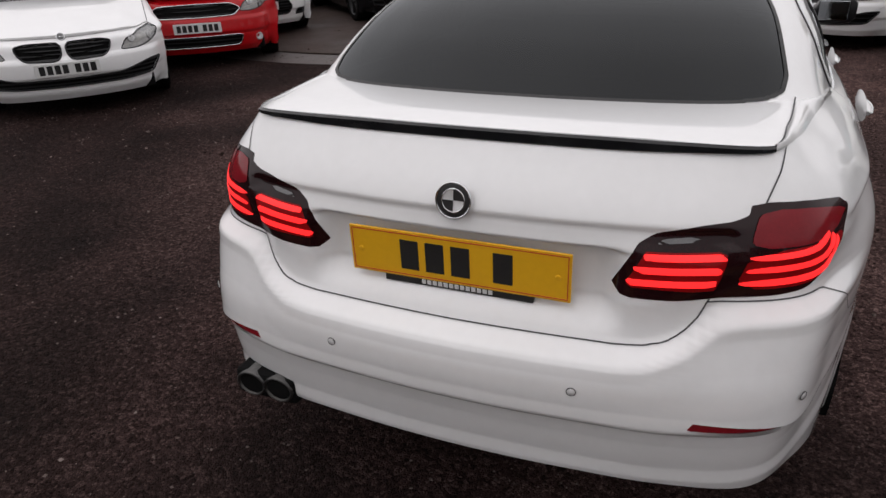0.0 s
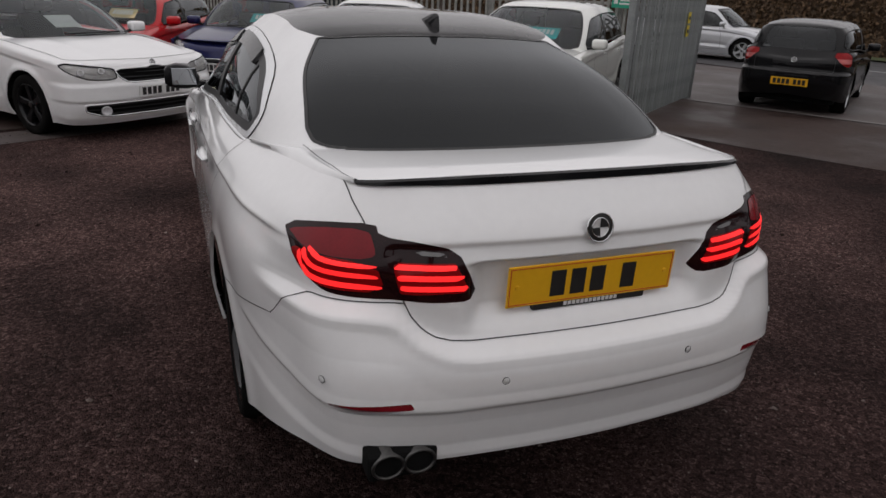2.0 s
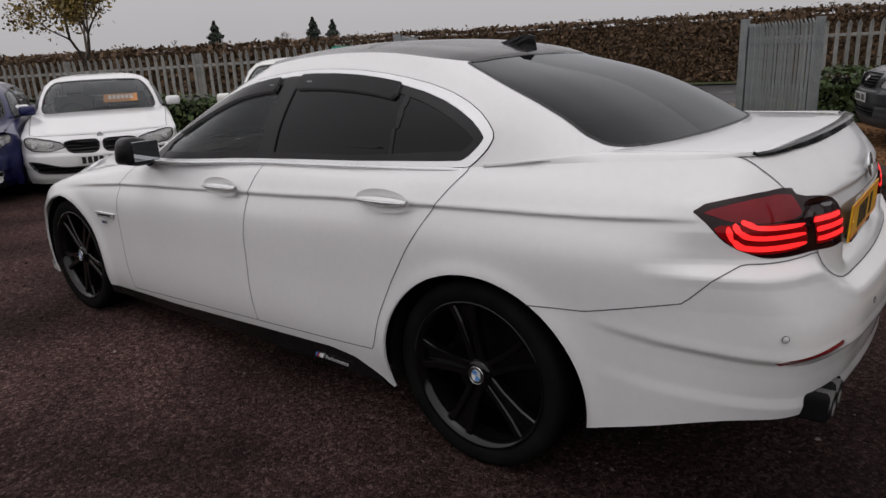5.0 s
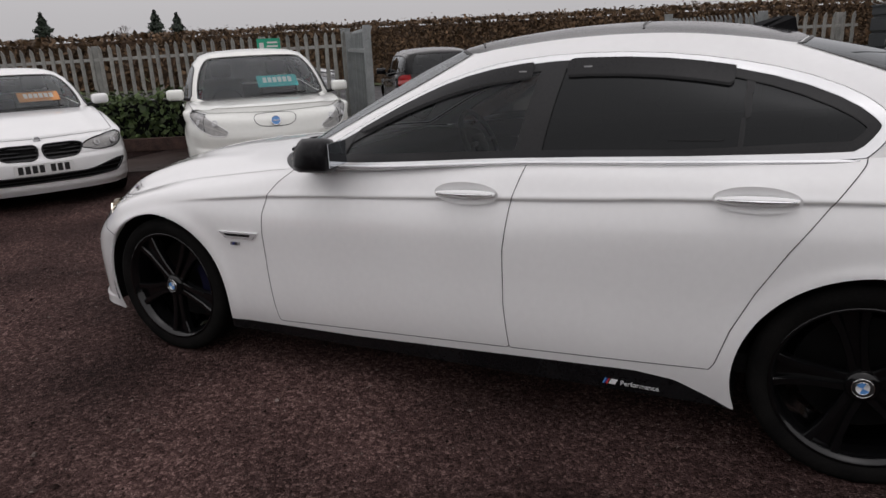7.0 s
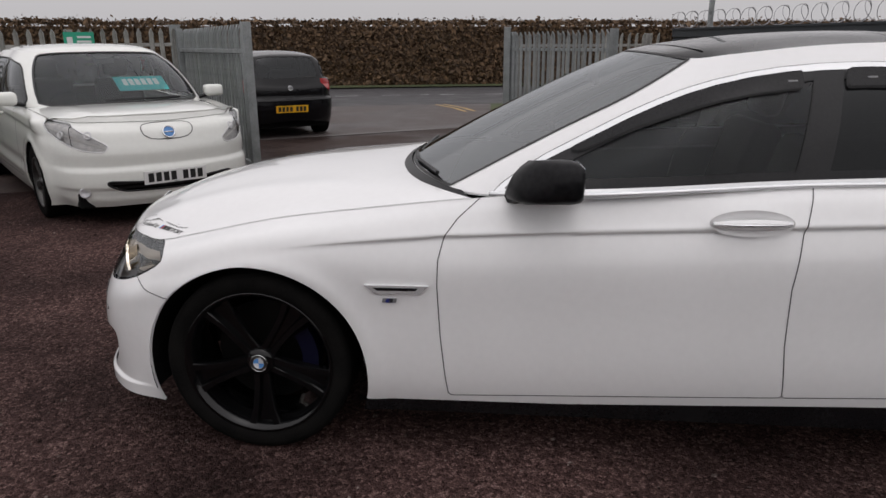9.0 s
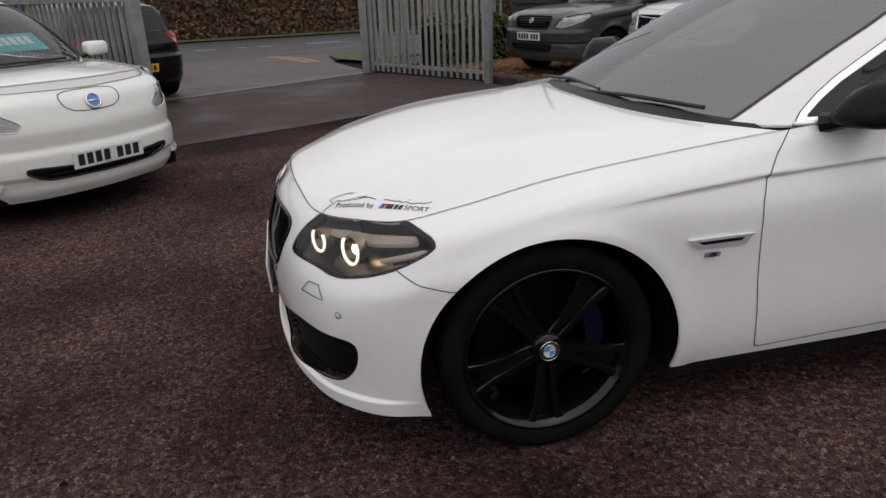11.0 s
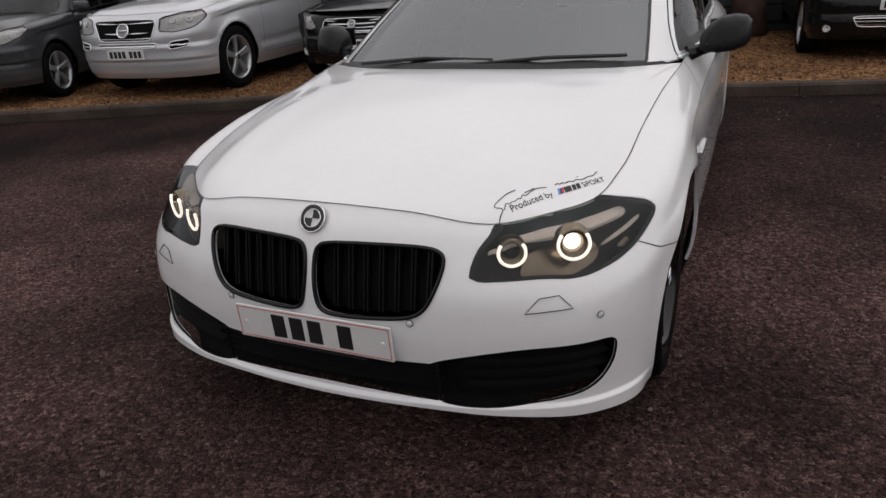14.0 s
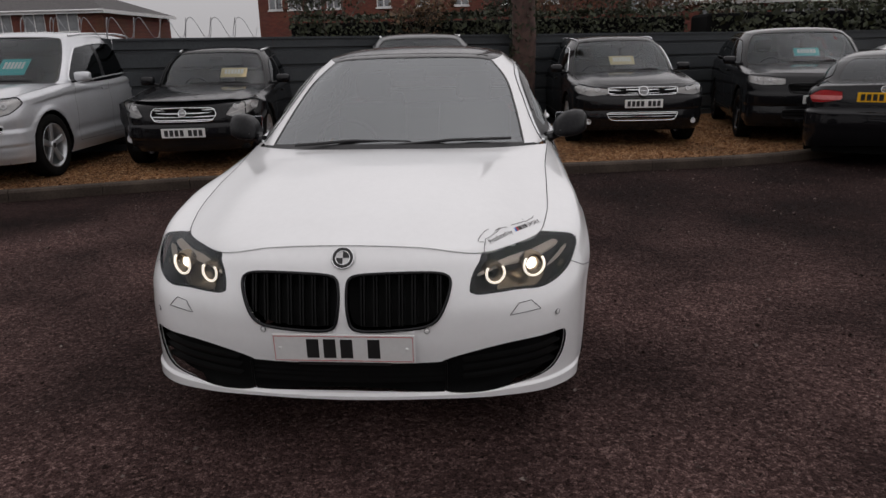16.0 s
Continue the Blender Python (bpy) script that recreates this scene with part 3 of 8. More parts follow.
CREAM = mat("cream_price_card", (0.62, 0.50, 0.27), 0.5, color2=(0.55, 0.44, 0.24), scale=6)
GREEN_SIGN = mat("green_sign", (0.010, 0.33, 0.20), 0.45, color2=(0.010, 0.28, 0.17), scale=4)
YELLOW_SIGN = mat("yellow_sticker", (0.70, 0.55, 0.03), 0.45, color2=(0.6, 0.47, 0.03), scale=4)
AMBER_SIGN = mat("amber_road_sign", (0.62, 0.28, 0.02), 0.5, color2=(0.52, 0.23, 0.02), scale=4)
BANNER = mat("white_banner", (0.66, 0.68, 0.66), 0.6, color2=(0.58, 0.60, 0.58), scale=3)
WIRE = mat("razor_wire", (0.24, 0.24, 0.25), 0.5, 0.6, color2=(0.32, 0.32, 0.33), scale=9)
GLASS_TINT = glass("privacy_glass", (0.010, 0.0105, 0.011), 0.02, 1.38)
GLASS_SCREEN = glass("coated_windscreen_glass", (0.30, 0.34, 0.335), 0.02, 2.6)
GLASS_SIDE = glass("light_tinted_glass", (0.36, 0.38, 0.37), 0.02, 1.40)
GLASS_MID = glass("tinted_glass", (0.12, 0.125, 0.125))
GLASS_CLEAR = glass("windscreen_glass", (0.80, 0.84, 0.83))
GLASS_LAMP = glass("lamp_cover", (0.86, 0.85, 0.83), 0.01, 1.36)


def leafy(name, a, b):
    m = mat(name, a, 0.7, color2=b, scale=9)
    nt = m.node_tree
    bs = nt.nodes["Principled BSDF"]
    geo, hs, mr = (nt.nodes.new("ShaderNode" + k) for k in ("NewGeometry", "HueSaturation", "MapRange"))
    mr.inputs["To Min"].default_value, mr.inputs["To Max"].default_value = 0.45, 1.5
    nt.links.new(geo.outputs["Random Per Island"], mr.inputs["Value"])
    nt.links.new(mr.outputs["Result"], hs.inputs["Value"])
    src = bs.inputs["Base Color"].links[0].from_socket
    nt.links.new(src, hs.inputs["Color"])
    nt.links.new(hs.outputs["Color"], bs.inputs["Base Color"])
    return m


LEAF_BROWN = leafy("beech_hedge_leaf", (0.075, 0.042, 0.020), (0.13, 0.078, 0.038))
LEAF_GREEN = leafy("laurel_leaf", (0.025, 0.05, 0.012), (0.07, 0.10, 0.025))
LEAF_DARK = leafy("dark_ivy_leaf", (0.018, 0.024, 0.012), (0.045, 0.05, 0.022))
LEAF_GOLD = leafy("autumn_leaf", (0.15, 0.10, 0.022), (0.25, 0.18, 0.05))
LEAF_FIR = leafy("fir_needles", (0.012, 0.022, 0.014), (0.03, 0.042, 0.026))
# greyed leaf tones: the haze of distance is mixed into the colour
LEAF_HAZE = leafy("hazed_autumn_leaf", (0.075, 0.058, 0.045), (0.11, 0.088, 0.065))

# ---------------------------------------------------------------- ground
def flat(name, outline, z, material, label, category="", kind="structure"):
    bm = bmesh.new()
    f = bm.faces.new([bm.verts.new((x, y, z)) for x, y in outline])
    f.normal_update()
    if f.normal.z < 0:
        f.normal_flip()
    me = bpy.data.meshes.new(name)
    bm.to_mesh(me)
    bm.free()
    me.materials.append(material)
    return tagged(new(name, me), label, category or name, kind=kind)


def strip(name, line, width, z, material, label, category=""):
    """A flat band along a line, to the right of its way."""
    a = [Vector((x, y)) for x, y in line]
    off = []
    for i, p in enumerate(a):
        d = (a[min(i + 1, len(a) - 1)] - a[max(i - 1, 0)]).normalized()
        off.append(p + Vector((d.y, -d.x)) * width)
    return flat(name, [tuple(p) for p in a] + [tuple(p) for p in off[::-1]], z, material, label, category)


ground = flat("ground", [(-400, -400), (400, -400), (400, 400), (-400, 400)], 0.0, PLANINGS, "dark red-brown asphalt planings, damp in patches, paler round the saloon's front", "ground")
# tarmac apron and concrete crossing at the gateway
flat("pavement_apron", [(2.6, 7.2), (3.9, 4.6), (5.05, 2.15), (5.85, 0.75), (6.35, -0.55), (6.75, -1.15), (8.0, -0.75), (9.95, 0.62), (8.05, 3.5), (6.9, 5.4), (5.6, 7.6)], 0.004, CONCRETE, "damp dark tarmac apron inside the gate", "pavement")
flat("pavement_crossing", [(9.95, 0.62), (12.2, 1.15), (14.75, 0.35), (14.2, 3.0), (13.0, 6.8), (11.4, 11.5), (7.6, 10.5), (6.9, 5.4), (8.05, 3.5)], 0.008, SLAB, "worn pale concrete crossing outside the gate", "pavement")
strip("crossing_edge", [(9.98, 0.60), (8.05, 3.52), (6.9, 5.42)], 0.14, 0.012, EDGE_STRIP, "pale concrete edging strip", "edging")
# yard of wet concrete with its flush edging
arc = chaikin([(-13.0, 9.0), (-9.5, 6.4), (-7.0, 4.6), (-5.4, 3.95), (-4.0, 3.85), (-2.9, 4.2), (-1.6, 5.0), (-0.4, 6.6), (0.4, 9.0)], 2, closed=False)
flat("pavement_yard", arc + [(0.4, 26.0), (-26.0, 26.0), (-26.0, 9.0)], 0.006, CONCRETE, "wet concrete yard with a curved edge", "pavement")
strip("yard_edging", arc, 0.05, 0.010, KERB, "dark flush edging along the concrete", "edging")
strip("yard_apron", [(x + .12, y - .10) for x, y in arc[2:-6]], 0.55, 0.003, SLAB, "dusty concrete haunch beside the yard", "edging")
# road, verges and field
near = [(3.4, 45.0), (10.9, 14.9), (13.0, 6.8), (14.2, 3.0), (14.8, 0.6), (17.2, -8.0), (22.0, -26.0)]
off = Vector((6.7, 1.75))
far = [(x + off.x, y + off.y) for x, y in near]
flat("road", near + far[::-1], 0.006, ROAD, "damp grey asphalt road", "road")
for k in range(15):
    t0, t1 = k / 15, (k + .45) / 15
    p = [Vector((hermite(np.array(near), np.arange(7), [t * 6])[0])) + off * 0.5 for t in (t0, t1)]
    d = (p[1] - p[0]).normalized()
    n = Vector((d.y, -d.x)) * 0.06
    flat("lane_line", [tuple(p[0] - n), tuple(p[0] + n), tuple(p[1] + n), tuple(p[1] - n)], 0.011, LINE, "worn white lane dash on the road", "road marking")
flat("verge", far + [(x + 2.6, y + .7) for x, y in far[::-1]], 0.05, GRASS, "rough grass verge below the hedge", "verge")
flat("verge_near", [(12.3, 1.1), (13.9, 1.15), (15.0, -2.5), (18.4, -15.0), (12.6, -3.5), (10.4, -0.2)], 0.07, GRASS, "scrubby grass verge by the gate", "verge")
for i, (a, b) in enumerate((((14.35, 2.3), (13.4, 1.75)), ((13.4, 1.75), (12.5, 1.4)))):
    d = (Vector(b) - Vector(a)).normalized()
    for s in (0.0, 0.22):
        n = Vector((d.y, -d.x))
        q = [Vector(a) + n * s, Vector(b) + n * s, Vector(b) + n * (s + .09), Vector(a) + n * (s + .09)]
        flat("yellow_line", [tuple(v) for v in q], 0.014, YELLOW_LINE, "worn yellow line at the road's mouth", "road marking")
flat("field", [(25, 60), (200, 300), (300, -200), (40, -60), (28, -10)], 0.012, FIELD, "open field behind the hedge", "field")

# bed of amber gravel with a kerb
KERB_LINE = chaikin([(9.7, -0.1), (8.6, -0.6), (7.35, -1.05), (5.5, -1.85), (3.5, -2.72), (2.6, -3.05), (-0.4, -3.55), (-1.7, -3.80), (-3.2, -4.12), (-4.3, -4.5), (-5.4, -5.2), (-7.0, -6.6), (-9.5, -9.2)], 2, closed=False)
flat("gravel_bed", [(x + .02, y - .06) for x, y in KERB_LINE] + [(-16.0, -18.0), (-2.0, -12.0), (11.6, -4.2), (11.2, -1.0)], 0.095, SHINGLE, "bed of amber gravel behind the kerb", "gravel")
kerb = thing("kerb", Matrix(), "dark weathered concrete kerb round the gravel bed", "kerb", kind="structure")
line = [Vector((x, y)) for x, y in KERB_LINE]
acc, pts = 0.0, [line[0]]
for a, b in zip(line[:-1], line[1:]):
    ln = (b - a).length
    while acc + ln >= 0.914:
        a = a + (b - a) * ((0.914 - acc) / ln)
        pts.append(a)
        ln = (b - a).length
        acc = 0.0
    acc += ln
for a, b in zip(pts[:-1], pts[1:]):
    d = b - a
    bm = bmesh.new()
    prof = [(0.0, -0.05), (0.0, 0.095), (-0.018, 0.118), (-0.12, 0.122), (-0.125, -0.05)]
    for x in (0.004, d.length - 0.004):
        for py, pz in prof:
            bm.verts.new((x, py, pz))
    bm.verts.ensure_lookup_table()
    v = bm.verts
    for i in range(5):
        j = (i + 1) % 5
        bm.faces.new((v[i], v[j], v[5 + j], v[5 + i]))
    bm.faces.new([v[i] for i in range(4, -1, -1)])
    bm.faces.new([v[i] for i in range(5, 10)])
    bmesh.ops.recalc_face_normals(bm, faces=bm.faces[:])
    ob = part("kerb_stone", bm, KERB, kerb)
    ob.matrix_basis = Matrix.Translation((a.x, a.y, 0)) @ Matrix.Rotation(math.atan2(d.y, d.x) + math.pi, 4, "Z") @ Matrix.Translation((-d.length, 0, 0))


def scatter_stones(name, count, area, size, zbase, material, label, below=None):
    """Loose stones lying about, one object."""
    rng = np.random.default_rng(5)
    base = np.array([(1, 0, 0), (-1, 0, 0), (0, 1, 0), (0, -1, 0), (0, 0, 1), (0, 0, -1)], float)
    tris = np.array([(0, 2, 4), (2, 1, 4), (1, 3, 4), (3, 0, 4), (2, 0, 5), (1, 2, 5), (3, 1, 5), (0, 3, 5)])
    vs, fs = [], []
    while len(fs) < count:
        x, y = rng.uniform(area[0], area[1]), rng.uniform(area[2], area[3])
        if below and y > below(x):
            continue
        s = size * rng.lognormal(0, .45)
        a = rng.uniform(0, math.tau)
        rot = np.array([[math.cos(a), -math.sin(a), 0], [math.sin(a), math.cos(a), 0], [0, 0, 1]])
        v = (base * rng.uniform(.6, 1.1, (6, 1)) * s * np.array([1, .75, .55])) @ rot.T + (x, y, zbase + s * .18)
        fs.append(tris + 6 * len(vs))
        vs.append(v)
    return tagged(mesh_ob(name, np.vstack(vs), np.vstack(fs).tolist(), material), label, "stones", kind="stuff")


PEBBLE = stony("loose_planings", [(0.010, 0.006, 0.0055), (0.026, 0.0165, 0.015), (0.06, 0.042, 0.038), (0.22, 0.18, 0.165)], 0.05, 0.9, 0.2, 0.3, 0.0, 0.05)
scatter_stones("loose_stones", 24000, (-5.5, 3.5, -5.5, 6.5), .0066, 0.0, PEBBLE, "loose dark and pale asphalt crumbs on the ground", None)
scatter_stones("bed_stones", 14000, (-7.0, 9.0, -9.0, -1.0), .020, 0.095, SHINGLE, "loose amber gravel stones", lambda x: np.interp(x, [p[0] for p in KERB_LINE[::-1]], [p[1] for p in KERB_LINE[::-1]]) - .2)

# ---------------------------------------------------------------- wheels and small car fittings
def make_wheel(car, r, width, style, rim_mat, cap=None, rim_frac=0.74):
    """A wheel at the origin whose outer face looks to -x. Returns the rim, which carries the tyre and the spokes."""
    rr = r * rim_frac
    bm = bmesh.new()
    add_lathe(bm, [(rr * 0.93, 0.5 * width), (rr * 0.90, 0.1 * width), (rr * 0.90, -0.30 * width), (rr * 0.965, -0.46 * width), (rr, -0.475 * width), (rr * 1.0, -0.44 * width), (rr * 0.97, -0.40 * width)], 48)
    rim = part("wheel", bm, rim_mat, car, "", True)
    bm = bmesh.new()
    h = width / 2
    add_lathe(bm, [(rr * 0.97, h * 0.86), (rr * 1.04, h * 0.97), (r * 0.93, h), (r * 0.985, h * 0.90), (r, h * 0.72), (r * 0.994, 0), (r, -h * 0.72), (r * 0.985, -h * 0.90), (r * 0.93, -h), (rr * 1.04, -h * 0.97), (rr * 0.97, -h * 0.86)], 64)
    part("tyre", bm, RUBBER, rim, "", True)
    bm = bmesh.new()
    add_lathe(bm, [(0.001, 0.0), (rr * 0.72, 0.0), (rr * 0.72, 0.03), (0.001, 0.03)], 32)
    for v in bm.verts:
        v.co.x += 0.02
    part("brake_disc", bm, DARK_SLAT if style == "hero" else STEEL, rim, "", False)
    n = {"hero": 5, "five": 5, "ten": 10, "seven": 7, "plain": 9}[style]
    out = -0.40 * width
    for k in range(n):
        a = k * math.tau / n + math.pi / 2 + (math.pi if style == "hero" else 0)
        bm = bmesh.new()
        if style == "hero":
            # a broad spoke with a hollow down its middle, widening to the rim
            for sgn in (-1, 1):
                pts = []
                for q, hw_, ctr, dx in ((0.14, 0.020, 0.017, 0.020), (0.40, 0.017, 0.020, 0.012), (0.70, 0.018, 0.030, 0.006), (0.97, 0.022, 0.050, 0.000)):
                    pts.append((q * rr, sgn * ctr, hw_ * 0.74, out + dx * 0.6))
                add_spoke(bm, pts, a, 0.035)
            add_spoke(bm, [(0.14 * rr, 0, 0.022, out + 0.024), (0.6 * rr, 0, 0.020, out + 0.026), (0.96 * rr, 0, 0.035, out + 0.022)], a, 0.03)
        else:
            wd = {"five": 0.034, "ten": 0.015, "seven": 0.028, "plain": 0.03}[style]
            add_spoke(bm, [(0.13 * rr, 0, wd, out + 0.012), (0.55 * rr, 0, wd * 0.9, out + 0.004), (0.97 * rr, 0, wd * 1.25, out)], a, 0.03)
        part("spoke", bm, rim_mat, rim)
    bm = bmesh.new()
    add_lathe(bm, [(0.001, out - 0.004), (rr * 0.155, out - 0.002), (rr * 0.19, out + 0.006), (rr * 0.2, out + 0.03)], 24)
    hub = part("hub", bm, rim_mat, rim, "", True)
    if cap == "hero":
        roundel(rim, Matrix.Translation((out - 0.0065, 0, 0)) @ Matrix.Rotation(-math.pi / 2, 4, "Y"), 0.033, PALE_BLUE, "blue and white wheel centre cap")
    elif cap:
        bm = bmesh.new()
        add_lathe(bm, [(0.001, out - 0.008), (rr * 0.12, out - 0.007), (rr * 0.125, out)], 20)
        part("cap", bm, cap, rim)
    return rim


def add_spoke(bm, secs, a, depth):
    """A bar through sections (radius, offset across, half width, outer x) at the angle a."""
    rings = []
    for q, c, hw, x in secs:
        ring = []
        for dx, s in ((0.0, 0.72), (0.006, 1.0), (depth, 1.0), (depth, -1.0), (0.006, -1.0), (0.0, -0.72)):
            off = c + s * hw
            ring.append(bm.verts.new((x + dx, q * math.cos(a) - off * math.sin(a), q * math.sin(a) + off * math.cos(a))))
        rings.append(ring)
    for i in range(len(rings) - 1):
        for k in range(6):
            bm.faces.new((rings[i][k], rings[i][(k + 1) % 6], rings[i + 1][(k + 1) % 6], rings[i + 1][k]))


def roundel(parent, m, r, quarter, label):
    """A round badge facing +z of m: ring, field and two coloured quarters."""
    bm = bmesh.new()
    add_lathe(bm, [(0.0005, 0.0), (r * 0.62, 0.0015), (r * 0.64, 0.002)], 32, axis="z")
    fld = part("badge", bm, WHITE_INK, parent, label, True)
    fld.matrix_basis = m
    bm = bmesh.new()
    add_lathe(bm, [(r * 0.62, 0.0026), (r * 0.92, 0.0026), (r, 0.0)], 32, axis="z")
    part("badge_ring", bm, INK, fld, "", True)
    bm = bmesh.new()
    for r0, r1 in ((0.60, 0.66), (0.92, 1.0)):
        add_lathe(bm, [(r * r0, 0.002), (r * r0, 0.0038), (r * r1, 0.0038), (r * r1, 0.0)], 32, axis="z")
    part("badge_rim", bm, CHROME, fld, "", True)
    for q in (0, 2):
        bm = bmesh.new()
        add_lathe(bm, [(0.0005, 0.0022), (r * 0.6, 0.0032)], 8, q * math.pi / 2, (q + 1) * math.pi / 2, axis="z")
        part("badge_quarter", bm, quarter, fld)
    return fld


def number_plate(parent, m, face, w_=0.52, h_=0.111, bars=(3, 1), border=None):
    """A plate in the xz plane of m, facing -y, with plain bars in place of its characters."""
    bm = box_bm(-w_ / 2, w_ / 2, 0, 0.006, -h_ / 2, h_ / 2, 0.002)
    pl = part("number_plate", bm, face, parent)
    pl.matrix_basis = m
    n = sum(bars) + 0.6 * (len(bars) - 1)
    step = min(0.062, w_ * 0.9 / n)
    x = -n * step / 2 + 0.5 * step
    for group in bars:
        for _ in range(group):
            part("bar", box_bm(x - step * 0.36, x + step * 0.36, -0.0014, 0.001, -0.0375, 0.0375), INK, pl)
            x += step
        x += 0.6 * step
    if border:
        bm = bmesh.new()
        a, b, t = w_ / 2 - 0.006, h_ / 2 - 0.006, 0.0018
        for x0, x1, z0, z1 in ((-a, a, b - t, b), (-a, a, -b, -b + t), (-a, -a + t, -b, b), (a - t, a, -b, b)):
            add_box(bm, x0, x1, -0.001, 0.001, z0, z1)
        part("plate_border", bm, border, pl)
        for sx in (-1, 1):
            bm = bmesh.new()
            add_lathe(bm, [(0.0005, -0.004), (0.006, -0.003), (0.007, 0.0)], 12, axis="y")
            for v in bm.verts:
                v.co.x += sx * (w_ / 2 - 0.028)
            part("screw_cap", bm, face, pl)
    return pl


def words(parent, text, m, size, material, name="lettering", extrude=0.0006):
    cu = bpy.data.curves.new(name, "FONT")
    cu.body, cu.size, cu.extrude, cu.align_x = text, size, extrude, "LEFT"
    tmp = bpy.data.objects.new(name, cu)
    me = bpy.data.meshes.new_from_object(tmp)
    bpy.data.objects.remove(tmp)
    me.materials.clear()
    me.materials.append(material)
    ob = new(name, me)
    ob.parent = parent
    ob.matrix_basis = m
    return ob


def seat(parent, m, material=None):
    """A front seat, facing +y."""
    bm = bmesh.new()
    add_box(bm, -0.25, 0.25, -0.25, 0.27, 0.0, 0.16, 0.05)
    s = part("seat", bm, material or LEATHER, parent, "", True)
    s.matrix_basis = m
    bm = bmesh.new()
    add_box(bm, -0.25, 0.25, -0.07, 0.07, 0.0, 0.62, 0.05, pose(0, -0.24, 0.08, 16))
    part("backrest", bm, material or LEATHER, s, "", True)
    bm = bmesh.new()
    add_box(bm, -0.13, 0.13, -0.05, 0.05, 0.0, 0.19, 0.04, pose(0, -0.43, 0.70, 12))
    part("headrest", bm, material or LEATHER, s, "", True)
    return s

# ---------------------------------------------------------------- the white saloon
# Its levels from below to above; stations run from the nose's middle round the side to the tail's middle.
SILL_LINE = [(0, 2.290, .212), (.30, 2.272, .212), (.56, 2.218, .203), (.755, 2.118, .190), (.868, 1.972, .183), (.888, 1.82, .172), (.89, 1.484, .185), (.90, 1.08, .185), (.90, .72, .187),
     (.90, -.35, .195), (.905, -1.05, .205), (.90, -1.484, .215), (.875, -1.95, .29), (.772, -2.285, .37), (.675, -2.437, .385), (.49, -2.51, .399), (.285, -2.536, .402), (0, -2.548, .402)]
LOWER_LINE = [(0, 2.29, .262), (.30, 2.272, .262), (.56, 2.215, .262), (.755, 2.118, .250), (.868, 1.975, .252), (.905, 1.82, .265), (.92, 1.484, .285), (.93, 1.08, .285), (.93, .72, .29),
     (.934, -.35, .315), (.932, -1.05, .335), (.916, -1.484, .36), (.882, -1.95, .41), (.79, -2.27, .46), (.70, -2.445, .48), (.50, -2.53, .49), (.29, -2.555, .493), (0, -2.568, .495)]
BUMPER_LINE = [(0, 2.305, .45), (.30, 2.283, .45), (.56, 2.222, .455), (.76, 2.122, .475), (.87, 1.975, .50), (.915, 1.82, .52), (.935, 1.484, .55), (.935, 1.08, .555), (.938, .72, .56),
     (.943, -.35, .585), (.938, -1.05, .60), (.926, -1.484, .62), (.890, -1.95, .635), (.803, -2.25, .645), (.725, -2.435, .65), (.50, -2.535, .652), (.29, -2.562, .653), (0, -2.575, .653)]
LAMP_LINE = [(0, 2.285, .60), (.30, 2.258, .60), (.56, 2.185, .60), (.74, 2.075, .605), (.85, 1.945, .62), (.905, 1.81, .655), (.928, 1.484, .745), (.922, 1.08, .793), (.92, .72, .815),
     (.924, -.35, .868), (.922, -1.05, .90), (.910, -1.484, .905), (.876, -1.95, .895), (.797, -2.21, .87), (.728, -2.355, .845), (.50, -2.462, .835), (.29, -2.482, .833), (0, -2.49, .833)]
SHOULDER_LINE = [(0, 2.245, .712), (.30, 2.215, .708), (.55, 2.125, .69), (.70, 2.025, .685), (.805, 1.905, .705), (.862, 1.78, .742), (.885, 1.484, .815), (.876, 1.08, .865), (.868, .72, .905),
     (.876, -.35, .965), (.876, -1.05, .992), (.855, -1.484, 1.005), (.812, -1.95, 1.005), (.765, -2.18, .998), (.70, -2.315, .992), (.50, -2.425, .99), (.29, -2.458, .992), (0, -2.47, .993)]
DECK_LINE = [(0, 2.195, .775), (.28, 2.176, .762), (.49, 2.122, .727), (.618, 2.014, .732), (.716, 1.895, .745), (.755, 1.74, .782), (.774, 1.45, .848), (.790, 1.08, .902), (.822, .72, .949),
     (.832, -.35, 1.008), (.822, -1.05, 1.033), (.79, -1.484, 1.062), (.715, -1.90, 1.092), (.665, -2.14, 1.105), (.615, -2.275, 1.118), (.45, -2.335, 1.127), (.27, -2.358, 1.131), (0, -2.366, 1.132)]
HERO_LEVELS = [SILL_LINE, LOWER_LINE, BUMPER_LINE, LAMP_LINE, SHOULDER_LINE, DECK_LINE]
BELT_LINE = [(0, 1.02, .985), (.30, .99, .98), (.55, .90, .972), (.75, .755, .958), (.822, .60, .957), (.832, -.35, 1.008), (.822, -1.05, 1.033), (.79, -1.45, 1.06), (.672, -1.84, 1.114),
     (.51, -1.945, 1.121), (.275, -2.0, 1.125), (0, -2.015, 1.126)]
GLASS_LINE = [(0, .70, 1.155), (.28, .67, 1.15), (.51, .59, 1.14), (.685, .46, 1.125), (.775, .28, 1.115), (.782, -.38, 1.175), (.772, -1.05, 1.185), (.735, -1.40, 1.195), (.625, -1.665, 1.222),
     (.465, -1.745, 1.232), (.258, -1.79, 1.238), (0, -1.802, 1.24)]
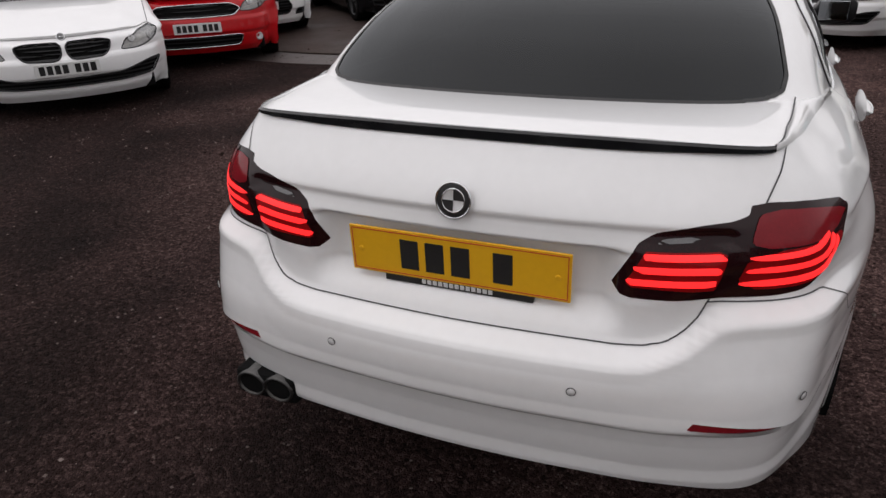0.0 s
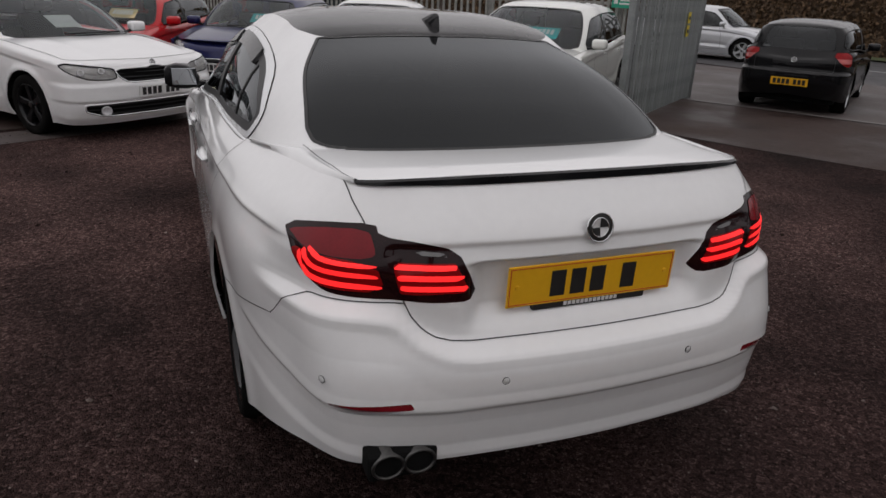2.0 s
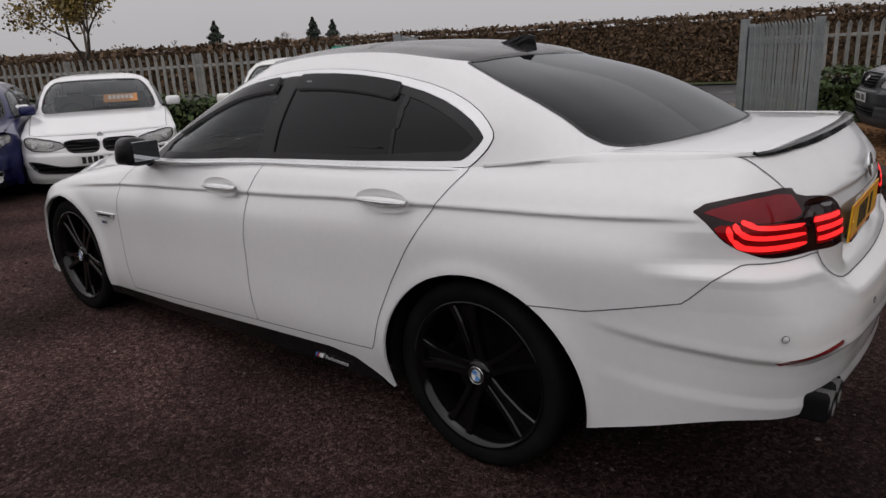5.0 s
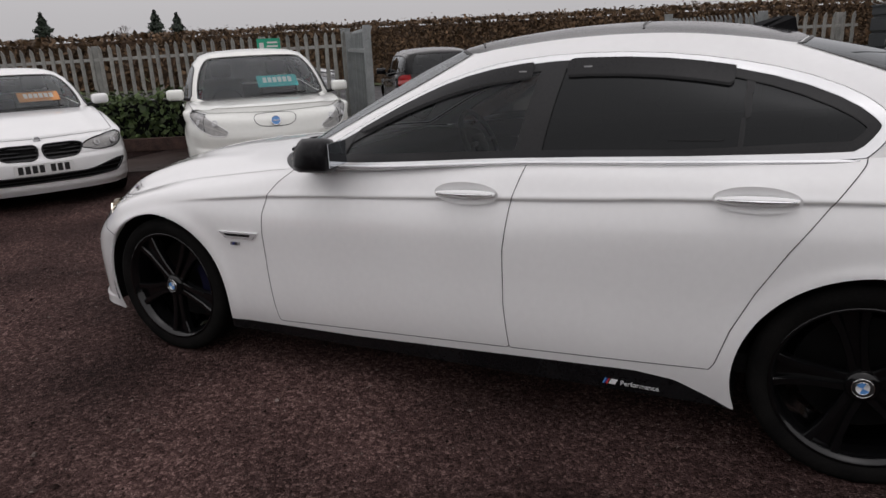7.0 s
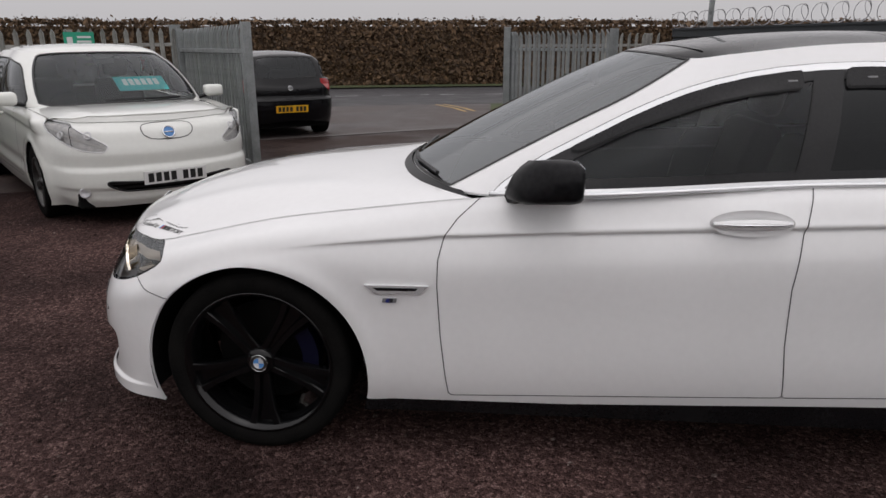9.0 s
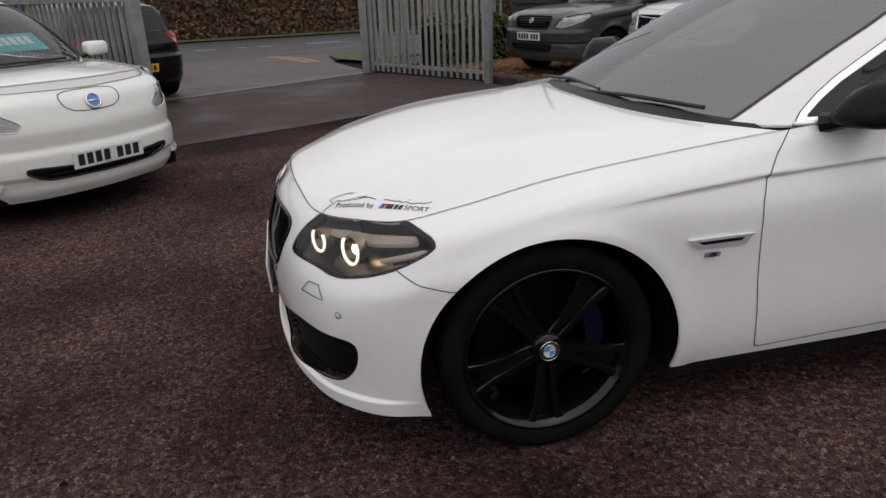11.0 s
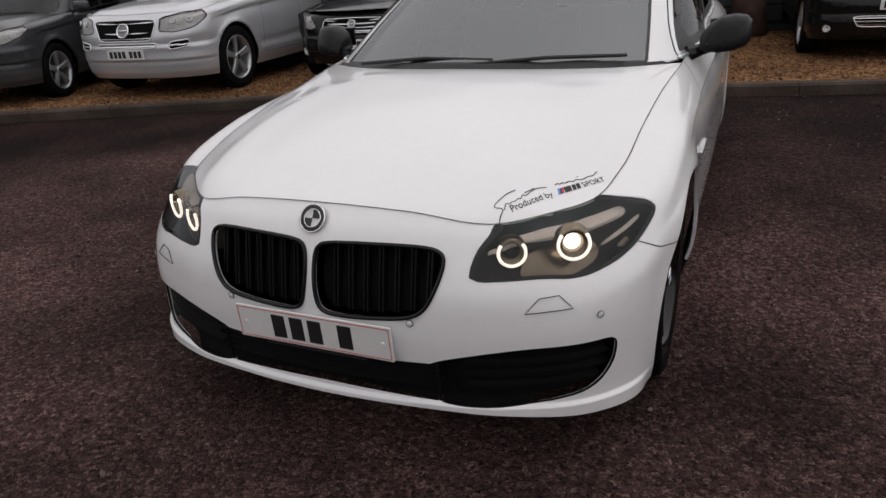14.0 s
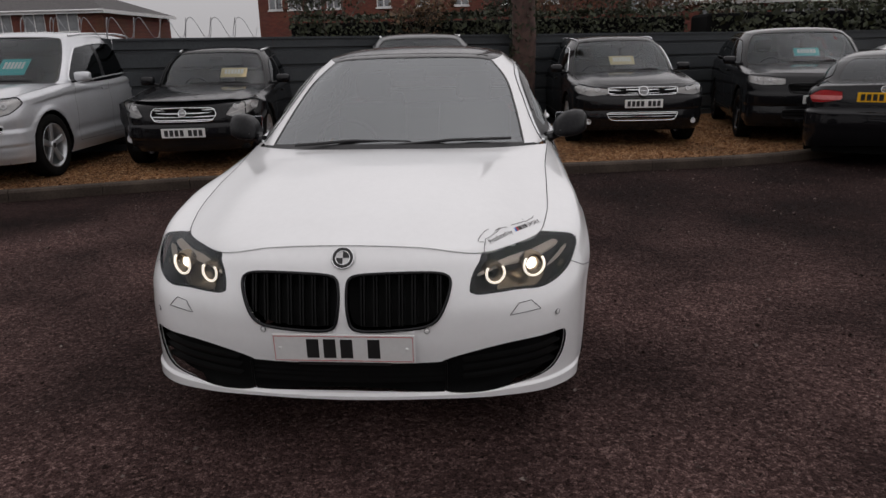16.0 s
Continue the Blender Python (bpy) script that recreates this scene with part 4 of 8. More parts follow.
RAIL_LINE = [(0, .36, 1.315), (.27, .335, 1.312), (.48, .27, 1.30), (.615, .16, 1.28), (.685, .00, 1.285), (.680, -.42, 1.345), (.672, -1.00, 1.330), (.645, -1.27, 1.305), (.568, -1.455, 1.312),
     (.42, -1.515, 1.325), (.24, -1.545, 1.333), (0, -1.555, 1.336)]
ROOF_LINE = [(0, .10, 1.418), (.26, .085, 1.416), (.43, .045, 1.408), (.51, -.03, 1.395), (.560, -.14, 1.409), (.572, -.47, 1.441), (.564, -.90, 1.437), (.540, -1.12, 1.409), (.47, -1.20, 1.395),
     (.35, -1.225, 1.402), (.20, -1.24, 1.408), (0, -1.245, 1.410)]
HERO_CABIN = [BELT_LINE, GLASS_LINE, RAIL_LINE, ROOF_LINE]


def step(x):
    x = np.clip(x, 0, 1)
    return x * x * (3 - 2 * x)


def sculpt(sh):
    """The plate's recess, the crease along the side, the bumper's edges and the flared arches."""
    P = sh.P
    x, y, z = P.T.copy()
    rear = y < -1.9
    P[:, 1] += np.where(rear & (x < .56), 0.009 * step((.992 - z) / .014) * step((z - .90) / .07), 0)
    P[:, 1] += np.where(rear, 0.046 * step((.385 - x) / .07) * step((.940 - z) / .012) * step((z - .745) / .075), 0)
    # the rear bumper's shelf below lid and lamps, the crease through the reflectors and the lip at its foot
    out = sh.N * np.array([1, 1, 0.0])
    out /= np.linalg.norm(out, axis=1, keepdims=True) + 1e-9
    ledge = np.interp(x, [0, .36, .43, .50, .56, .62, .9], [.703, .705, .712, .742, .798, .806, .806])
    t = z - ledge
    shelf = np.interp(t, [-.10, -.03, -.006, .004, .030, .045, .075, .12], [0, .006, .0115, .0095, -.016, -.017, -.011, 0])
    keel = np.interp(y, [-2.45, -2.3, -2.1, -1.9, -1.8], [.578, .586, .612, .655, .668])
    t = keel - z
    under = np.interp(t, [-.03, 0, .006, .022, .06, .13, .165, .20], [0, .003, .002, -.011, -.012, -.008, .001, .001])
    P += out * (np.where(y < -1.7, shelf * step((-2.02 - y) / .25) + under * step((-1.88 - y) / .12) * np.interp(y, [-2.4, -2.2, -1.95], [1, .75, .4]), 0))[:, None]
    # the splitter edge below the front openings
    P += out * np.where(y > 1.8, .012 * step((.236 - z) / .012) * step((y - 1.85) / .2), 0)[:, None]
    zc = np.interp(y, [-2.2, -1.6, -.89, -.55, .23, .82, 1.22, 1.45], [.955, .941, .921, .901, .865, .835, .799, .775])
    side_ = step((1.42 - y) / .5) * step((y + 2.25) / .25) * (x > .6)
    P[:, 0] -= side_ * 0.0120 * np.exp(-((zc - z) / .085) ** 2) * step((zc - z) / .026 + .5)
    P[:, 0] += side_ * 0.004 * np.exp(-((z - zc) / .02) ** 2) * (z > zc)
    for yc in (1.462, -1.505):
        r = np.hypot((y - yc) / .41, (z - .325) / .397)
        P[:, 0] += np.where(x > .6, .010 * np.exp(-((r - 1.0) / .10) ** 2), 0)
    N = np.zeros_like(P)
    fn = np.cross(P[sh.T[:, 1]] - P[sh.T[:, 0]], P[sh.T[:, 2]] - P[sh.T[:, 0]])
    for k in range(3):
        np.add.at(N, sh.T[:, k], fn)
    N[np.abs(P[:, 0]) < 1e-9, 0] = 0
    sh.N = N / (np.linalg.norm(N, axis=1, keepdims=True) + 1e-12)
    return sh


def hero_car():
    car = thing("saloon_car", Matrix(), "white four-door saloon with black roof, black wheels and lit lamps", "car")
    sh = sculpt(shell(HERO_LEVELS, 0.020, 190))
    gh = shell(HERO_CABIN, 0.02, 64)
    joints = []

    def side(P):
        return P[:, 0] > 0.35

    # wheel openings
    for yc, zc, ry, rz in ((1.482, 0.325, 0.408, 0.397), (-1.505, 0.325, 0.408, 0.400)):
        _, sh, _ = clip(sh, lambda P, U: np.where(P[:, 0] > 0.6, 1 - np.hypot((P[:, 1] - yc) / ry, (P[:, 2] - zc) / rz), -1))
        bm = bmesh.new()
        add_lathe(bm, [(1.0, -0.905), (1.0, -0.52), (0.2, -0.50)], 40, -0.25, math.pi + 0.25)
        for v in bm.verts:
            v.co.y, v.co.z = yc + v.co.y * ry * 1.0, zc + v.co.z * rz * 1.0
        ob = part("wheel_arch_liner", bm, DARK, car)
        ob2 = new("wheel_arch_liner", ob.data.copy())
        ob2.parent = car
        for v in ob2.data.vertices:
            v.co.x *= -1

    # lamps
    HEAD_FIELD = in_uz(chaikin([(1.58, .597), (1.58, .644), (1.65, .686), (1.83, .714), (2.14, .733), (2.6, .775), (3.4, .775), (4.05, .752), (4.45, .738), (4.70, .729), (4.79, .704), (4.30, .662), (3.71, .621), (3.2, .600), (2.78, .590), (2.42, .599), (2.0, .598)], 1))
    head, sh, _ = clip(sh, HEAD_FIELD)
    tail, sh, _ = clip(sh, in_uz(chaikin([(12.84, .992), (13.77, 1.022), (14.52, 1.036), (14.58, 1.006), (15.1, .994), (15.52, .972), (15.66, .91), (15.80, .842), (15.3, .843), (14.8, .848), (14.15, .850), (13.85, .860), (13.40, .888), (13.1, .945)], 1)))
    # front openings
    kidney, sh, _ = clip(sh, in_xz(chaikin([(.018, .668), (.04, .683), (.13, .688), (.25, .688), (.338, .683), (.380, .670), (.387, .638), (.368, .572), (.340, .520), (.305, .499), (.24, .491), (.13, .486), (.040, .488), (.022, .52), (.013, .6)], 2), 1))
    lower, sh, _ = clip(sh, in_xz([(-.1, .240), (.368, .234), (.368, .358), (-.1, .357)], 1))
    fog, sh, _ = clip(sh, in_uz(chaikin([(1.10, .352), (1.40, .380), (2.05, .413), (3.1, .420), (3.42, .416), (3.50, .385), (3.42, .32), (3.10, .262), (2.4, .236), (1.6, .224), (1.10, .236)], 2)))
    refl, sh, _ = clip(sh, in_uz([(13.66, .566), (13.9, .580), (14.84, .600), (14.90, .578), (14.3, .562), (13.8, .554)]))

    # side skirt
    skirt, sh, _ = clip(sh, lambda P, U: np.where(side(P), poly_field([(1.20, .10), (1.20, .236), (.4, .248), (-.35, .283), (-.78, .302), (-.92, .288), (-1.12, .20), (-1.12, .10)])(P[:, 1], P[:, 2]), -1))
    panel("side_skirt", skirt, GLOSS_BLACK, car, "black side skirt")
    panel("side_skirt", skirt.mirrored(), GLOSS_BLACK, car, "black side skirt")

    # doors
    fd, sh, j = clip(sh, lambda P, U: np.where(side(P), poly_field(
        [(.690, 1.2), (.690, .955), (.765, .893), (.808, .838), (.828, .76), (.830, .668), (.82, .50), (.802, .34), (.791, .268), (-.316, .318), (-.297, .5), (-.295, .70), (-.318, .87), (-.358, 1.008), (-.36, 1.2)])(P[:, 1], P[:, 2]), -1))
    joints += j
    rd, sh, j = clip(sh, lambda P, U: np.where(side(P), poly_field(
        [(-.36, 1.2), (-.358, 1.008), (-.318, .87), (-.295, .70), (-.297, .5), (-.316, .318), (-1.03, .352), (-1.047, .38), (-1.085, .50), (-1.152, .64), (-1.235, .78), (-1.336, .925), (-1.42, 1.04), (-1.44, 1.2)])(P[:, 1], P[:, 2]), -1))
    joints += j
    doors = []
    for nm, s in (("front_door", fd), ("rear_door", rd)):
        doors.append((panel(nm, s, WHITE, car), panel(nm, s.mirrored(), WHITE, car)))

    # boot lid: between the lamps, above the bumper joint, up to the deck's edge
    def lid_area(P, U):
        seam = np.interp(np.abs(P[:, 0]), [0, .36, .42, .46, .49, .515, .534, .55], [.737, .739, .744, .755, .772, .80, .846, .87])
        flank = np.interp(P[:, 2], [.70, .84, .99, 1.03, 1.08, 1.13], [.545, .545, .597, .612, .632, .64]) - np.abs(P[:, 0])
        return np.where(P[:, 1] < -1.9, np.minimum(P[:, 2] - seam, flank), -1)

    lid, sh, j = clip(sh, lid_area)
    joints += j
    # bumpers
    rb, sh, j = clip(sh, lambda P, U: np.where(P[:, 1] < -1.6, np.interp(P[:, 1], [-2.60, -2.30, -2.24, -2.17, -1.9, -1.7], [.84, .84, .80, .728, .672, .663]) - P[:, 2], -1))
    joints += j
    fb, sh, j = clip(sh, lambda P, U: np.where((P[:, 1] > 1.5) & ((P[:, 1] > 1.95) | (P[:, 2] < 0.72)), np.minimum(np.interp(P[:, 1], [1.6, 1.80, 1.88, 1.96, 2.04], [.60, .595, .61, .66, .80]) - P[:, 2], P[:, 1] - 1.5), -1))
    joints += j
    panel("front_bumper", fb.both(), WHITE, car)
    panel("rear_bumper", rb.both(), WHITE, car)
    panel("body", sh.both(), WHITE, car)

    # bonnet
    ks = np.linspace(3, 0, 26)
    front = loop_curve(HERO_LEVELS[5], ks)
    front = np.vstack([front, (front * np.array([-1, 1, 1]))[-2::-1]])
    ksd = np.linspace(3, 8, 50)
    sd = loop_curve(HERO_LEVELS[5], ksd)
    arc = loop_curve([(0, 1.055, .972), (.30, 1.03, .968), (.56, .94, .96), (.822, .72, .949)], np.linspace(3, 0, 26))
    arc[0] = sd[-1]
    arc = np.vstack([arc, (arc * np.array([-1, 1, 1]))[-2::-1]])

    def crown(s, t):
        a = np.abs(2 * s - 1)
        ridge = 0.016 * np.exp(-((a - 0.62) / 0.13) ** 2) * np.sin(np.pi * np.clip(t * 1.15, 0, 1)) ** 0.7
        return 0.045 * (1 - a**2) * np.sin(np.pi * t) ** 0.8 + ridge

    bonnet = coons(front, arc, sd, sd * np.array([-1, 1, 1]), crown)
    hood = panel("bonnet", bonnet, WHITE, car)
    edge = [(a, b, n) for e in (front, sd, sd * np.array([-1, 1, 1])) for a, b, n in zip(e[:-1], e[1:], [np.array([0, 0.2, 0.98])] * len(e))]
    grooves("bonnet_gap", edge, GAP, car, 0.0034, 0.0022, both=False)

    # boot deck, joined to the lid's upright face
    ke = np.interp(np.linspace(0, 1, 22), [0, 1], [8, 11])
    back = loop_curve(HERO_CABIN[0], ke)
    back = np.vstack([back, (back * np.array([-1, 1, 1]))[-2::-1]])
    ss = loop_curve(HERO_LEVELS[5], np.linspace(12, 14, 20))
    ss = ss + (back[0] - ss[0]) * np.linspace(1, 0, 20)[:, None]
    rear = loop_curve(HERO_LEVELS[5], np.linspace(14, 17, 22))
    rear = np.vstack([rear, (rear * np.array([-1, 1, 1]))[-2::-1]])
    deck = coons(back, rear, ss, ss * np.array([-1, 1, 1]), lambda s, t: 0.012 * (1 - (2 * s - 1) ** 2) * np.sin(np.pi * t))
    boot = panel("boot_lid", lid.both().joined(deck), WHITE, car)
    # shoulders between cabin, quarter panel and deck
    outer = loop_curve(HERO_LEVELS[5], np.linspace(11, 14, 60))
    inner = np.vstack([loop_curve(HERO_CABIN[0], np.linspace(7, 8, 14))[:-1], ss])
    even = lambda c: np.stack([np.interp(np.linspace(0, 1, 48), (lambda l: l / l[-1])(np.r_[0, np.cumsum(np.linalg.norm(np.diff(c, axis=0), axis=1))]), c[:, k]) for k in range(3)], 1)
    outer, inner = even(outer), even(inner)
    inner[0] = outer[0]
    g = np.stack([inner * (1 - a) + outer * a + np.array([0, 0, .010]) * math.sin(math.pi * a) for a in np.linspace(0, 1, 6)])
    fill = grid_sheet(g, np.linspace(0, 1, 48), np.linspace(0, 1, 6))
    if fill.N[:, 2].mean() < 0:
        fill.N, fill.T = -fill.N, fill.T[:, ::-1]
    seam = [(p, q, np.array([0, 0, 1.0])) for p, q in zip(ss[:-1], ss[1:])]
    flip = np.array([-1, 1, 1])
    panel("quarter_shoulder", fill, WHITE, car)
    panel("quarter_shoulder", fill.mirrored(), WHITE, car)
    grooves("boot_gap", seam, GAP, car, 0.0036, 0.008, both=False)
    grooves("boot_gap", [(p * flip, q * flip, n) for p, q, n in seam], GAP, car, 0.0036, 0.008, both=False)

    grooves("panel_gap", joints, GAP, car)

    # spoiler lip
    ks = np.linspace(13.96, 17, 42)
    lip = loop_curve(HERO_LEVELS[5], ks)
    lip = np.vstack([lip, (lip * np.array([-1, 1, 1]))[-2::-1]])
    bm = bmesh.new()
    rings = []
    for i, p in enumerate(lip):
        q = 1 - abs(2 * i / (len(lip) - 1) - 1)
        h_, d_ = 0.004 + 0.013 * min(1, q * 1.6), 0.006 + 0.03 * min(1, q * 2)
        rings.append([bm.verts.new((p[0], p[1] + dy, p[2] + dz)) for dy, dz in ((d_, 0.002), (0.0, 0.006 + h_ * 0.25), (-0.012, h_ * 0.3 + 0.002), (-0.014, -h_ * 0.7), (0.004, -h_ * 0.7))])
    for a, b in zip(rings[:-1], rings[1:]):
        for k in range(5):
            bm.faces.new((a[k], a[(k + 1) % 5], b[(k + 1) % 5], b[k]))
    bm.faces.new(rings[0])
    bm.faces.new(rings[-1][::-1])
    bmesh.ops.recalc_face_normals(bm, faces=bm.faces[:])
    part("spoiler_lip", bm, GLOSS_BLACK, boot, "black spoiler lip")

    # ------------------------------------------------------------ cabin
    DLO = chaikin([(.665, .962), (.52, 1.065), (.343, 1.155), (.16, 1.245), (-.02, 1.315), (-.22, 1.362), (-.467, 1.385), (-.75, 1.382), (-.99, 1.355), (-1.21, 1.31), (-1.385, 1.245), (-1.475, 1.18),
                   (-1.488, 1.14), (-1.455, 1.09), (-1.405, 1.045), (-1.36, 1.043), (-.36, 1.012), (.4, .974), (.62, .961)], 1)
    dlo, frame_, _ = clip(gh, lambda P, U: np.where((U[:, 0] > 3.2) & (U[:, 0] < 8.4), poly_field(DLO)(P[:, 1], P[:, 2]), -1))
    ws, frame_, _ = clip(frame_, lambda P, U: np.minimum(np.interp(U[:, 1], [0, 1, 3], [2.66, 2.78, 2.92]) - U[:, 0], np.minimum(U[:, 1] - .02, 2.97 - U[:, 1])))
    bl, frame_, _ = clip(frame_, lambda P, U: np.minimum(U[:, 0] - np.interp(U[:, 1], [0, .05, .15, .4, 1, 2, 3], [8.7, 8.4, 8.18, 8.05, 7.98, 7.88, 7.8]), np.minimum(U[:, 1] - .01, 2.96 - U[:, 1])))
    panel("cabin_frame", frame_.both(), WHITE, car)
    panel("windscreen", ws.both(), GLASS_SCREEN, car, "tinted windscreen", 0.004)
    panel("rear_window", bl.both(), GLASS_TINT, car, "dark tinted rear window", 0.004)
    grooves("rear_window_seal", clip(gh, lambda P, U: np.minimum(U[:, 0] - np.interp(U[:, 1], [0, .05, .15, .4, 1, 2, 3], [8.7, 8.4, 8.18, 8.05, 7.98, 7.88, 7.8]), np.minimum(U[:, 1] - .01, 2.96 - U[:, 1])))[2], INK, car, 0.012, 0.002)
    grooves("windscreen_seal", clip(gh, lambda P, U: np.minimum(np.interp(U[:, 1], [0, 1, 3], [2.66, 2.78, 2.92]) - U[:, 0], np.minimum(U[:, 1] - .02, 2.97 - U[:, 1])))[2], INK, car, 0.012, 0.002)
    bpost = lambda P, U: 0.052 - np.abs(P[:, 1] - np.interp(P[:, 2], [1.0, 1.4], [-.345, -.430])) - (P[:, 2] - 1.0) * 0.02
    post, glz, _ = clip(dlo, bpost)
    front_glass, rear_all, _ = clip(glz, lambda P, U: P[:, 1] + 0.38)
    div, rear_glz, _ = clip(rear_all, lambda P, U: 0.013 - np.abs(P[:, 1] - np.interp(P[:, 2], [1.0, 1.4], [-1.068, -1.085])))
    rear_glass, quarter, _ = clip(rear_glz, lambda P, U: P[:, 1] + 1.075)
    for mirror in (0, 1):
        k = (lambda s: s.mirrored()) if mirror else (lambda s: s)
        panel("door_pillar", k(post).moved(0.002), SATIN_BLACK, car, "black door pillar")
        panel("side_window", k(front_glass).moved(-0.004), GLASS_SIDE, car, "tinted front side window", 0.004)
        panel("side_window", k(rear_glass).moved(-0.004), GLASS_TINT, car, "dark privacy side window", 0.004)
        panel("quarter_window", k(quarter).moved(-0.004), GLASS_TINT, car, "dark privacy quarter window", 0.004)
        panel("window_divider", k(div), SATIN_BLACK, car)
        inner, band_, _ = clip(dlo, lambda P, U: poly_field(DLO)(P[:, 1], P[:, 2]) - np.interp(P[:, 1], [-1.45, -1.3, -.9, .2, .7], [.032, .028, .022, .017, .014]))
        panel("window_trim", k(band_).moved(0.004), SATIN, car, "bright satin window surround", 0.01)
        rim_tube("window_seal", k(dlo), SATIN_BLACK, car, 0.0034, "black rubber window seal", 0.001)
        lip_, _, _ = clip(inner, lambda P, U: .032 - poly_field(DLO)(P[:, 1], P[:, 2]) + np.interp(P[:, 1], [-1.45, -1.3, -.9, .2, .7], [.032, .028, .012, .017, .014]))
        panel("window_frame", k(lip_).moved(0.001), SATIN_BLACK, car, "black window frame", 0.006)
        sail, _, _ = clip(inner, lambda P, U: P[:, 1] - np.interp(P[:, 2], [.95, 1.12], [.47, .40]))
        panel("mirror_sail", k(sail).moved(0.003), SATIN_BLACK, car, "", 0.008)
        for y0, y1 in ((.40, -.335), (-.47, -1.03)):
            band, _, _ = clip(dlo, lambda P, U: np.minimum(np.interp(P[:, 1], [-.4, .05, .42], [.074, .060, .036]) - poly_field(DLO)(P[:, 1], P[:, 2]), np.minimum(np.minimum(y0 - P[:, 1], P[:, 1] - y1), np.minimum(P[:, 2] - 1.10, poly_field(DLO)(P[:, 1], P[:, 2]) - .020))))
            vis = panel("wind_deflector", k(band).moved(0.012), GLOSS_BLACK, car, "smoked wind deflector", 0.016)
            ym = y1 + .035 if y0 > 0 else y0 - .07
            near = band.P[np.argmin((band.P[:, 1] - ym) ** 2 + (band.P[:, 2] - band.P[np.abs(band.P[:, 1] - ym) < .04, 2].mean()) ** 2)]
            f = -1 if mirror else 1
            part("maker_mark", box_bm(-.0012, .0012, -.015, .015, -.0035, .0035, .0008), INK_GREY, vis).matrix_basis = pose(f * (near[0] + .0145), near[1], near[2], 0, f * -28)
    belt = loop_curve(HERO_CABIN[0], np.linspace(3.6, 7.05, 60))
    belt[:, 2] = np.interp(belt[:, 1], [-1.36, -.36, .66], [1.043, 1.012, .9605])
    for m in (1, -1):
        bm = bmesh.new()
        add_tube(bm, [(m * (p[0] + 0.004), p[1], p[2] + 0.002) for p in belt if p[1] > -1.41], 0.0085, 6)
        part("belt_trim", bm, SATIN, car, "bright satin belt trim", True)
    # roof
    top = HERO_CABIN[3]
    a0 = loop_curve(top, np.linspace(3, 0, 20))
    a0 = np.vstack([a0, (a0 * np.array([-1, 1, 1]))[-2::-1]])
    a1 = loop_curve(top, np.linspace(8, 11, 20))
    a1 = np.vstack([a1, (a1 * np.array([-1, 1, 1]))[-2::-1]])
    ds = loop_curve(top, np.linspace(3, 8, 44))
    roof = coons(a0, a1, ds, ds * np.array([-1, 1, 1]), lambda s, t: 0.026 * (1 - np.abs(2 * s - 1) ** 2.4) * (np.sin(np.pi * np.clip(t, 0, 1)) ** 0.55))
    rf = panel("roof", roof, ROOF_BLACK, car, "gloss black wrapped roof")
    nrm = np.array([0, 0, 1.0])
    row = lambda y: [(P, Q, nrm) for P, Q in zip(*(lambda q: (q[:-1], q[1:]))(roof.P.reshape(44, 39, 3)[y, 4:-4]))]
    for y_ in (6, 22):
        grooves("sunroof_gap", row(y_), INK, car, 0.008, 0.003, both=False)
    bm = bmesh.new()
    secs = [(-.86, .004, .016), (-.92, .030, .030), (-1.0, .062, .028), (-1.045, .072, .020), (-1.075, .066, .010), (-1.09, .004, .008)]
    rings = []
    for y, h_, wd in secs:
        rings.append([bm.verts.new((sx * wd * f, y - dz * 0.12, 1.437 - (abs(y) - .86) * .10 + h_ * dz)) for sx, f, dz in ((-1, 1, -0.2), (-1, .8, .3), (-1, .22, 1), (1, .22, 1), (1, .8, .3), (1, 1, -0.2))])
    for a, b in zip(rings[:-1], rings[1:]):
        for q in range(5):
            bm.faces.new((a[q], a[q + 1], b[q + 1], b[q]))
    bm.faces.new(rings[-1])
    bm.faces.new(rings[0][::-1])
    bmesh.ops.recalc_face_normals(bm, faces=bm.faces[:])
    part("shark_fin_aerial", bm, GLOSS_BLACK, car, "black shark-fin aerial", False)
    # cowl and wipers
    cw = loop_curve(HERO_CABIN[0], np.linspace(0, 3, 24))
    bm = bmesh.new()
    up = [bm.verts.new((p[0] * 1.0, p[1] + 0.006, p[2] + 0.004)) for p in np.vstack([(cw * np.array([-1, 1, 1]))[::-1], cw[1:]])]
    cf = loop_curve([(0, 1.075, .958), (.30, 1.05, .955), (.56, .96, .948), (.80, .73, .938)], np.linspace(0, 3, 24))
    lo = [bm.verts.new(p) for p in np.vstack([(cf * np.array([-1, 1, 1]))[::-1], cf[1:]])]
    for i in range(len(up) - 1):
        bm.faces.new((up[i], up[i + 1], lo[i + 1], lo[i]))
    part("cowl", bm, SATIN_BLACK, car, "black scuttle panel", True)
    for x0, x1 in ((-.62, -.02), (-.10, .52)):
        bm = bmesh.new()
        add_tube(bm, [(x1, 1.015 - .12 * (x1) ** 2, .985), ((x0 + x1) / 2, .975, 1.005), (x0, .86 if abs(x0) > .5 else .985, .998)], 0.008, 6)
        part("wiper", bm, SATIN_BLACK, car)

    # ------------------------------------------------------------ lamps
    for mirror in (0, 1):
        k = (lambda s: s.mirrored()) if mirror else (lambda s: s)
        m = -1 if mirror else 1
        lamp = panel("headlamp", k(head).moved(0.001), GLASS_LAMP, car, "smoked projector headlamp, lit", 0.004)
        panel("lamp_housing", k(head).moved(-0.10), LAMP_DARK, lamp, "", 0.0)
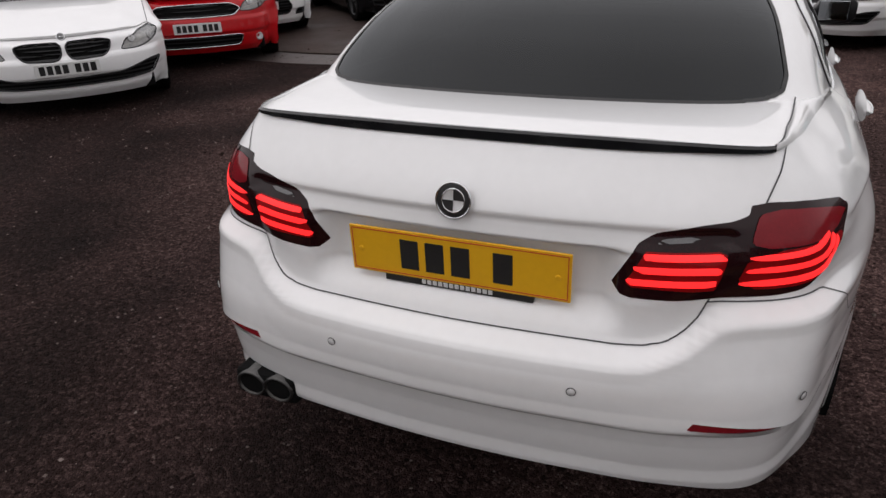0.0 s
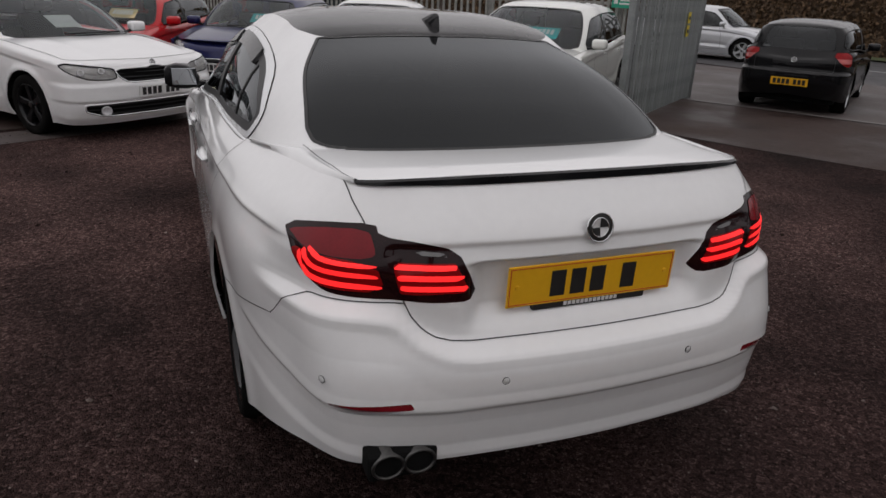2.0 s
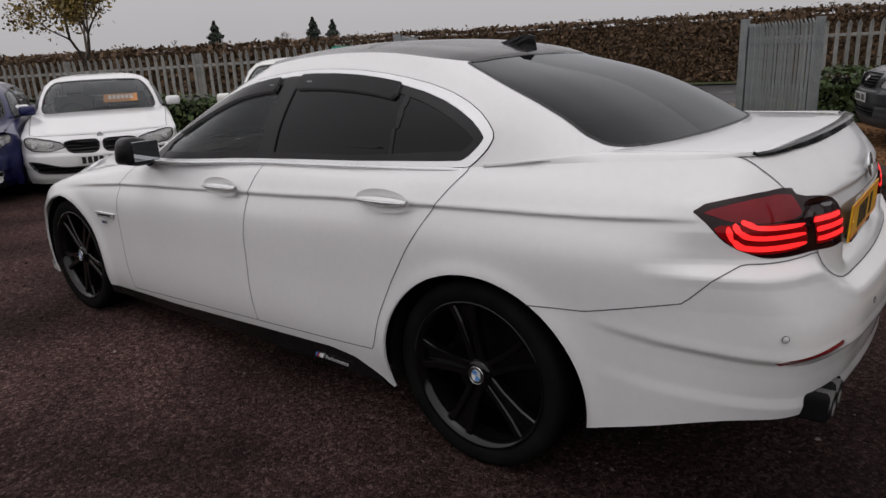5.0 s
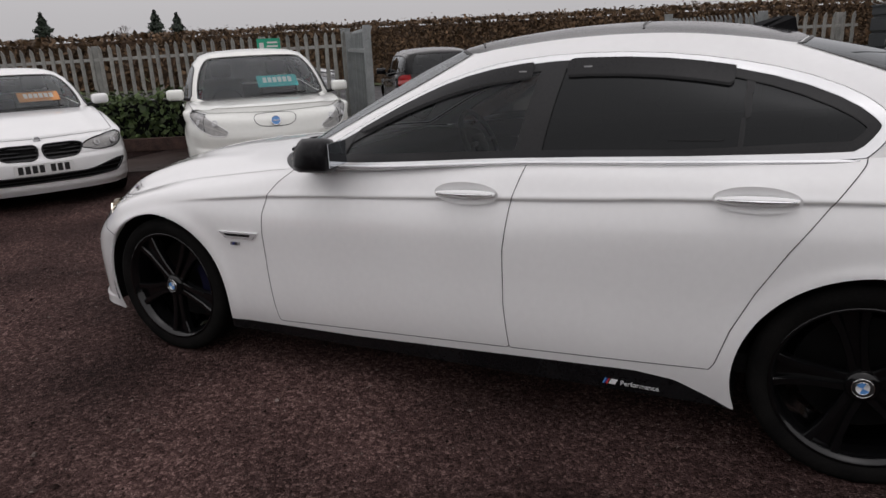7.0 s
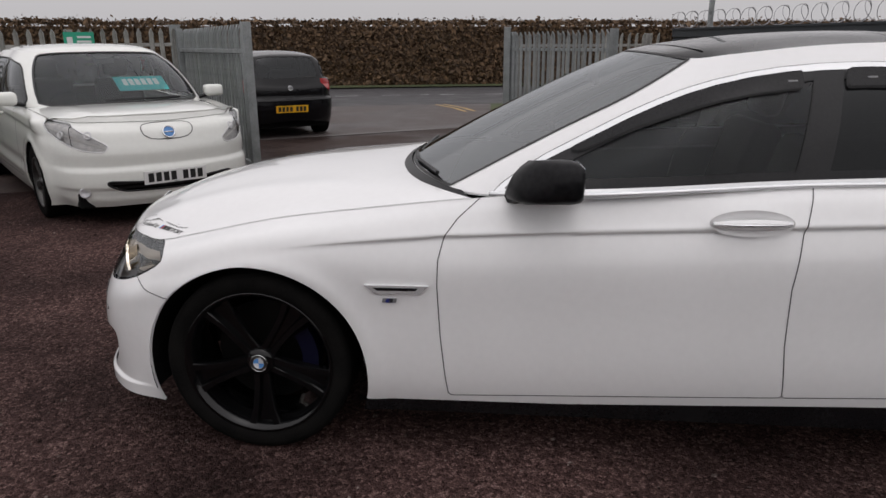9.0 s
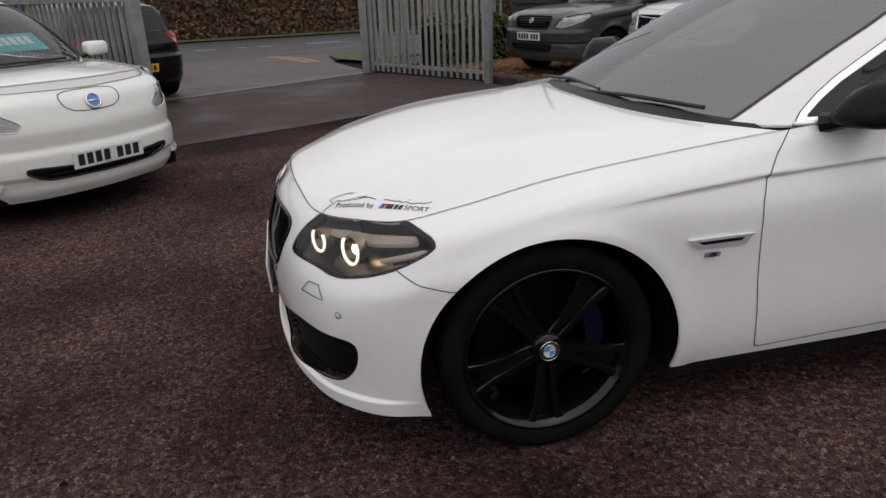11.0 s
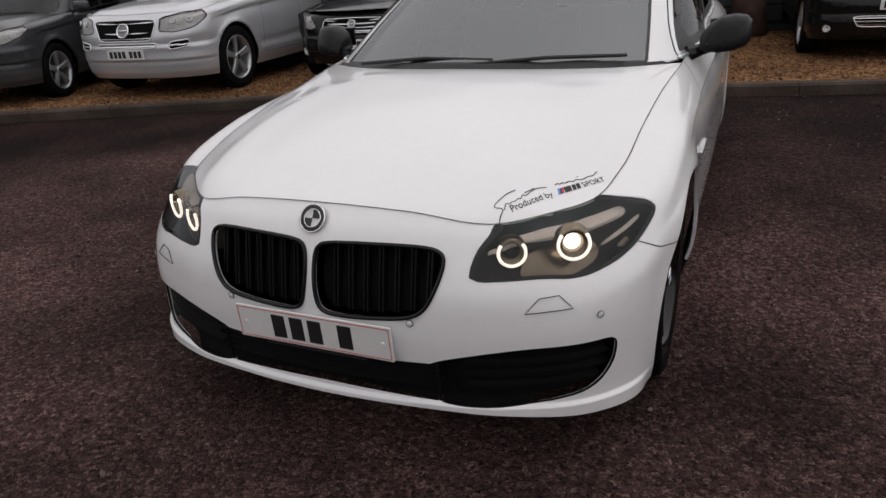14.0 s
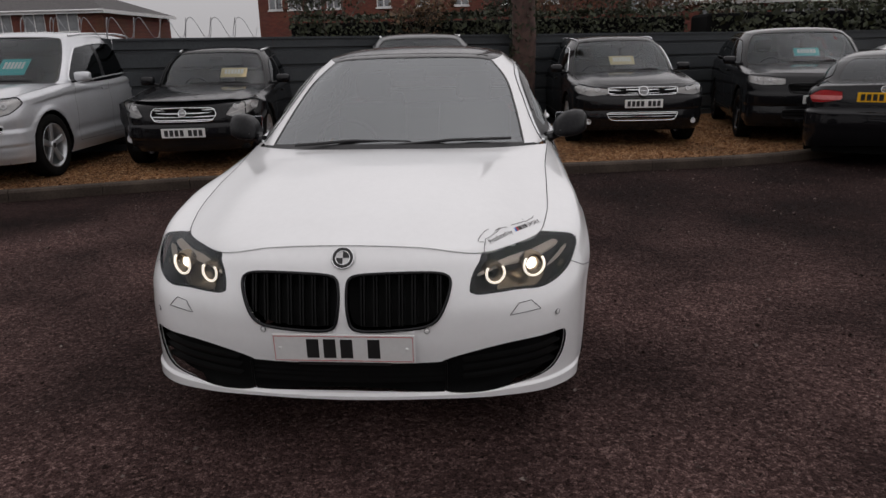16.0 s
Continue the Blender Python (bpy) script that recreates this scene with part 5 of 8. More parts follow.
        bowl, _, _ = clip(head, in_uz(chaikin([(2.12, .608), (2.55, .600), (3.15, .618), (3.55, .642), (3.45, .700), (2.25, .688)], 1)))
        panel("lamp_reflector", k(bowl).moved(-0.085), LAMP_IN, lamp, "", 0.01)
        border, _, _ = clip(head, lambda P, U: .010 - HEAD_FIELD(P, U))
        panel("lamp_border", k(border).moved(-0.002), GLOSS_BLACK, lamp, "", 0.004)
        for (u, z), r, lit in (((2.05, .656), .043, 0), ((2.85, .664), .050, 1)):
            c = loop_curve(HERO_LEVELS[3], [u])[0]
            d = Vector((0.42, 0.86, 0.02)).normalized()
            c = Vector((c[0], c[1], z)) - d * 0.088
            mt = Matrix.Translation((m * c.x, c.y, c.z)) @ Vector((m * d.x, d.y, d.z)).to_track_quat("Z", "Y").to_matrix().to_4x4()
            bm = bmesh.new()
            add_lathe(bm, [(r * 0.46, 0.006), (r * 0.66, 0.034), (r * 0.92, 0.030), (r * 1.02, 0.0)], 28, axis="z")
            o = part("lamp_bezel", bm, LAMP_IN, lamp, "", True)
            o.matrix_basis = mt
            bm = bmesh.new()
            add_tube(bm, [(r * 0.86 * math.cos(a), r * 0.86 * math.sin(a), 0.036) for a in np.linspace(-math.pi * 1.22, math.pi * .22, 30)], 0.0046, 6)
            part("daylight_ring", bm, RING_LIT, lamp, "lit white ring").matrix_basis = mt
            bm = bmesh.new()
            add_lathe(bm, [(0.0005, 0.026), (r * .24, 0.022), (r * .46, 0.010)], 24, axis="z")
            part("projector_lens", bm, BEAM_LIT if lit else GLOSS_BLACK, lamp, "lit projector" if lit else "", True).matrix_basis = mt
        brow, _, _ = clip(head, in_uz([(1.74, .672), (2.1, .704), (2.7, .714), (3.3, .718), (4.30, .735), (4.2, .721), (3.3, .699), (2.2, .690), (1.74, .664)]))
        panel("brow_strip", k(brow).moved(-0.022), LAMP_BROW, lamp, "", 0.02)
        glow, _, _ = clip(head, in_uz(chaikin([(3.45, .668), (4.30, .706), (4.48, .712), (4.46, .702), (4.25, .692), (3.45, .658)], 1)))
        panel("indicator_strip", k(glow).moved(-0.03), LAMP_BROW, lamp, "", 0.02)
        side_mark, _, _ = clip(head, in_uz([(3.72, .650), (3.95, .664), (4.02, .652), (3.80, .640)]))
        panel("side_reflector", k(side_mark).moved(-0.03), LAMP_IN, lamp, "", 0.01)

        rear_lamp = panel("tail_lamp", k(tail).moved(0.001), LENS_DARK, car, "dark red tail lamp with lit light bars", 0.01)
        top_red, _, _ = clip(tail, in_uz(chaikin([(12.98, .978), (13.77, 1.008), (14.46, 1.022), (14.56, .985), (14.60, .952), (13.95, .948), (13.45, .955), (13.15, .972)], 1)))
        panel("upper_lens", k(top_red).moved(0.003), LENS_RED, rear_lamp, "", 0.0)
        bars = []
        for z0, z1, ua, ub, up in ((.930, .941, 13.62, 14.60, .022), (.904, .916, 13.47, 14.63, .042), (.874, .888, 13.36, 14.66, .062)):
            bars.append(chaikin([(ua, z0 + up), (ua + .12, z0 + .012), (ua + .3, z0), (ub, z0 - .002), (ub, z1 - .002), (ua + .36, z1), (ua + .2, z1 + .012), (ua + .08, z1 + up)], 1))
        for z0, z1, ua, ub in ((.928, .941, 14.77, 15.47), (.902, .915, 14.80, 15.54), (.875, .888, 14.83, 15.60)):
            bars.append([(ua, z0 + .001), (ub, z0 - .004), (ub + .04, z1 - .004), (ua, z1 + .001)])
        for pl in bars:
            bar, _, _ = clip(tail, in_uz(pl))
            panel("light_bar", k(bar).moved(0.004), TAIL_LIT, rear_lamp, "lit red light bar", 0.004)
        wash, _, _ = clip(tail, in_uz(chaikin([(13.15, .945), (13.5, .946), (14.60, .946), (14.68, .866), (14.0, .864), (13.60, .874), (13.30, .91)], 1)))
        panel("lower_lens", k(wash).moved(0.002), RED_CAR_LENS, rear_lamp, "", 0.0)
        wash, _, _ = clip(tail, in_uz([(14.76, .946), (15.48, .942), (15.64, .866), (14.82, .866)]))
        panel("inner_lens", k(wash).moved(0.002), RED_CAR_LENS, rear_lamp, "", 0.0)
        rv, _, _ = clip(tail, in_uz([(14.95, .976), (15.35, .968), (15.4, .957), (15.05, .963)]))
        panel("reverse_lens", k(rv).moved(0.003), INK_GREY, rear_lamp, "", 0.0)
        panel("rear_reflector", k(refl).moved(-0.006), RED_REFLECTOR, car, "red bumper reflector", 0.004)

        # kidney grille
        kid = panel("kidney_grille", k(kidney).moved(-0.05), DARK, car, "gloss black kidney grille", 0.0)
        rim_tube("grille_frame", k(kidney), GLOSS_BLACK, kid, 0.0065, "", 0.002)
        for i in range(7):
            x = 0.062 + i * 0.046
            zt, zb = 0.676, np.interp(x, [.04, .16, .27, .318, .375], [.496, .492, .498, .515, .575])
            for dx in (0.0, 0.011):
                bm = bmesh.new()
                yy = 2.250 - 0.18 * x * x * 1.6
                vs = [(m * (x + dx - .003), yy - .012, zt), (m * (x + dx + .003), yy - .012, zt), (m * (x + dx + .003), yy + .028, zb), (m * (x + dx - .003), yy + .028, zb)]
                f = [bm.verts.new(v) for v in vs] + [bm.verts.new((v[0], v[1] - .03, v[2])) for v in vs]
                for q in ((0, 1, 2, 3), (7, 6, 5, 4), (0, 4, 5, 1), (1, 5, 6, 2), (2, 6, 7, 3), (3, 7, 4, 0)):
                    bm.faces.new([f[i_] for i_ in q])
                part("grille_slat", bm, DARK_SLAT, kid)
        intake = panel("side_intake", k(fog).moved(-0.045), DARK, car, "black lower side intake", 0.0)
        rim_tube("intake_edge", k(fog), DARK_SLAT, intake, 0.004, "", -0.004)
        for z in (.275, .31, .345):
            st, _, _ = clip(fog, in_uz([(1.5, z - .006), (3.45, z + .012), (3.45, z + .022), (1.5, z + .004)]))
            panel("intake_slat", k(st).moved(-0.02), DARK_SLAT, intake, "", 0.03)
    low = panel("lower_grille", lower.both().moved(-0.04), DARK, car, "black lower grille", 0.0)
    for z in (.275, .295, .315, .335):
        st, _, _ = clip(lower, in_xz([(-.1, z - .004), (.37, z - .004), (.37, z + .004), (-.1, z + .004)], 1))
        panel("grille_bar", st.both().moved(-0.012), DARK_SLAT, low, "", 0.02)

    # ------------------------------------------------------------ plates, badges, sensors
    number_plate(car, pose(0, 2.318, .425, 4, 0, 180), PLATE_W, bars=(3, 1), border=RED_INK)
    bk = part("plate_holder", box_bm(-.17, .17, 2.292, 2.312, .357, .372, .003), INK, car, "black plate holder")
    number_plate(car, pose(0, -2.478, .864, 2), PLATE_Y, w_=.525, h_=.118, bars=(3, 1), border=RED_INK)
    hold = part("plate_holder", box_bm(-.180, .180, -.006, .016, -.012, .014, .003), INK, car, "black plate holder with small writing")
    hold.matrix_basis = pose(0, -2.468, .799, 2)
    for i in range(13):
        part("bar", box_bm(-.085 + i * .0135, -.0755 + i * .0135, -.0075, -.005, -.006, .005), WHITE_INK, hold)
    roundel(car, pose(0, 2.236, .742, -58 + 0, 0, 0) @ pose(0, 0, 0, 0, 0, 180), 0.041, INK, "round black and white bonnet badge")
    roundel(boot, pose(0, -2.476, 1.012, 80), 0.041, INK, "round black and white boot badge")

    def on_shell(front, x, z):
        """The bumper's skin at a height."""
        row = HERO_LEVELS[2]
        ks = np.linspace(0, 5, 200) if front else np.linspace(12, 17, 200)
        c = loop_curve(row, ks)
        i = np.argmin(np.abs(c[:, 0] - abs(x)))
        t = c[min(i + 1, 199)] - c[max(i - 1, 0)]
        n = Vector((t[1], -t[0], 0)).normalized()
        if n.y * (1 if front else -1) < 0:
            n = -n
        p = Vector((c[i][0], c[i][1], z))
        if x < 0:
            p.x, n.x = -p.x, -n.x
        return p, n

    for front, x, z in [(1, s * x, z) for s in (-1, 1) for x, z in ((.30, .483), (.777, .495))] + [(0, s * x, .645) for s in (-1, 1) for x in (.29, .738)]:
        p, n = on_shell(front, x, z)
        bm = bmesh.new()
        add_lathe(bm, [(0.0005, 0.002), (0.0085, 0.002), (0.0095, 0.0)], 20, axis="z")
        o = part("parking_sensor", bm, WHITE, car, "", True)
        o.matrix_basis = Matrix.Translation(p + n * (.001 if front else .005)) @ n.to_track_quat("Z", "Y").to_matrix().to_4x4()
        bm = bmesh.new()
        add_lathe(bm, [(0.0093, 0.0012), (0.0093, 0.0024), (0.0106, 0.0020), (0.0106, 0.0)], 20, axis="z")
        part("sensor_ring", bm, GAP, o)
    for m in (-1, 1):
        corners = [(2.18, .516), (2.34, .554), (2.58, .558), (2.76, .522)]
        near = (np.abs(fb.U[:, 0] - 2.47) < .6) & (np.abs(fb.P[:, 2] - .538) < .05)
        basis = lambda u, z: np.stack([u * 0 + 1, u - 2.47, z - .538, (u - 2.47) ** 2, (u - 2.47) * (z - .538), (z - .538) ** 2], -1)
        skin = np.linalg.lstsq(basis(fb.U[near, 0], fb.P[near, 2]), fb.P[near, :2], rcond=None)[0]
        bm = bmesh.new()
        pts = []
        for (ua, za), (ub, zb_) in zip(corners, corners[1:] + corners[:1]):
            for t in (0, .25, .5, .75):
                u, z = ua + (ub - ua) * t, za + (zb_ - za) * t
                c = basis(np.array(u), np.array(z)) @ skin
                pts.append((m * (c[0] + .001), c[1] + .002, z))
        add_tube(bm, pts, 0.0014, 5, closed=True)
        part("washer_cover_joint", bm, GAP, car)

    # ------------------------------------------------------------ exhaust
    bm = bmesh.new()
    add_box(bm, -.648, -.455, -2.528, -2.30, .372, .452, .012)
    part("exhaust_recess", bm, DARK, car)
    for x in (-.595, -.508):
        bm = bmesh.new()
        add_lathe(bm, [(.034, .16), (.034, .004), (.037, 0.0), (.0415, .003), (.042, .18)], 28, axis="y")
        tip = part("exhaust_tip", bm, STEEL, car, "dull steel exhaust tip", True)
        tip.matrix_basis = pose(x, -2.535, .416) @ Matrix.Diagonal((1.12, 1, .92, 1))
        bm = bmesh.new()
        add_lathe(bm, [(.0005, .10), (.034, .10)], 20, axis="y")
        part("exhaust_bore", bm, DARK, tip)

    # ------------------------------------------------------------ handles, vents, mirrors, lettering
    for m in (-1, 1):
        for y0, y1, z, d in ((-.035, -.272, .905, 0), (-1.012, -1.25, .936, 1)):
            xb = .930
            bm = bmesh.new()
            rings = []
            for i in range(13):
                t = i / 12
                q = math.sin(math.pi * min(1, max(0, .06 + .88 * t))) ** .5
                yc, h_, o = y0 + (y1 - y0) * t, .017 * q, .004 + .026 * q
                rings.append([bm.verts.new((m * (xb + o * c), yc, z + t * .006 + h_ * s)) for c, s in ((0, -.9), (.6, -1), (1, -.35), (1, .35), (.6, 1), (0, .9))])
            for a, b in zip(rings[:-1], rings[1:]):
                for q in range(6):
                    bm.faces.new((a[q], a[(q + 1) % 6], b[(q + 1) % 6], b[q]))
            bmesh.ops.recalc_face_normals(bm, faces=bm.faces[:])
            h = part("door_handle", bm, WHITE, doors[d][0 if m > 0 else 1], "", True)
            bm = bmesh.new()
            add_tube(bm, [(m * (xb + .020 + .012 * math.sin(math.pi * t)), y0 + (y1 - y0) * t, z + .003 + t * .004) for t in np.linspace(.03, .97, 12)], [.002 + .0035 * math.sin(math.pi * t) for t in np.linspace(.03, .97, 12)], 6)
            part("handle_strip", bm, CHROME, h, "chrome strip", True)
            bm = bmesh.new()
            ov = [(m * (xb + .0025), (y0 + y1) / 2 + .128 * math.cos(a), z + .004 + .043 * math.sin(a)) for a in np.linspace(0, math.tau, 36, endpoint=False)]
            ctr = bm.verts.new((m * (xb - .012), (y0 + y1) / 2, z))
            rim = [bm.verts.new(p) for p in ov]
            for i in range(36):
                bm.faces.new((rim[i], rim[(i + 1) % 36], ctr) if m > 0 else (rim[(i + 1) % 36], rim[i], ctr))
            part("handle_scoop", bm, WHITE, doors[d][0 if m > 0 else 1], "", True)
        # vent on the wing
        bm = prism_bm([(1.075, .672), (.858, .674), (.872, .660), (.885, .645), (1.040, .643)], m * .928, m * .946, lambda a, b, d: (d, a, b))
        v = part("wing_vent", bm, SATIN, car, "chrome wing vent")
        bm = prism_bm([(1.046, .665), (.892, .667), (.901, .657), (1.030, .655)], m * .944, m * .9475, lambda a, b, d: (d, a, b))
        part("vent_insert", bm, GLOSS_BLACK, v)
        for i, mt_ in enumerate((INK_GREY, DEEP_BLUE, INK, INK_GREY)):
            part("stripe", prism_bm([(1.016 - i * .012, .612), (1.004 - i * .012, .612), (1.001 - i * .012, .625), (1.013 - i * .012, .625)], m * .934, m * .9435, lambda a, b, d: (d, a, b)), mt_, v)
        # lettering on the skirt: stripes and plain bars
        for i, mt_ in enumerate((PALE_BLUE, DEEP_BLUE, RED_INK)):
            part("stripe", prism_bm([(-.672 - i * .006, .229), (-.678 - i * .006, .229), (-.686 - i * .006, .246), (-.680 - i * .006, .246)], m * .914, m * .9235, lambda a, b, d: (d, a, b)), mt_, car)
        part("bar", prism_bm([(-.694, .229), (-.718, .229), (-.726, .246), (-.702, .246)], m * .914, m * .9235, lambda a, b, d: (d, a, b)), WHITE_INK, car)
        words(car, "Performance", Matrix(((0, 0, m, m * .9232), (m, 0, 0, -.736 if m < 0 else -.900), (0, 1, 0, .2305), (0, 0, 0, 1))), .0262, WHITE_INK, "skirt_lettering")
        # door mirror
        bm = bmesh.new()
        rings = []
        for x, yf_, yb_, zl, zh in ((.872, .60, .46, .985, 1.035), (.90, .605, .425, .972, 1.075), (.945, .60, .395, .968, 1.104), (1.0, .57, .38, .972, 1.112), (1.045, .52, .374, .984, 1.104), (1.066, .47, .382, 1.004, 1.082)):
            cy, cz = (yf_ + yb_) / 2, (zl + zh) / 2
            ring = []
            for i in range(14):
                a = i * math.tau / 14
                ca, sa = math.cos(a), math.sin(a)
                e = .36
                ring.append(bm.verts.new((m * x, cy + (yf_ - yb_) / 2 * math.copysign(abs(ca) ** e, ca) * (1 - .28 * sa if ca > 0 else 1), cz - .012 * max(0, ca) + (zh - zl) / 2 * math.copysign(abs(sa) ** e, sa) * (1 - .42 * max(0, ca) ** 2))))
            rings.append(ring)
        for a, b in zip(rings[:-1], rings[1:]):
            for q in range(14):
                bm.faces.new((a[q], a[(q + 1) % 14], b[(q + 1) % 14], b[q]))
        bm.faces.new(rings[0])
        bm.faces.new(rings[-1])
        bmesh.ops.recalc_face_normals(bm, faces=bm.faces[:])
        mr = part("door_mirror", bm, CARBON, car, "carbon-black door mirror", True)
        bm = bmesh.new()
        add_box(bm, .892, 1.03, -.002, .004, -.048, .048, .004)
        for v_ in bm.verts:
            v_.co = Vector((m * v_.co.x, v_.co.y + .384 - (v_.co.x - .892) * .06, v_.co.z + 1.045))
        part("mirror_glass", bm, MIRROR, mr)
        bm = bmesh.new()
        add_tube(bm, [(m * .83, .585, .965), (m * .875, .56, .978), (m * .93, .52, 1.0)], [.034, .026, .03], 8)
        part("mirror_arm", bm, GLOSS_BLACK, mr)
        bm = bmesh.new()
        add_tube(bm, [(m * 1.045, .50, 1.01), (m * .985, .565, 1.008), (m * .90, .605, 1.006)], .004, 6)
        part("mirror_joint", bm, STEEL, mr)

    # decal on the bonnet
    def on_bonnet(x, y):
        i = np.argmin((bonnet.P[:, 0] - x) ** 2 + (bonnet.P[:, 1] - y) ** 2)
        return bonnet.P[i], bonnet.N[i]

    def drape(ob):
        """Lays a flat sign's points on the bonnet's skin."""
        for v in ob.data.vertices:
            q = ob.matrix_basis @ v.co
            near, up_ = on_bonnet(q.x, q.y)
            v.co = Vector((q.x, q.y, near[2] - (up_[0] * (q.x - near[0]) + up_[1] * (q.y - near[1])) / up_[2] + .0012 + max(0, v.co.z) * .5))
        ob.matrix_basis = Matrix()

    p, n = on_bonnet(-.598, 1.955)
    tilt = Vector((0, 0, 1)).rotation_difference(Vector(n)).to_matrix().to_4x4()
    dm = Matrix.Translation(Vector(p) + Vector(n) * .005) @ tilt @ pose(0, 0, 0, 0, 0, 233) @ pose(-.145, -.012, 0) @ Matrix.Scale(1.1, 4)
    k_ = .00066
    capital = [(65, 80), (35, 83), (-10, 71), (-46, 58), (-50, 46), (-25, 33), (-28, 18), (-50, 6), (-65, -16)]
    small = [(-22, 20), (0, 45), (10, 29), (22, 39), (35, 31), (50, 42), (60, 31), (78, 51), (85, 37), (105, 45), (145, 56), (190, 46)]
    second = [(230, 47), (245, 52), (255, 44), (270, 51), (280, 41), (300, 51), (315, 39), (335, 50), (360, 37), (400, 50), (412, 43), (450, 61)]
    for pts in (capital, small, second, [(90, 52), (140, 58)], [(345, 60), (352, 62)]):
        bm = bmesh.new()
        add_tube(bm, [(x * k_, y * k_, 0) for x, y in chaikin(pts, 2, False)], .0013, 4)
        o = part("decal_script", bm, INK, hood)
        o.matrix_basis = dm
        drape(o)
    drape(words(hood, "Produced by", dm @ pose(.0, .0, 0), .025, INK, "decal_lettering"))
    for i, mt_ in enumerate((PALE_BLUE, DEEP_BLUE, RED_INK)):
        o = part("stripe", prism_bm([(.143 + i * .006, 0), (.149 + i * .006, 0), (.157 + i * .006, .018), (.151 + i * .006, .018)], 0, .001, lambda a, b, d: (a, b, d)), mt_, hood)
        o.matrix_basis = dm
        drape(o)
    for x0, x1 in ((.165, .187), (.191, .202), (.205, .216)):
        o = part("bar", prism_bm([(x0, 0), (x1, 0), (x1 + .004, .018), (x0 + .004, .018)], 0, .001, lambda a, b, d: (a, b, d)), INK, hood)
        o.matrix_basis = dm
        drape(o)
    drape(words(hood, "SPORT", dm @ pose(.224, .0, 0), .025, INK, "decal_lettering"))

    # ------------------------------------------------------------ cabin fittings
    part("dashboard", box_bm(-.70, .70, .42, .86, .62, .945, .06), CABIN, car, "dark dashboard", True)
    part("cabin_floor", box_bm(-.74, .74, -1.7, .6, .26, .34, .01), CABIN, car)
    part("parcel_shelf", box_bm(-.62, .62, -1.72, -1.28, .93, 1.02, .02), CABIN, car)
    for x in (-.37, .37):
        seat(car, pose(x, -.15, .42))
    part("rear_bench", box_bm(-.66, .66, -1.25, -.80, .40, .58, .06), LEATHER, car, "", True)
    bm = bmesh.new()
    add_box(bm, -.66, .66, -.08, .08, 0, .52, .06, pose(0, -1.22, .50, 18))
    part("rear_backrest", bm, LEATHER, car, "", True)
    for x in (-.37, .37):
        bm = bmesh.new()
        add_box(bm, x - .12, x + .12, -1.46, -1.37, .98, 1.12, .035)
        part("headrest", bm, LEATHER, car, "", True)
    bm = bmesh.new()
    add_tube(bm, [(.185 * math.cos(a), 0, .185 * math.sin(a)) for a in np.linspace(0, math.tau, 32, endpoint=False)], .015, 8, closed=True)
    wheel_ = part("steering_wheel", bm, SATIN_BLACK, car, "", True)
    wheel_.matrix_basis = pose(.37, .33, .90, -26)
    bm = bmesh.new()
    add_box(bm, -.06, .06, -.02, .03, -.06, .05, .02)
    for a in (0, math.pi, -math.pi / 2):
        add_tube(bm, [(0, 0, 0), (.18 * math.cos(a), 0, .18 * math.sin(a))], .013, 6)
    part("steering_hub", bm, SATIN_BLACK, wheel_, "", True)
    part("inside_mirror", box_bm(-.11, .11, .24, .27, 1.28, 1.35, .012), SATIN_BLACK, car, "", True)

    # ------------------------------------------------------------ wheels
    rim = make_wheel(car, .342, .245, "hero", RIM_BLACK, "hero", .80)
    rim.matrix_basis = pose(-.790, 1.484, .342, 0, 0, 0)
    for x, y, rz, turn in ((-.780, -1.484, 0, 22), (.790, 1.484, 180, 0), (.780, -1.484, 180, 30)):
        o = copy_thing(rim, pose(x, y, .342, turn if rz == 0 else -turn, 0, rz))
        o.parent = car
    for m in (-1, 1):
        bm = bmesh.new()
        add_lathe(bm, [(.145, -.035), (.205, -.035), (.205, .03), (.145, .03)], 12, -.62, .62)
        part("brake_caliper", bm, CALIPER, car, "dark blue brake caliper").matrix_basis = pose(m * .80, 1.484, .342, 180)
    # underside, so that no light comes up through the cabin
    part("underbody", box_bm(-.78, .78, -1.05, 1.05, .20, .28, .02), DARK, car)
    part("underbody", box_bm(-.46, .46, -2.30, 2.02, .22, .30, .02), DARK, car)
    return car


hero_car()

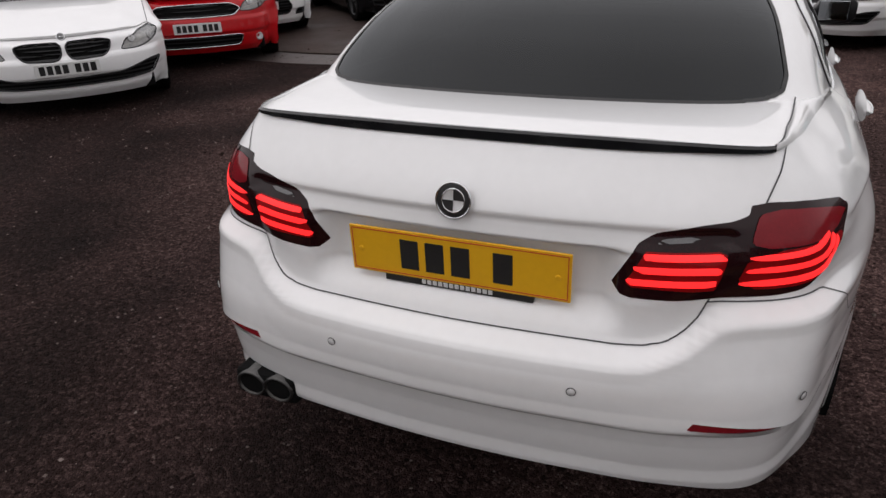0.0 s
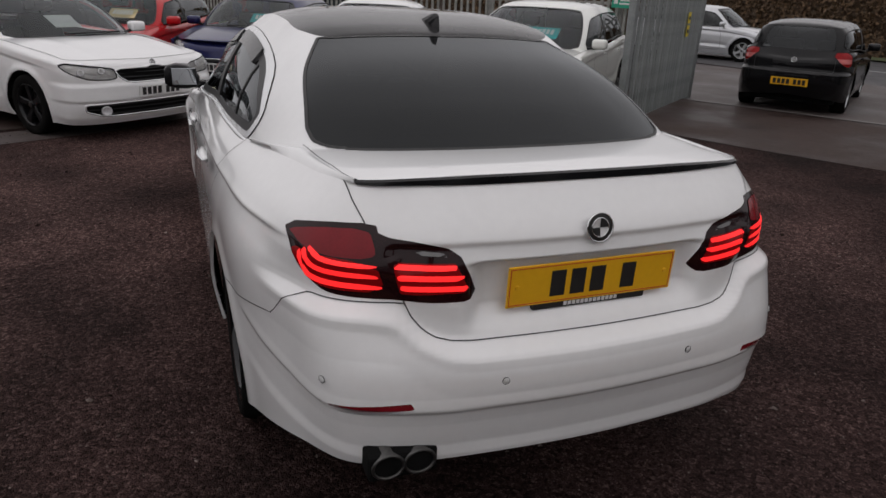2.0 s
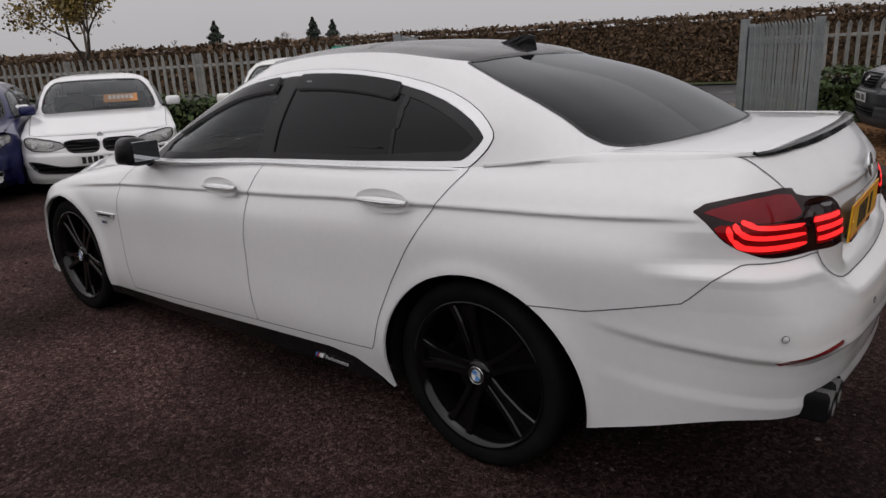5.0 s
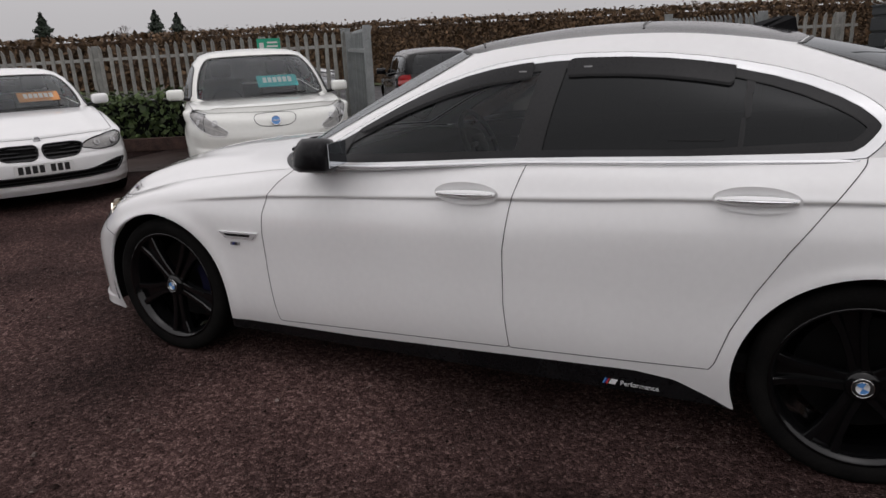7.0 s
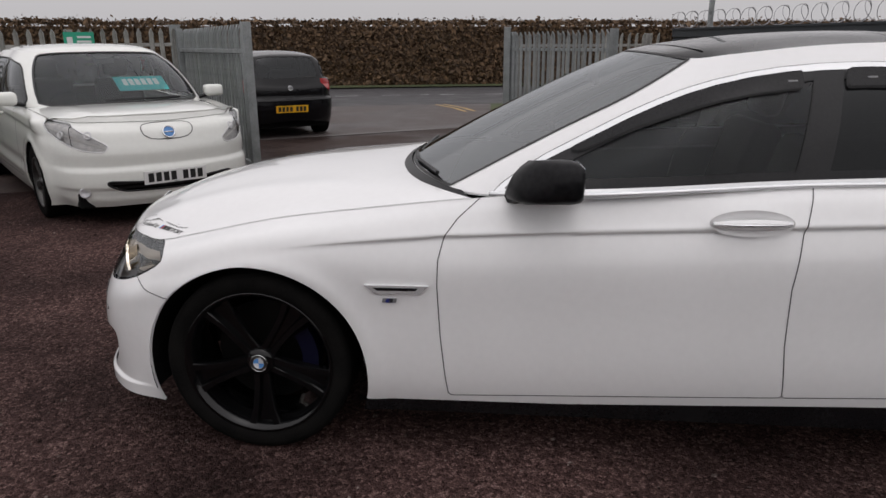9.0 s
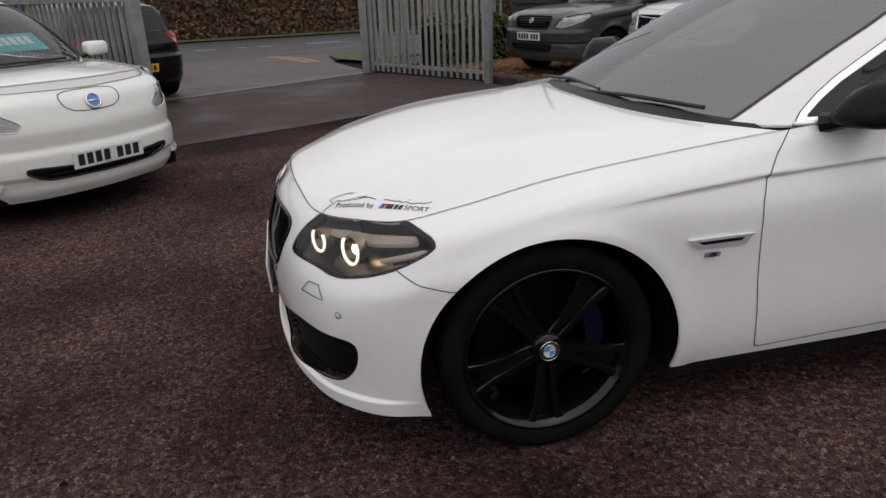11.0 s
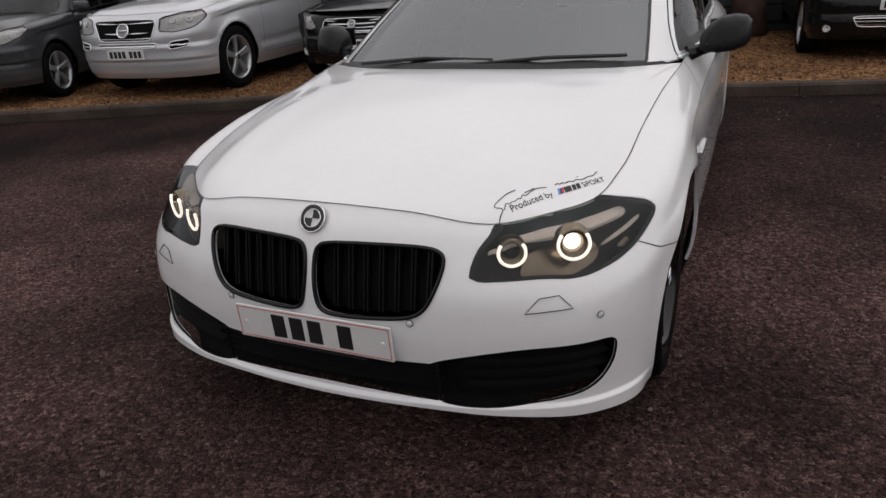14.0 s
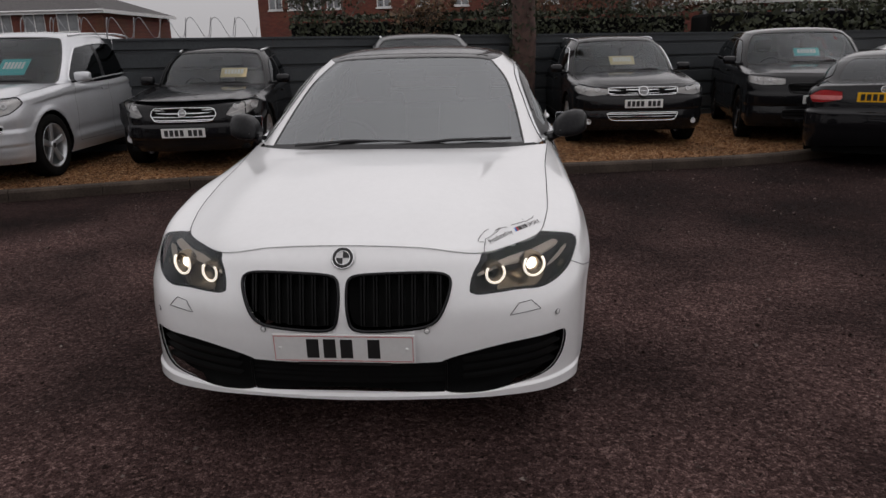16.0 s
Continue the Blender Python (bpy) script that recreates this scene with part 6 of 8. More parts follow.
# ---------------------------------------------------------------- the other cars
def tables(s):
    """Levels and cabin of a car from its main sizes. y = 0 at the nose, the tail at -length."""
    L, hw, H, zb = s["length"], s["hw"], s["height"], s.get("clear", .2)
    ya, yb = -s["front"], -s["front"] - s["base"]
    cf, cr = s.get("cf", .17), s.get("cr", .10)
    belt0, belt1 = s["belt"], s["belt"] + s.get("rise", .05)
    hood, tailz = s["hood"], s["tail"]
    ymid, yr = (ya + yb) / 2 - .15, -L
    sides = [ya + .35, ya, ya - .40, ya - .78, ymid, yb + .43, yb, max(yb - .42, yr + .34)]

    def row(wd, nf, nr, zf, zs, zm, ze, zr, tuck=1.0):
        pts = []
        for i, (fx, fs) in enumerate(zip((0, .32, .60, .80, .925), (0, .12, .42, 1.0, 1.95))):
            pts.append((fx * hw * wd, -nf - fs * cf, zf + (zs - zf) * (i / 5) ** 2))
        zz = np.interp(sides, [yr, yb, ymid, ya - .78, ya + .35], [ze, ze, zm, (zs + zm) / 2, zs])
        for y, z, k in zip(sides, zz, (.975, .995, 1, 1, 1, 1, .995, .975)):
            pts.append((hw * wd * k, y, z))
        for i, (rx, rs) in enumerate(zip((.90, .79, .54, .31, 0), (1.9, .9, .28, .07, 0))):
            pts.append((rx * hw * wd, yr + nr + rs * cr, ze + (zr - ze) * ((i + 1) / 5)))
        return pts

    char0, char1 = belt0 - .14, belt1 - .12
    lev = [
        row(.955, .07, .06, zb, zb - .01, zb, zb + .03, zb + .11),
        row(.99, .015, .01, zb + .10, zb + .09, zb + .10, zb + .13, zb + .22),
        row(1.0, 0, 0, .46 + zb * .3, .50 + zb * .3, .54 + zb * .3, .56 + zb * .3, .60 + zb * .3),
        row(.992, .02, .03, hood * .80, char0 - .02, char0, char1, char1 - .02),
        row(.978, .06, .06, hood * .93, belt0 - .055, belt0 - .04, belt1 - .035, tailz - .10),
        row(.93, .13, .09, hood, belt0 - .01, belt0, belt1, tailz),
    ]
    # the bonnet's edge rises from the nose to the scuttle
    yc = -s["cowl"]
    top = lev[5]
    for i in range(1, 9):
        x, y, z = top[i]
        t = np.clip((-y) / (s["cowl"] + .15), 0, 1)
        rise = .012 + (belt0 - hood - .012) * np.clip((t - .28) / .72, 0, 1) ** .85 if i > 3 else .004 * i - .006 * (i == 3)
        top[i] = (hw * (.835 + .095 * t) if i > 3 else x * .96, y, hood + rise)
    # no level of the nose rises above the one over it
    for i in range(9):
        for up_, low_, gap_ in ((5, 4, .035), (4, 3, .06)):
            x, y, z = lev[low_][i]
            lev[low_][i] = (x, y, min(z, lev[up_][i][2] - gap_))
    xb = .93 * hw
    hatch = s.get("hatch", True)
    ygb = yr + .10 if hatch else -s["deck"]
    zgb = tailz if hatch else belt1 + .06
    zr_, yw, yrt = H, -s["wtop"], -s["roofend"]
    xt = hw * s.get("tumble", .68)
    cab = []
    for a, bulge in ((0, 0), (.34, .045), (.70, .05), (1, 0)):
        def mix(b, t, a=a, bulge=bulge):
            p = np.array(b, float) * (1 - a) + np.array(t, float) * a
            p[0] *= 1 + bulge
            p[2] += bulge * .5
            return tuple(p)
        yb_side = yb + .43
        rearx = .86 if hatch else .80
        b = [(0, yc, belt0 + .02), (.36 * xb, yc - .03, belt0 + .018), (.68 * xb, yc - .12, belt0 + .01), (.90 * xb, yc - .27, belt0), (xb, yc - .48, belt0), (xb, ymid, (belt0 + belt1) / 2),
             (xb * .995, yb_side, belt1), (xb * .97, min(yb, ygb + .45), belt1 + .01), (xb * rearx, ygb + .16, zgb), (xb * .62, ygb + .05, zgb), (xb * .32, ygb + .01, zgb), (0, ygb, zgb)]
        t_ = [(0, yw, zr_ - .045), (.45 * xt, yw - .015, zr_ - .048), (.80 * xt, yw - .06, zr_ - .058), (.93 * xt, yw - .13, zr_ - .07), (.985 * xt, yw - .25, zr_ - .055), (xt, (yw + yrt) / 2, zr_ - .035),
              (.985 * xt, yrt + .40, zr_ - .045), (.96 * xt, yrt + .18, zr_ - .06), (.90 * xt, yrt + .07, zr_ - .066), (.65 * xt, yrt + .02, zr_ - .055), (.33 * xt, yrt, zr_ - .05), (0, yrt, zr_ - .048)]
        cab.append([mix(p, q) for p, q in zip(b, t_)])
    return lev, cab, ya, yb


def press(sh, s, ya, yb):
    """Creases and edges in a car's sides and bumpers, lips round its wheel openings."""
    P = sh.P
    x, y, z = P.T.copy()
    out = sh.N * np.array([1, 1, 0.0])
    out /= np.linalg.norm(out, axis=1, keepdims=True) + 1e-9
    L, zb, r = s["length"], s.get("clear", .2), s["wheel"]
    b0, b1 = s["belt"], s["belt"] + s.get("rise", .05)
    zc = np.interp(y, [-L, yb, ya - .4, -.4], [b1 - .10, b1 - .10, b0 - .12, s["hood"] - .09])
    mid = step((-.42 - y) / .35) * step((y + L - .12) / .3) * (x > .4)
    d = -mid * .012 * np.exp(-((zc - z) / .075) ** 2) * step((zc - z) / .03 + .5) + mid * .004 * np.exp(-((z - zc) / .02) ** 2) * (z > zc)
    low = zb + .20 + .05 * (ya - .3 - y) / (ya - yb)
    between = step((ya - r - .08 - y) / .12) * step((y - yb - r - .08) / .12)
    d += between * (-.014 * np.exp(-((z - low - .05) / .05) ** 2) + .006 * np.exp(-((z - low + .03) / .025) ** 2))
    for yc in (ya, yb):
        rad = np.hypot(y - yc, z - r)
        d += np.where(x > .5, .013 * np.exp(-((rad - r - .058) / .03) ** 2), 0)
    nose = step((y + .55) / .3)
    zp = s.get("plate_z", .45)
    d += nose * (np.interp(z - zp, [-.20, -.11, -.085, -.07, .0, .06, .075, .10, .2], [0, -.006, -.010, .006, .006, .007, .003, -.010, 0]) + np.interp(z - zb, [0, .05, .075, .1], [.006, .012, .008, 0]))
    tail = step((-L + .45 - y) / .25)
    ledge = s.get("ledge", .62 + zb * .25)
    d += tail * np.interp(z - ledge, [-.32, -.20, -.17, -.04, -.004, .012, .05, .16], [0, -.006, .004, .010, .014, -.016, -.018, 0])
    P += out * d[:, None]
    N = np.zeros_like(P)
    fn = np.cross(P[sh.T[:, 1]] - P[sh.T[:, 0]], P[sh.T[:, 2]] - P[sh.T[:, 0]])
    for k in range(3):
        np.add.at(N, sh.T[:, k], fn)
    N[np.abs(P[:, 0]) < 1e-9, 0] = 0
    sh.N = N / (np.linalg.norm(N, axis=1, keepdims=True) + 1e-12)
    return sh


def make_car(name, label, pos, heading, paint, s, group="", at_rear=False):
    """A parked car. pos is the middle of its nose (or tail) on the ground; heading is the way it faces."""
    h = Vector(heading).normalized()
    ang = math.degrees(math.atan2(h.y, h.x)) - 90
    off = pose(0, s["length"], 0) if at_rear else Matrix()
    car = thing(name, pose(pos[0], pos[1], s.get("z", 0.0), 0, 0, ang) @ off, label, "car", group)
    lev, cab, ya, yb = tables(s)
    st = s.get("step", .06)
    sh, gh = press(shell(lev, st * .8, 56), s, ya, yb), shell(cab, st * 1.2, 16)
    r = s["wheel"]
    for y in (ya, yb):
        _, sh, _ = clip(sh, lambda P, U: np.where(P[:, 0] > .5, (r + .045) - np.hypot(P[:, 1] - y, P[:, 2] - r), -1))
        for m in (1, -1):
            bm = bmesh.new()
            add_lathe(bm, [(r + .045, m * s["hw"] * .89), (r + .045, m * .5), (.1, m * .48)], 20, 0.05, math.pi - .05)
            for v in bm.verts:
                v.co.y, v.co.z = v.co.y + y, v.co.z + r
            part("wheel_arch_liner", bm, DARK, car)
    hood_z = s["hood"]
    hl = s.get("lamp", [(1.75, .80), (2.0, .92), (2.8, .985), (3.8, 1.02), (4.6, 1.03), (4.75, .98), (4.2, .90), (3.2, .83), (2.4, .79)])
    lamp_area = in_uz(soften([(u, z * hood_z) for u, z in hl]))
    head, sh, _ = clip(sh, lambda P, U: np.minimum(lamp_area(P, U), (4.82 - U[:, 1]) * .2))
    tl = s.get("tail_lamp", [(12.9, .80), (13.4, .92), (14.2, .95), (14.9, .93), (14.8, .80), (14.2, .74), (13.3, .74)])
    tail, sh, _ = clip(sh, in_uz(soften([(u, z * s["tail"]) for u, z in tl])))
    grilles = []
    for poly, round_ in s.get("grilles", []):
        g, sh, _ = clip(sh, in_xz_mid(soften(poly) if round_ else poly))
        grilles.append(g)
    joints = []
    if s.get("port"):
        _, _, j = clip(sh, in_xz_mid(chaikin(s["port"], 2)))
        joints += j
    clad = None
    if s.get("cladding"):
        clad, sh, _ = clip(sh, lambda P, U: s["cladding"] - P[:, 2])
    ymid = (ya + yb) / 2 - .12
    fd0, rd1 = ya - .62, yb + (.36 if s.get("hatch", True) else .30)
    zlo, zhi = s.get("clear", .2) + .12, s["belt"] + .3
    parts_ = []
    gate = None
    if at_rear and s.get("hatch", True):
        zt_ = s.get("ledge", .62 + s.get("clear", .2) * .25) + .015
        gate, sh, j = clip(sh, lambda P, U: np.where(P[:, 1] < -s["length"] + .4, np.minimum(P[:, 2] - zt_, s["hw"] * .70 - P[:, 0]), -1))
        joints += j
    if s.get("doors", 4) == 4:
        cuts = [[(fd0 - .06, zhi), (fd0 - .06, s["belt"] - .05), (fd0, s["belt"] - .2), (fd0 + .02, zlo), (ymid, zlo), (ymid - .03, zhi)], [(ymid - .03, zhi), (ymid, zlo), (rd1, zlo), (rd1 - .12, .68), (rd1 - .26, zhi)]]
    else:
        cuts = [[(fd0 - .06, zhi), (fd0, s["belt"] - .2), (fd0 + .02, zlo), (ymid - .35, zlo), (ymid - .42, zhi)]]
    for c in cuts:
        d, sh, j = clip(sh, lambda P, U: np.where(P[:, 0] > .4, poly_field(c)(P[:, 1], P[:, 2]), -1))
        joints += j
        parts_.append(d)
    gapm = s.get("gap", GAP)
    panel("body", sh.both(), paint, car)
    if gate is not None:
        panel("tailgate", gate.both(), paint, car)
    for d in parts_:
        for m in (0, 1):
            dd = panel("door", d.mirrored() if m else d, paint, car, "", .01)
            if dd is None:
                continue
            yy = d.P[:, 1].min() + .14
            zz = s["belt"] - .10
            add = box_bm(-.014, .014, -.085, .085, -.012, .012, .005)
            hd = part("door_handle", add, s.get("handle", paint), dd)
            hd.matrix_basis = pose((-1 if m else 1) * (s["hw"] * .982 + .012), yy, zz)
    grooves("panel_gap", joints, gapm, car, .007, .002)
    if clad is not None:
        panel("cladding", clad.both(), TRIM, car, "grey plastic lower cladding")
    for g in grilles:
        if not len(g.P):
            continue
        apart = g.P[:, 0].min() > .005
        for g_ in ((g, g.mirrored()) if apart else (g.both(),)):
            gr = panel("grille", g_.moved(-.025), DARK, car, "", 0)
            z0, z1 = g.P[:, 2].min(), g.P[:, 2].max()
            n = max(1, int((z1 - z0) / s.get("bar_pitch", .036)))
            for i in range(n):
                z = z0 + (i + .5) * (z1 - z0) / n
                b, _, _ = clip(g_, lambda P, U: .0062 - np.abs(P[:, 2] - z))
                panel("grille_bar", b.moved(-.008), s.get("grille_bar", SATIN_BLACK), gr, "", .014)
            rim_tube("grille_frame", g_, s.get("grille_frame", SATIN_BLACK), gr, .0075, "", .002)
    # bonnet
    top = lev[5]
    ks = np.linspace(4, 0, 14)
    fr = loop_curve(top, ks)
    fl = np.array([-1, 1, 1])
    fr = np.vstack([fr, (fr * fl)[-2::-1]])
    kend = float(np.interp(s["cowl"] + .30, [-p[1] for p in top[4:10]], range(4, 10)))
    sd = loop_curve(top, np.linspace(4, kend, 16))
    bk = loop_curve(cab[0], np.linspace(3.15, 0, 14))
    bk[0] = sd[-1]
    bk = np.vstack([bk, (bk * fl)[-2::-1]])
    bulge = s.get("crown", .05)
    bon = coons(fr, bk, sd, sd * fl, lambda a, t: bulge * .55 * (1 - np.abs(2 * a - 1) ** 2.5) * np.sin(np.pi * t) ** 1.25 + .012 * np.exp(-((np.abs(2 * a - 1) - .62) / .09) ** 2) * np.sin(np.pi * t) ** .7)
    bonnet = panel("bonnet", bon, paint, car, "", .008)
    grooves("bonnet_gap", [(a, b, np.array([0, .3, .95])) for a, b in zip(fr[:-1], fr[1:])] + [(a * f_, b * f_, np.array([0, .1, .99])) for f_ in (1, fl) for a, b in zip(sd[:-1], sd[1:])], gapm, car, .006, .003, both=False)
    # cabin
    roofline = 2.75
    dl = s.get("dlo", [(3.35, .06), (4.2, .06), (8.1, .10), (8.12, 1.5), (7.6, 2.25), (5.2, 2.35), (4.1, 2.2), (3.5, 1.4)])
    dlo, fr_, _ = clip(gh, in_uv(chaikin(dl, 1)))
    ws, fr_, _ = clip(fr_, lambda P, U: np.minimum(2.82 - U[:, 0], np.minimum(U[:, 1] - .02, 2.9 - U[:, 1])))
    bl, fr_, _ = clip(fr_, lambda P, U: np.minimum(U[:, 0] - 8.75, np.minimum(U[:, 1] - .12, 2.7 - U[:, 1])))
    panel("cabin_frame", fr_.both(), paint, car)
    panel("windscreen", ws.both().moved(-.004), GLASS_CLEAR, car, "", .004).visible_shadow = False
    panel("rear_window", bl.both().moved(-.004), s.get("rear_glass", GLASS_MID), car, "", .004)
    grooves("windscreen_seal", clip(gh, lambda P, U: np.minimum(2.82 - U[:, 0], np.minimum(U[:, 1] - .02, 2.9 - U[:, 1])))[2], INK, car, .022, .002)
    bp_, gl, _ = clip(dlo, lambda P, U: .05 - np.abs(P[:, 1] - ymid + .03))
    cp_, gl, _ = clip(gl, lambda P, U: .028 - np.abs(P[:, 1] - (yb + .22)))
    for m in (0, 1):
        k = (lambda q: q.mirrored()) if m else (lambda q: q)
        fg, rg, _ = clip(gl, lambda P, U: P[:, 1] - ymid)
        panel("side_window", k(fg).moved(-.003), GLASS_MID, car, "", .004)
        panel("side_window", k(rg).moved(-.003), s.get("rear_glass", GLASS_MID), car, "", .004)
        panel("door_pillar", k(bp_), SATIN_BLACK, car, "", .004)
        panel("door_pillar", k(cp_), SATIN_BLACK, car, "", .004)
        rim_tube("window_trim", k(dlo), s.get("trim", SATIN_BLACK), car, .008, "", .001)
    t3 = cab[3]
    a0 = loop_curve(t3, np.linspace(3, 0, 12))
    a0 = np.vstack([a0, (a0 * fl)[-2::-1]])
    a1 = loop_curve(t3, np.linspace(8, 11, 12))
    a1 = np.vstack([a1, (a1 * fl)[-2::-1]])
    ds = loop_curve(t3, np.linspace(3, 8, 22))
    panel("roof", coons(a0, a1, ds, ds * fl, lambda a, t: .045 * (1 - np.abs(2 * a - 1) ** 2.4) * np.sin(np.pi * t) ** .55), s.get("roof_paint", paint), car)
    if not s.get("hatch", True):
        kb = loop_curve(cab[0], np.linspace(8, 11, 12))
        kb = np.vstack([kb, (kb * fl)[-2::-1]])
        kr = loop_curve(top, np.linspace(13.4, 17, 12))
        kr = np.vstack([kr, (kr * fl)[-2::-1]])
        k0 = float(np.interp(-kb[0][1], [-p[1] for p in top[9:14]], range(9, 14)))
        ks_ = loop_curve(top, np.linspace(k0, 13.4, 10))
        ks_ = ks_ + (kb[0] - ks_[0]) * np.linspace(1, 0, 10)[:, None]
        panel("boot_lid", coons(kb, kr, ks_, ks_ * fl, lambda a, t: .012 * (1 - (2 * a - 1) ** 2) * np.sin(np.pi * t)), paint, car)
        q0 = loop_curve(top, np.linspace(10.2, k0, 10))
        c0 = loop_curve(cab[0], np.linspace(6.2, 8, 10))
        fs = grid_sheet(np.stack([c0 * (1 - a) + q0 * a for a in np.linspace(0, 1, 4)]), np.linspace(0, 1, 10), np.linspace(0, 1, 4))
        if fs.N[:, 2].mean() < 0:
            fs.N, fs.T = -fs.N, fs.T[:, ::-1]
        panel("quarter_shoulder", fs.both(), paint, car)
    # lamps
    for m in (0, 1):
        k = (lambda q: q.mirrored()) if m else (lambda q: q)
        lamp = panel("headlamp", k(head), GLASS_LAMP, car, "", .004)
        panel("lamp_housing", k(head).moved(-.016), s.get("lamp_in", LAMP_BRIGHT), lamp, "", 0)
        rim_tube("lamp_seal", k(head), s.get("lamp_rim", SATIN_BLACK), lamp, .006, "", -.002)
        c = head.P.mean(0)
        for du in (-.10, .06):
            i = np.argmin(np.abs(head.P[:, 0] - (c[0] + du)) + .6 * np.abs(head.P[:, 2] - c[2]))
            bm = bmesh.new()
            add_lathe(bm, [(.0005, .012), (.018, .012), (.030, .022), (.036, 0.0)], 18, axis="z")
            o = part("lamp_bezel", bm, LAMP_BRIGHT, lamp, "", True)
            p, n = head.P[i] - head.N[i] * .014, head.N[i]
            o.matrix_basis = Matrix.Translation((-p[0] if m else p[0], p[1], p[2])) @ Vector((-n[0] if m else n[0], n[1], n[2])).to_track_quat("Z", "Y").to_matrix().to_4x4()
        split = float(np.interp(.45, [0, 1], [head.U[:, 0].min(), head.U[:, 0].max()]))
        web, _, _ = clip(head, lambda P, U: .05 - np.abs(U[:, 0] - split))
        panel("lamp_web", k(web).moved(-.010), SATIN_BLACK, lamp, "", .01)
        z0_, z1_ = head.P[:, 2].min(), head.P[:, 2].max()
        strip_, _, _ = clip(head, lambda P, U: np.minimum(.008 - np.abs(P[:, 2] - np.interp(U[:, 0], [head.U[:, 0].min(), head.U[:, 0].max()], [z0_ + .03, z1_ - .03])), 1))
        panel("daylight_strip", k(strip_).moved(-.009), WHITE_INK, lamp, "", .008)
        tlamp = panel("tail_lamp", k(tail), s.get("tail_mat", RED_CAR_LENS), car, "", .006)
        zt0, zt1 = tail.P[:, 2].min(), tail.P[:, 2].max()
        band_, _, _ = clip(tail, lambda P, U: .16 * (zt1 - zt0) - np.abs(P[:, 2] - zt0 - .40 * (zt1 - zt0)))
        panel("reverse_lens", k(band_).moved(.003), LENS_PALE, tlamp, "", .002)
        rim_tube("lamp_seal", k(tail), LENS_DARK, tlamp, .006, "", -.001)
        # mirror
        sg = -1 if m else 1
        ym = -s["cowl"] - .42
        bm = bmesh.new()
        add_box(bm, s["hw"] * .93 + .03, s["hw"] * .93 + .22, ym - .06, ym + .07, s["belt"] + .015, s["belt"] + .135, .035)
        for v in bm.verts:
            v.co.x *= sg
        bmesh.ops.recalc_face_normals(bm, faces=bm.faces[:])
        mr = part("door_mirror", bm, s.get("mirror", paint), car, "", True)
        bm = bmesh.new()
        add_tube(bm, [(sg * s["hw"] * .86, ym, s["belt"] + .005), (sg * (s["hw"] * .93 + .08), ym, s["belt"] + .035)], .02, 6)
        part("mirror_arm", bm, SATIN_BLACK, mr)
        for u, z, rad in s.get("fogs", []):
            p = loop_curve(lev[1], [u])[0]
            bm = bmesh.new()
            add_lathe(bm, [(.0005, .0), (rad * .7, .004), (rad, .018), (rad * 1.15, 0)], 16, axis="z")
            o = part("fog_lamp", bm, LAMP_BRIGHT, car, "", True)
            d = Vector((sg * .35, .93, 0)).normalized()
            o.matrix_basis = Matrix.Translation((sg * p[0], p[1] + .012, z)) @ d.to_track_quat("Z", "Y").to_matrix().to_4x4()
        if s.get("rails"):
            bm = bmesh.new()
            rl = loop_curve(t3, np.linspace(4.0, 8.0, 14))
            add_tube(bm, [(sg * (p[0] - .01), p[1], p[2] + .02 + .03 * math.sin(math.pi * min(1, max(0, i / 13)))) for i, p in enumerate(rl)], .014, 6)
            part("roof_rail", bm, SATIN, car, "", True)
    # cabin fittings
    hw = s["hw"]
    part("dashboard", box_bm(-hw * .74, hw * .74, -s["cowl"] - .62, -s["cowl"] - .22, .62, s["belt"] - .02, .05), CABIN, car, "", True)
    part("cabin_floor", box_bm(-hw * .8, hw * .8, yb - .1, -s["cowl"] - .3, .28, .36), CABIN, car)
    zt = s["belt"] - .50
    for x in (-.36, .36):
        seat(car, pose(x, ymid + .12, zt))
    part("rear_bench", box_bm(-hw * .70, hw * .70, yb + .05, yb + .2, zt + .1, s["belt"] + .06, .05), LEATHER, car, "", True)
    bm = bmesh.new()
    add_tube(bm, [(.18 * math.cos(a), 0, .18 * math.sin(a)) for a in np.linspace(0, math.tau, 20, endpoint=False)], .014, 6, closed=True)
    part("steering_wheel", bm, SATIN_BLACK, car, "", True).matrix_basis = pose(.36, -s["cowl"] - .78, s["belt"] - .06, -26)
    part("inside_mirror", box_bm(-.10, .10, -s["wtop"] + .02, -s["wtop"] + .05, s["height"] - .17, s["height"] - .11, .01), SATIN_BLACK, car)
    bm = bmesh.new()
    add_tube(bm, [(-.55 * hw, -s["cowl"] - .10, s["belt"] + .045), (-.1 * hw, -s["cowl"] - .01, s["belt"] + .05), (.25 * hw, -s["cowl"] - .0, s["belt"] + .045)], .009, 5)
    part("wiper", bm, SATIN_BLACK, car)
    part("underbody", box_bm(-hw * .8, hw * .8, -s["length"] + .2, -.22, s.get("clear", .2) - .01, .3, .02), DARK, car)
    # price card behind the windscreen, with plain bars for its figures
    if s.get("card"):
        cm, x0, w_, h_ = s["card"]
        t_ = .30
        p0 = np.array(cab[0][1]) * (1 - t_) + np.array(cab[3][1]) * t_
        slope = math.degrees(math.atan2(cab[3][0][2] - cab[0][0][2], -(cab[3][0][1] - cab[0][0][1])))
        o = part("price_card", box_bm(-w_ / 2, w_ / 2, -.002, .002, -h_ / 2, h_ / 2), cm, car, "price card in the windscreen")
        o.matrix_basis = pose(-x0, p0[1] - .045, p0[2] + .02, 90 - slope, 0, 0)
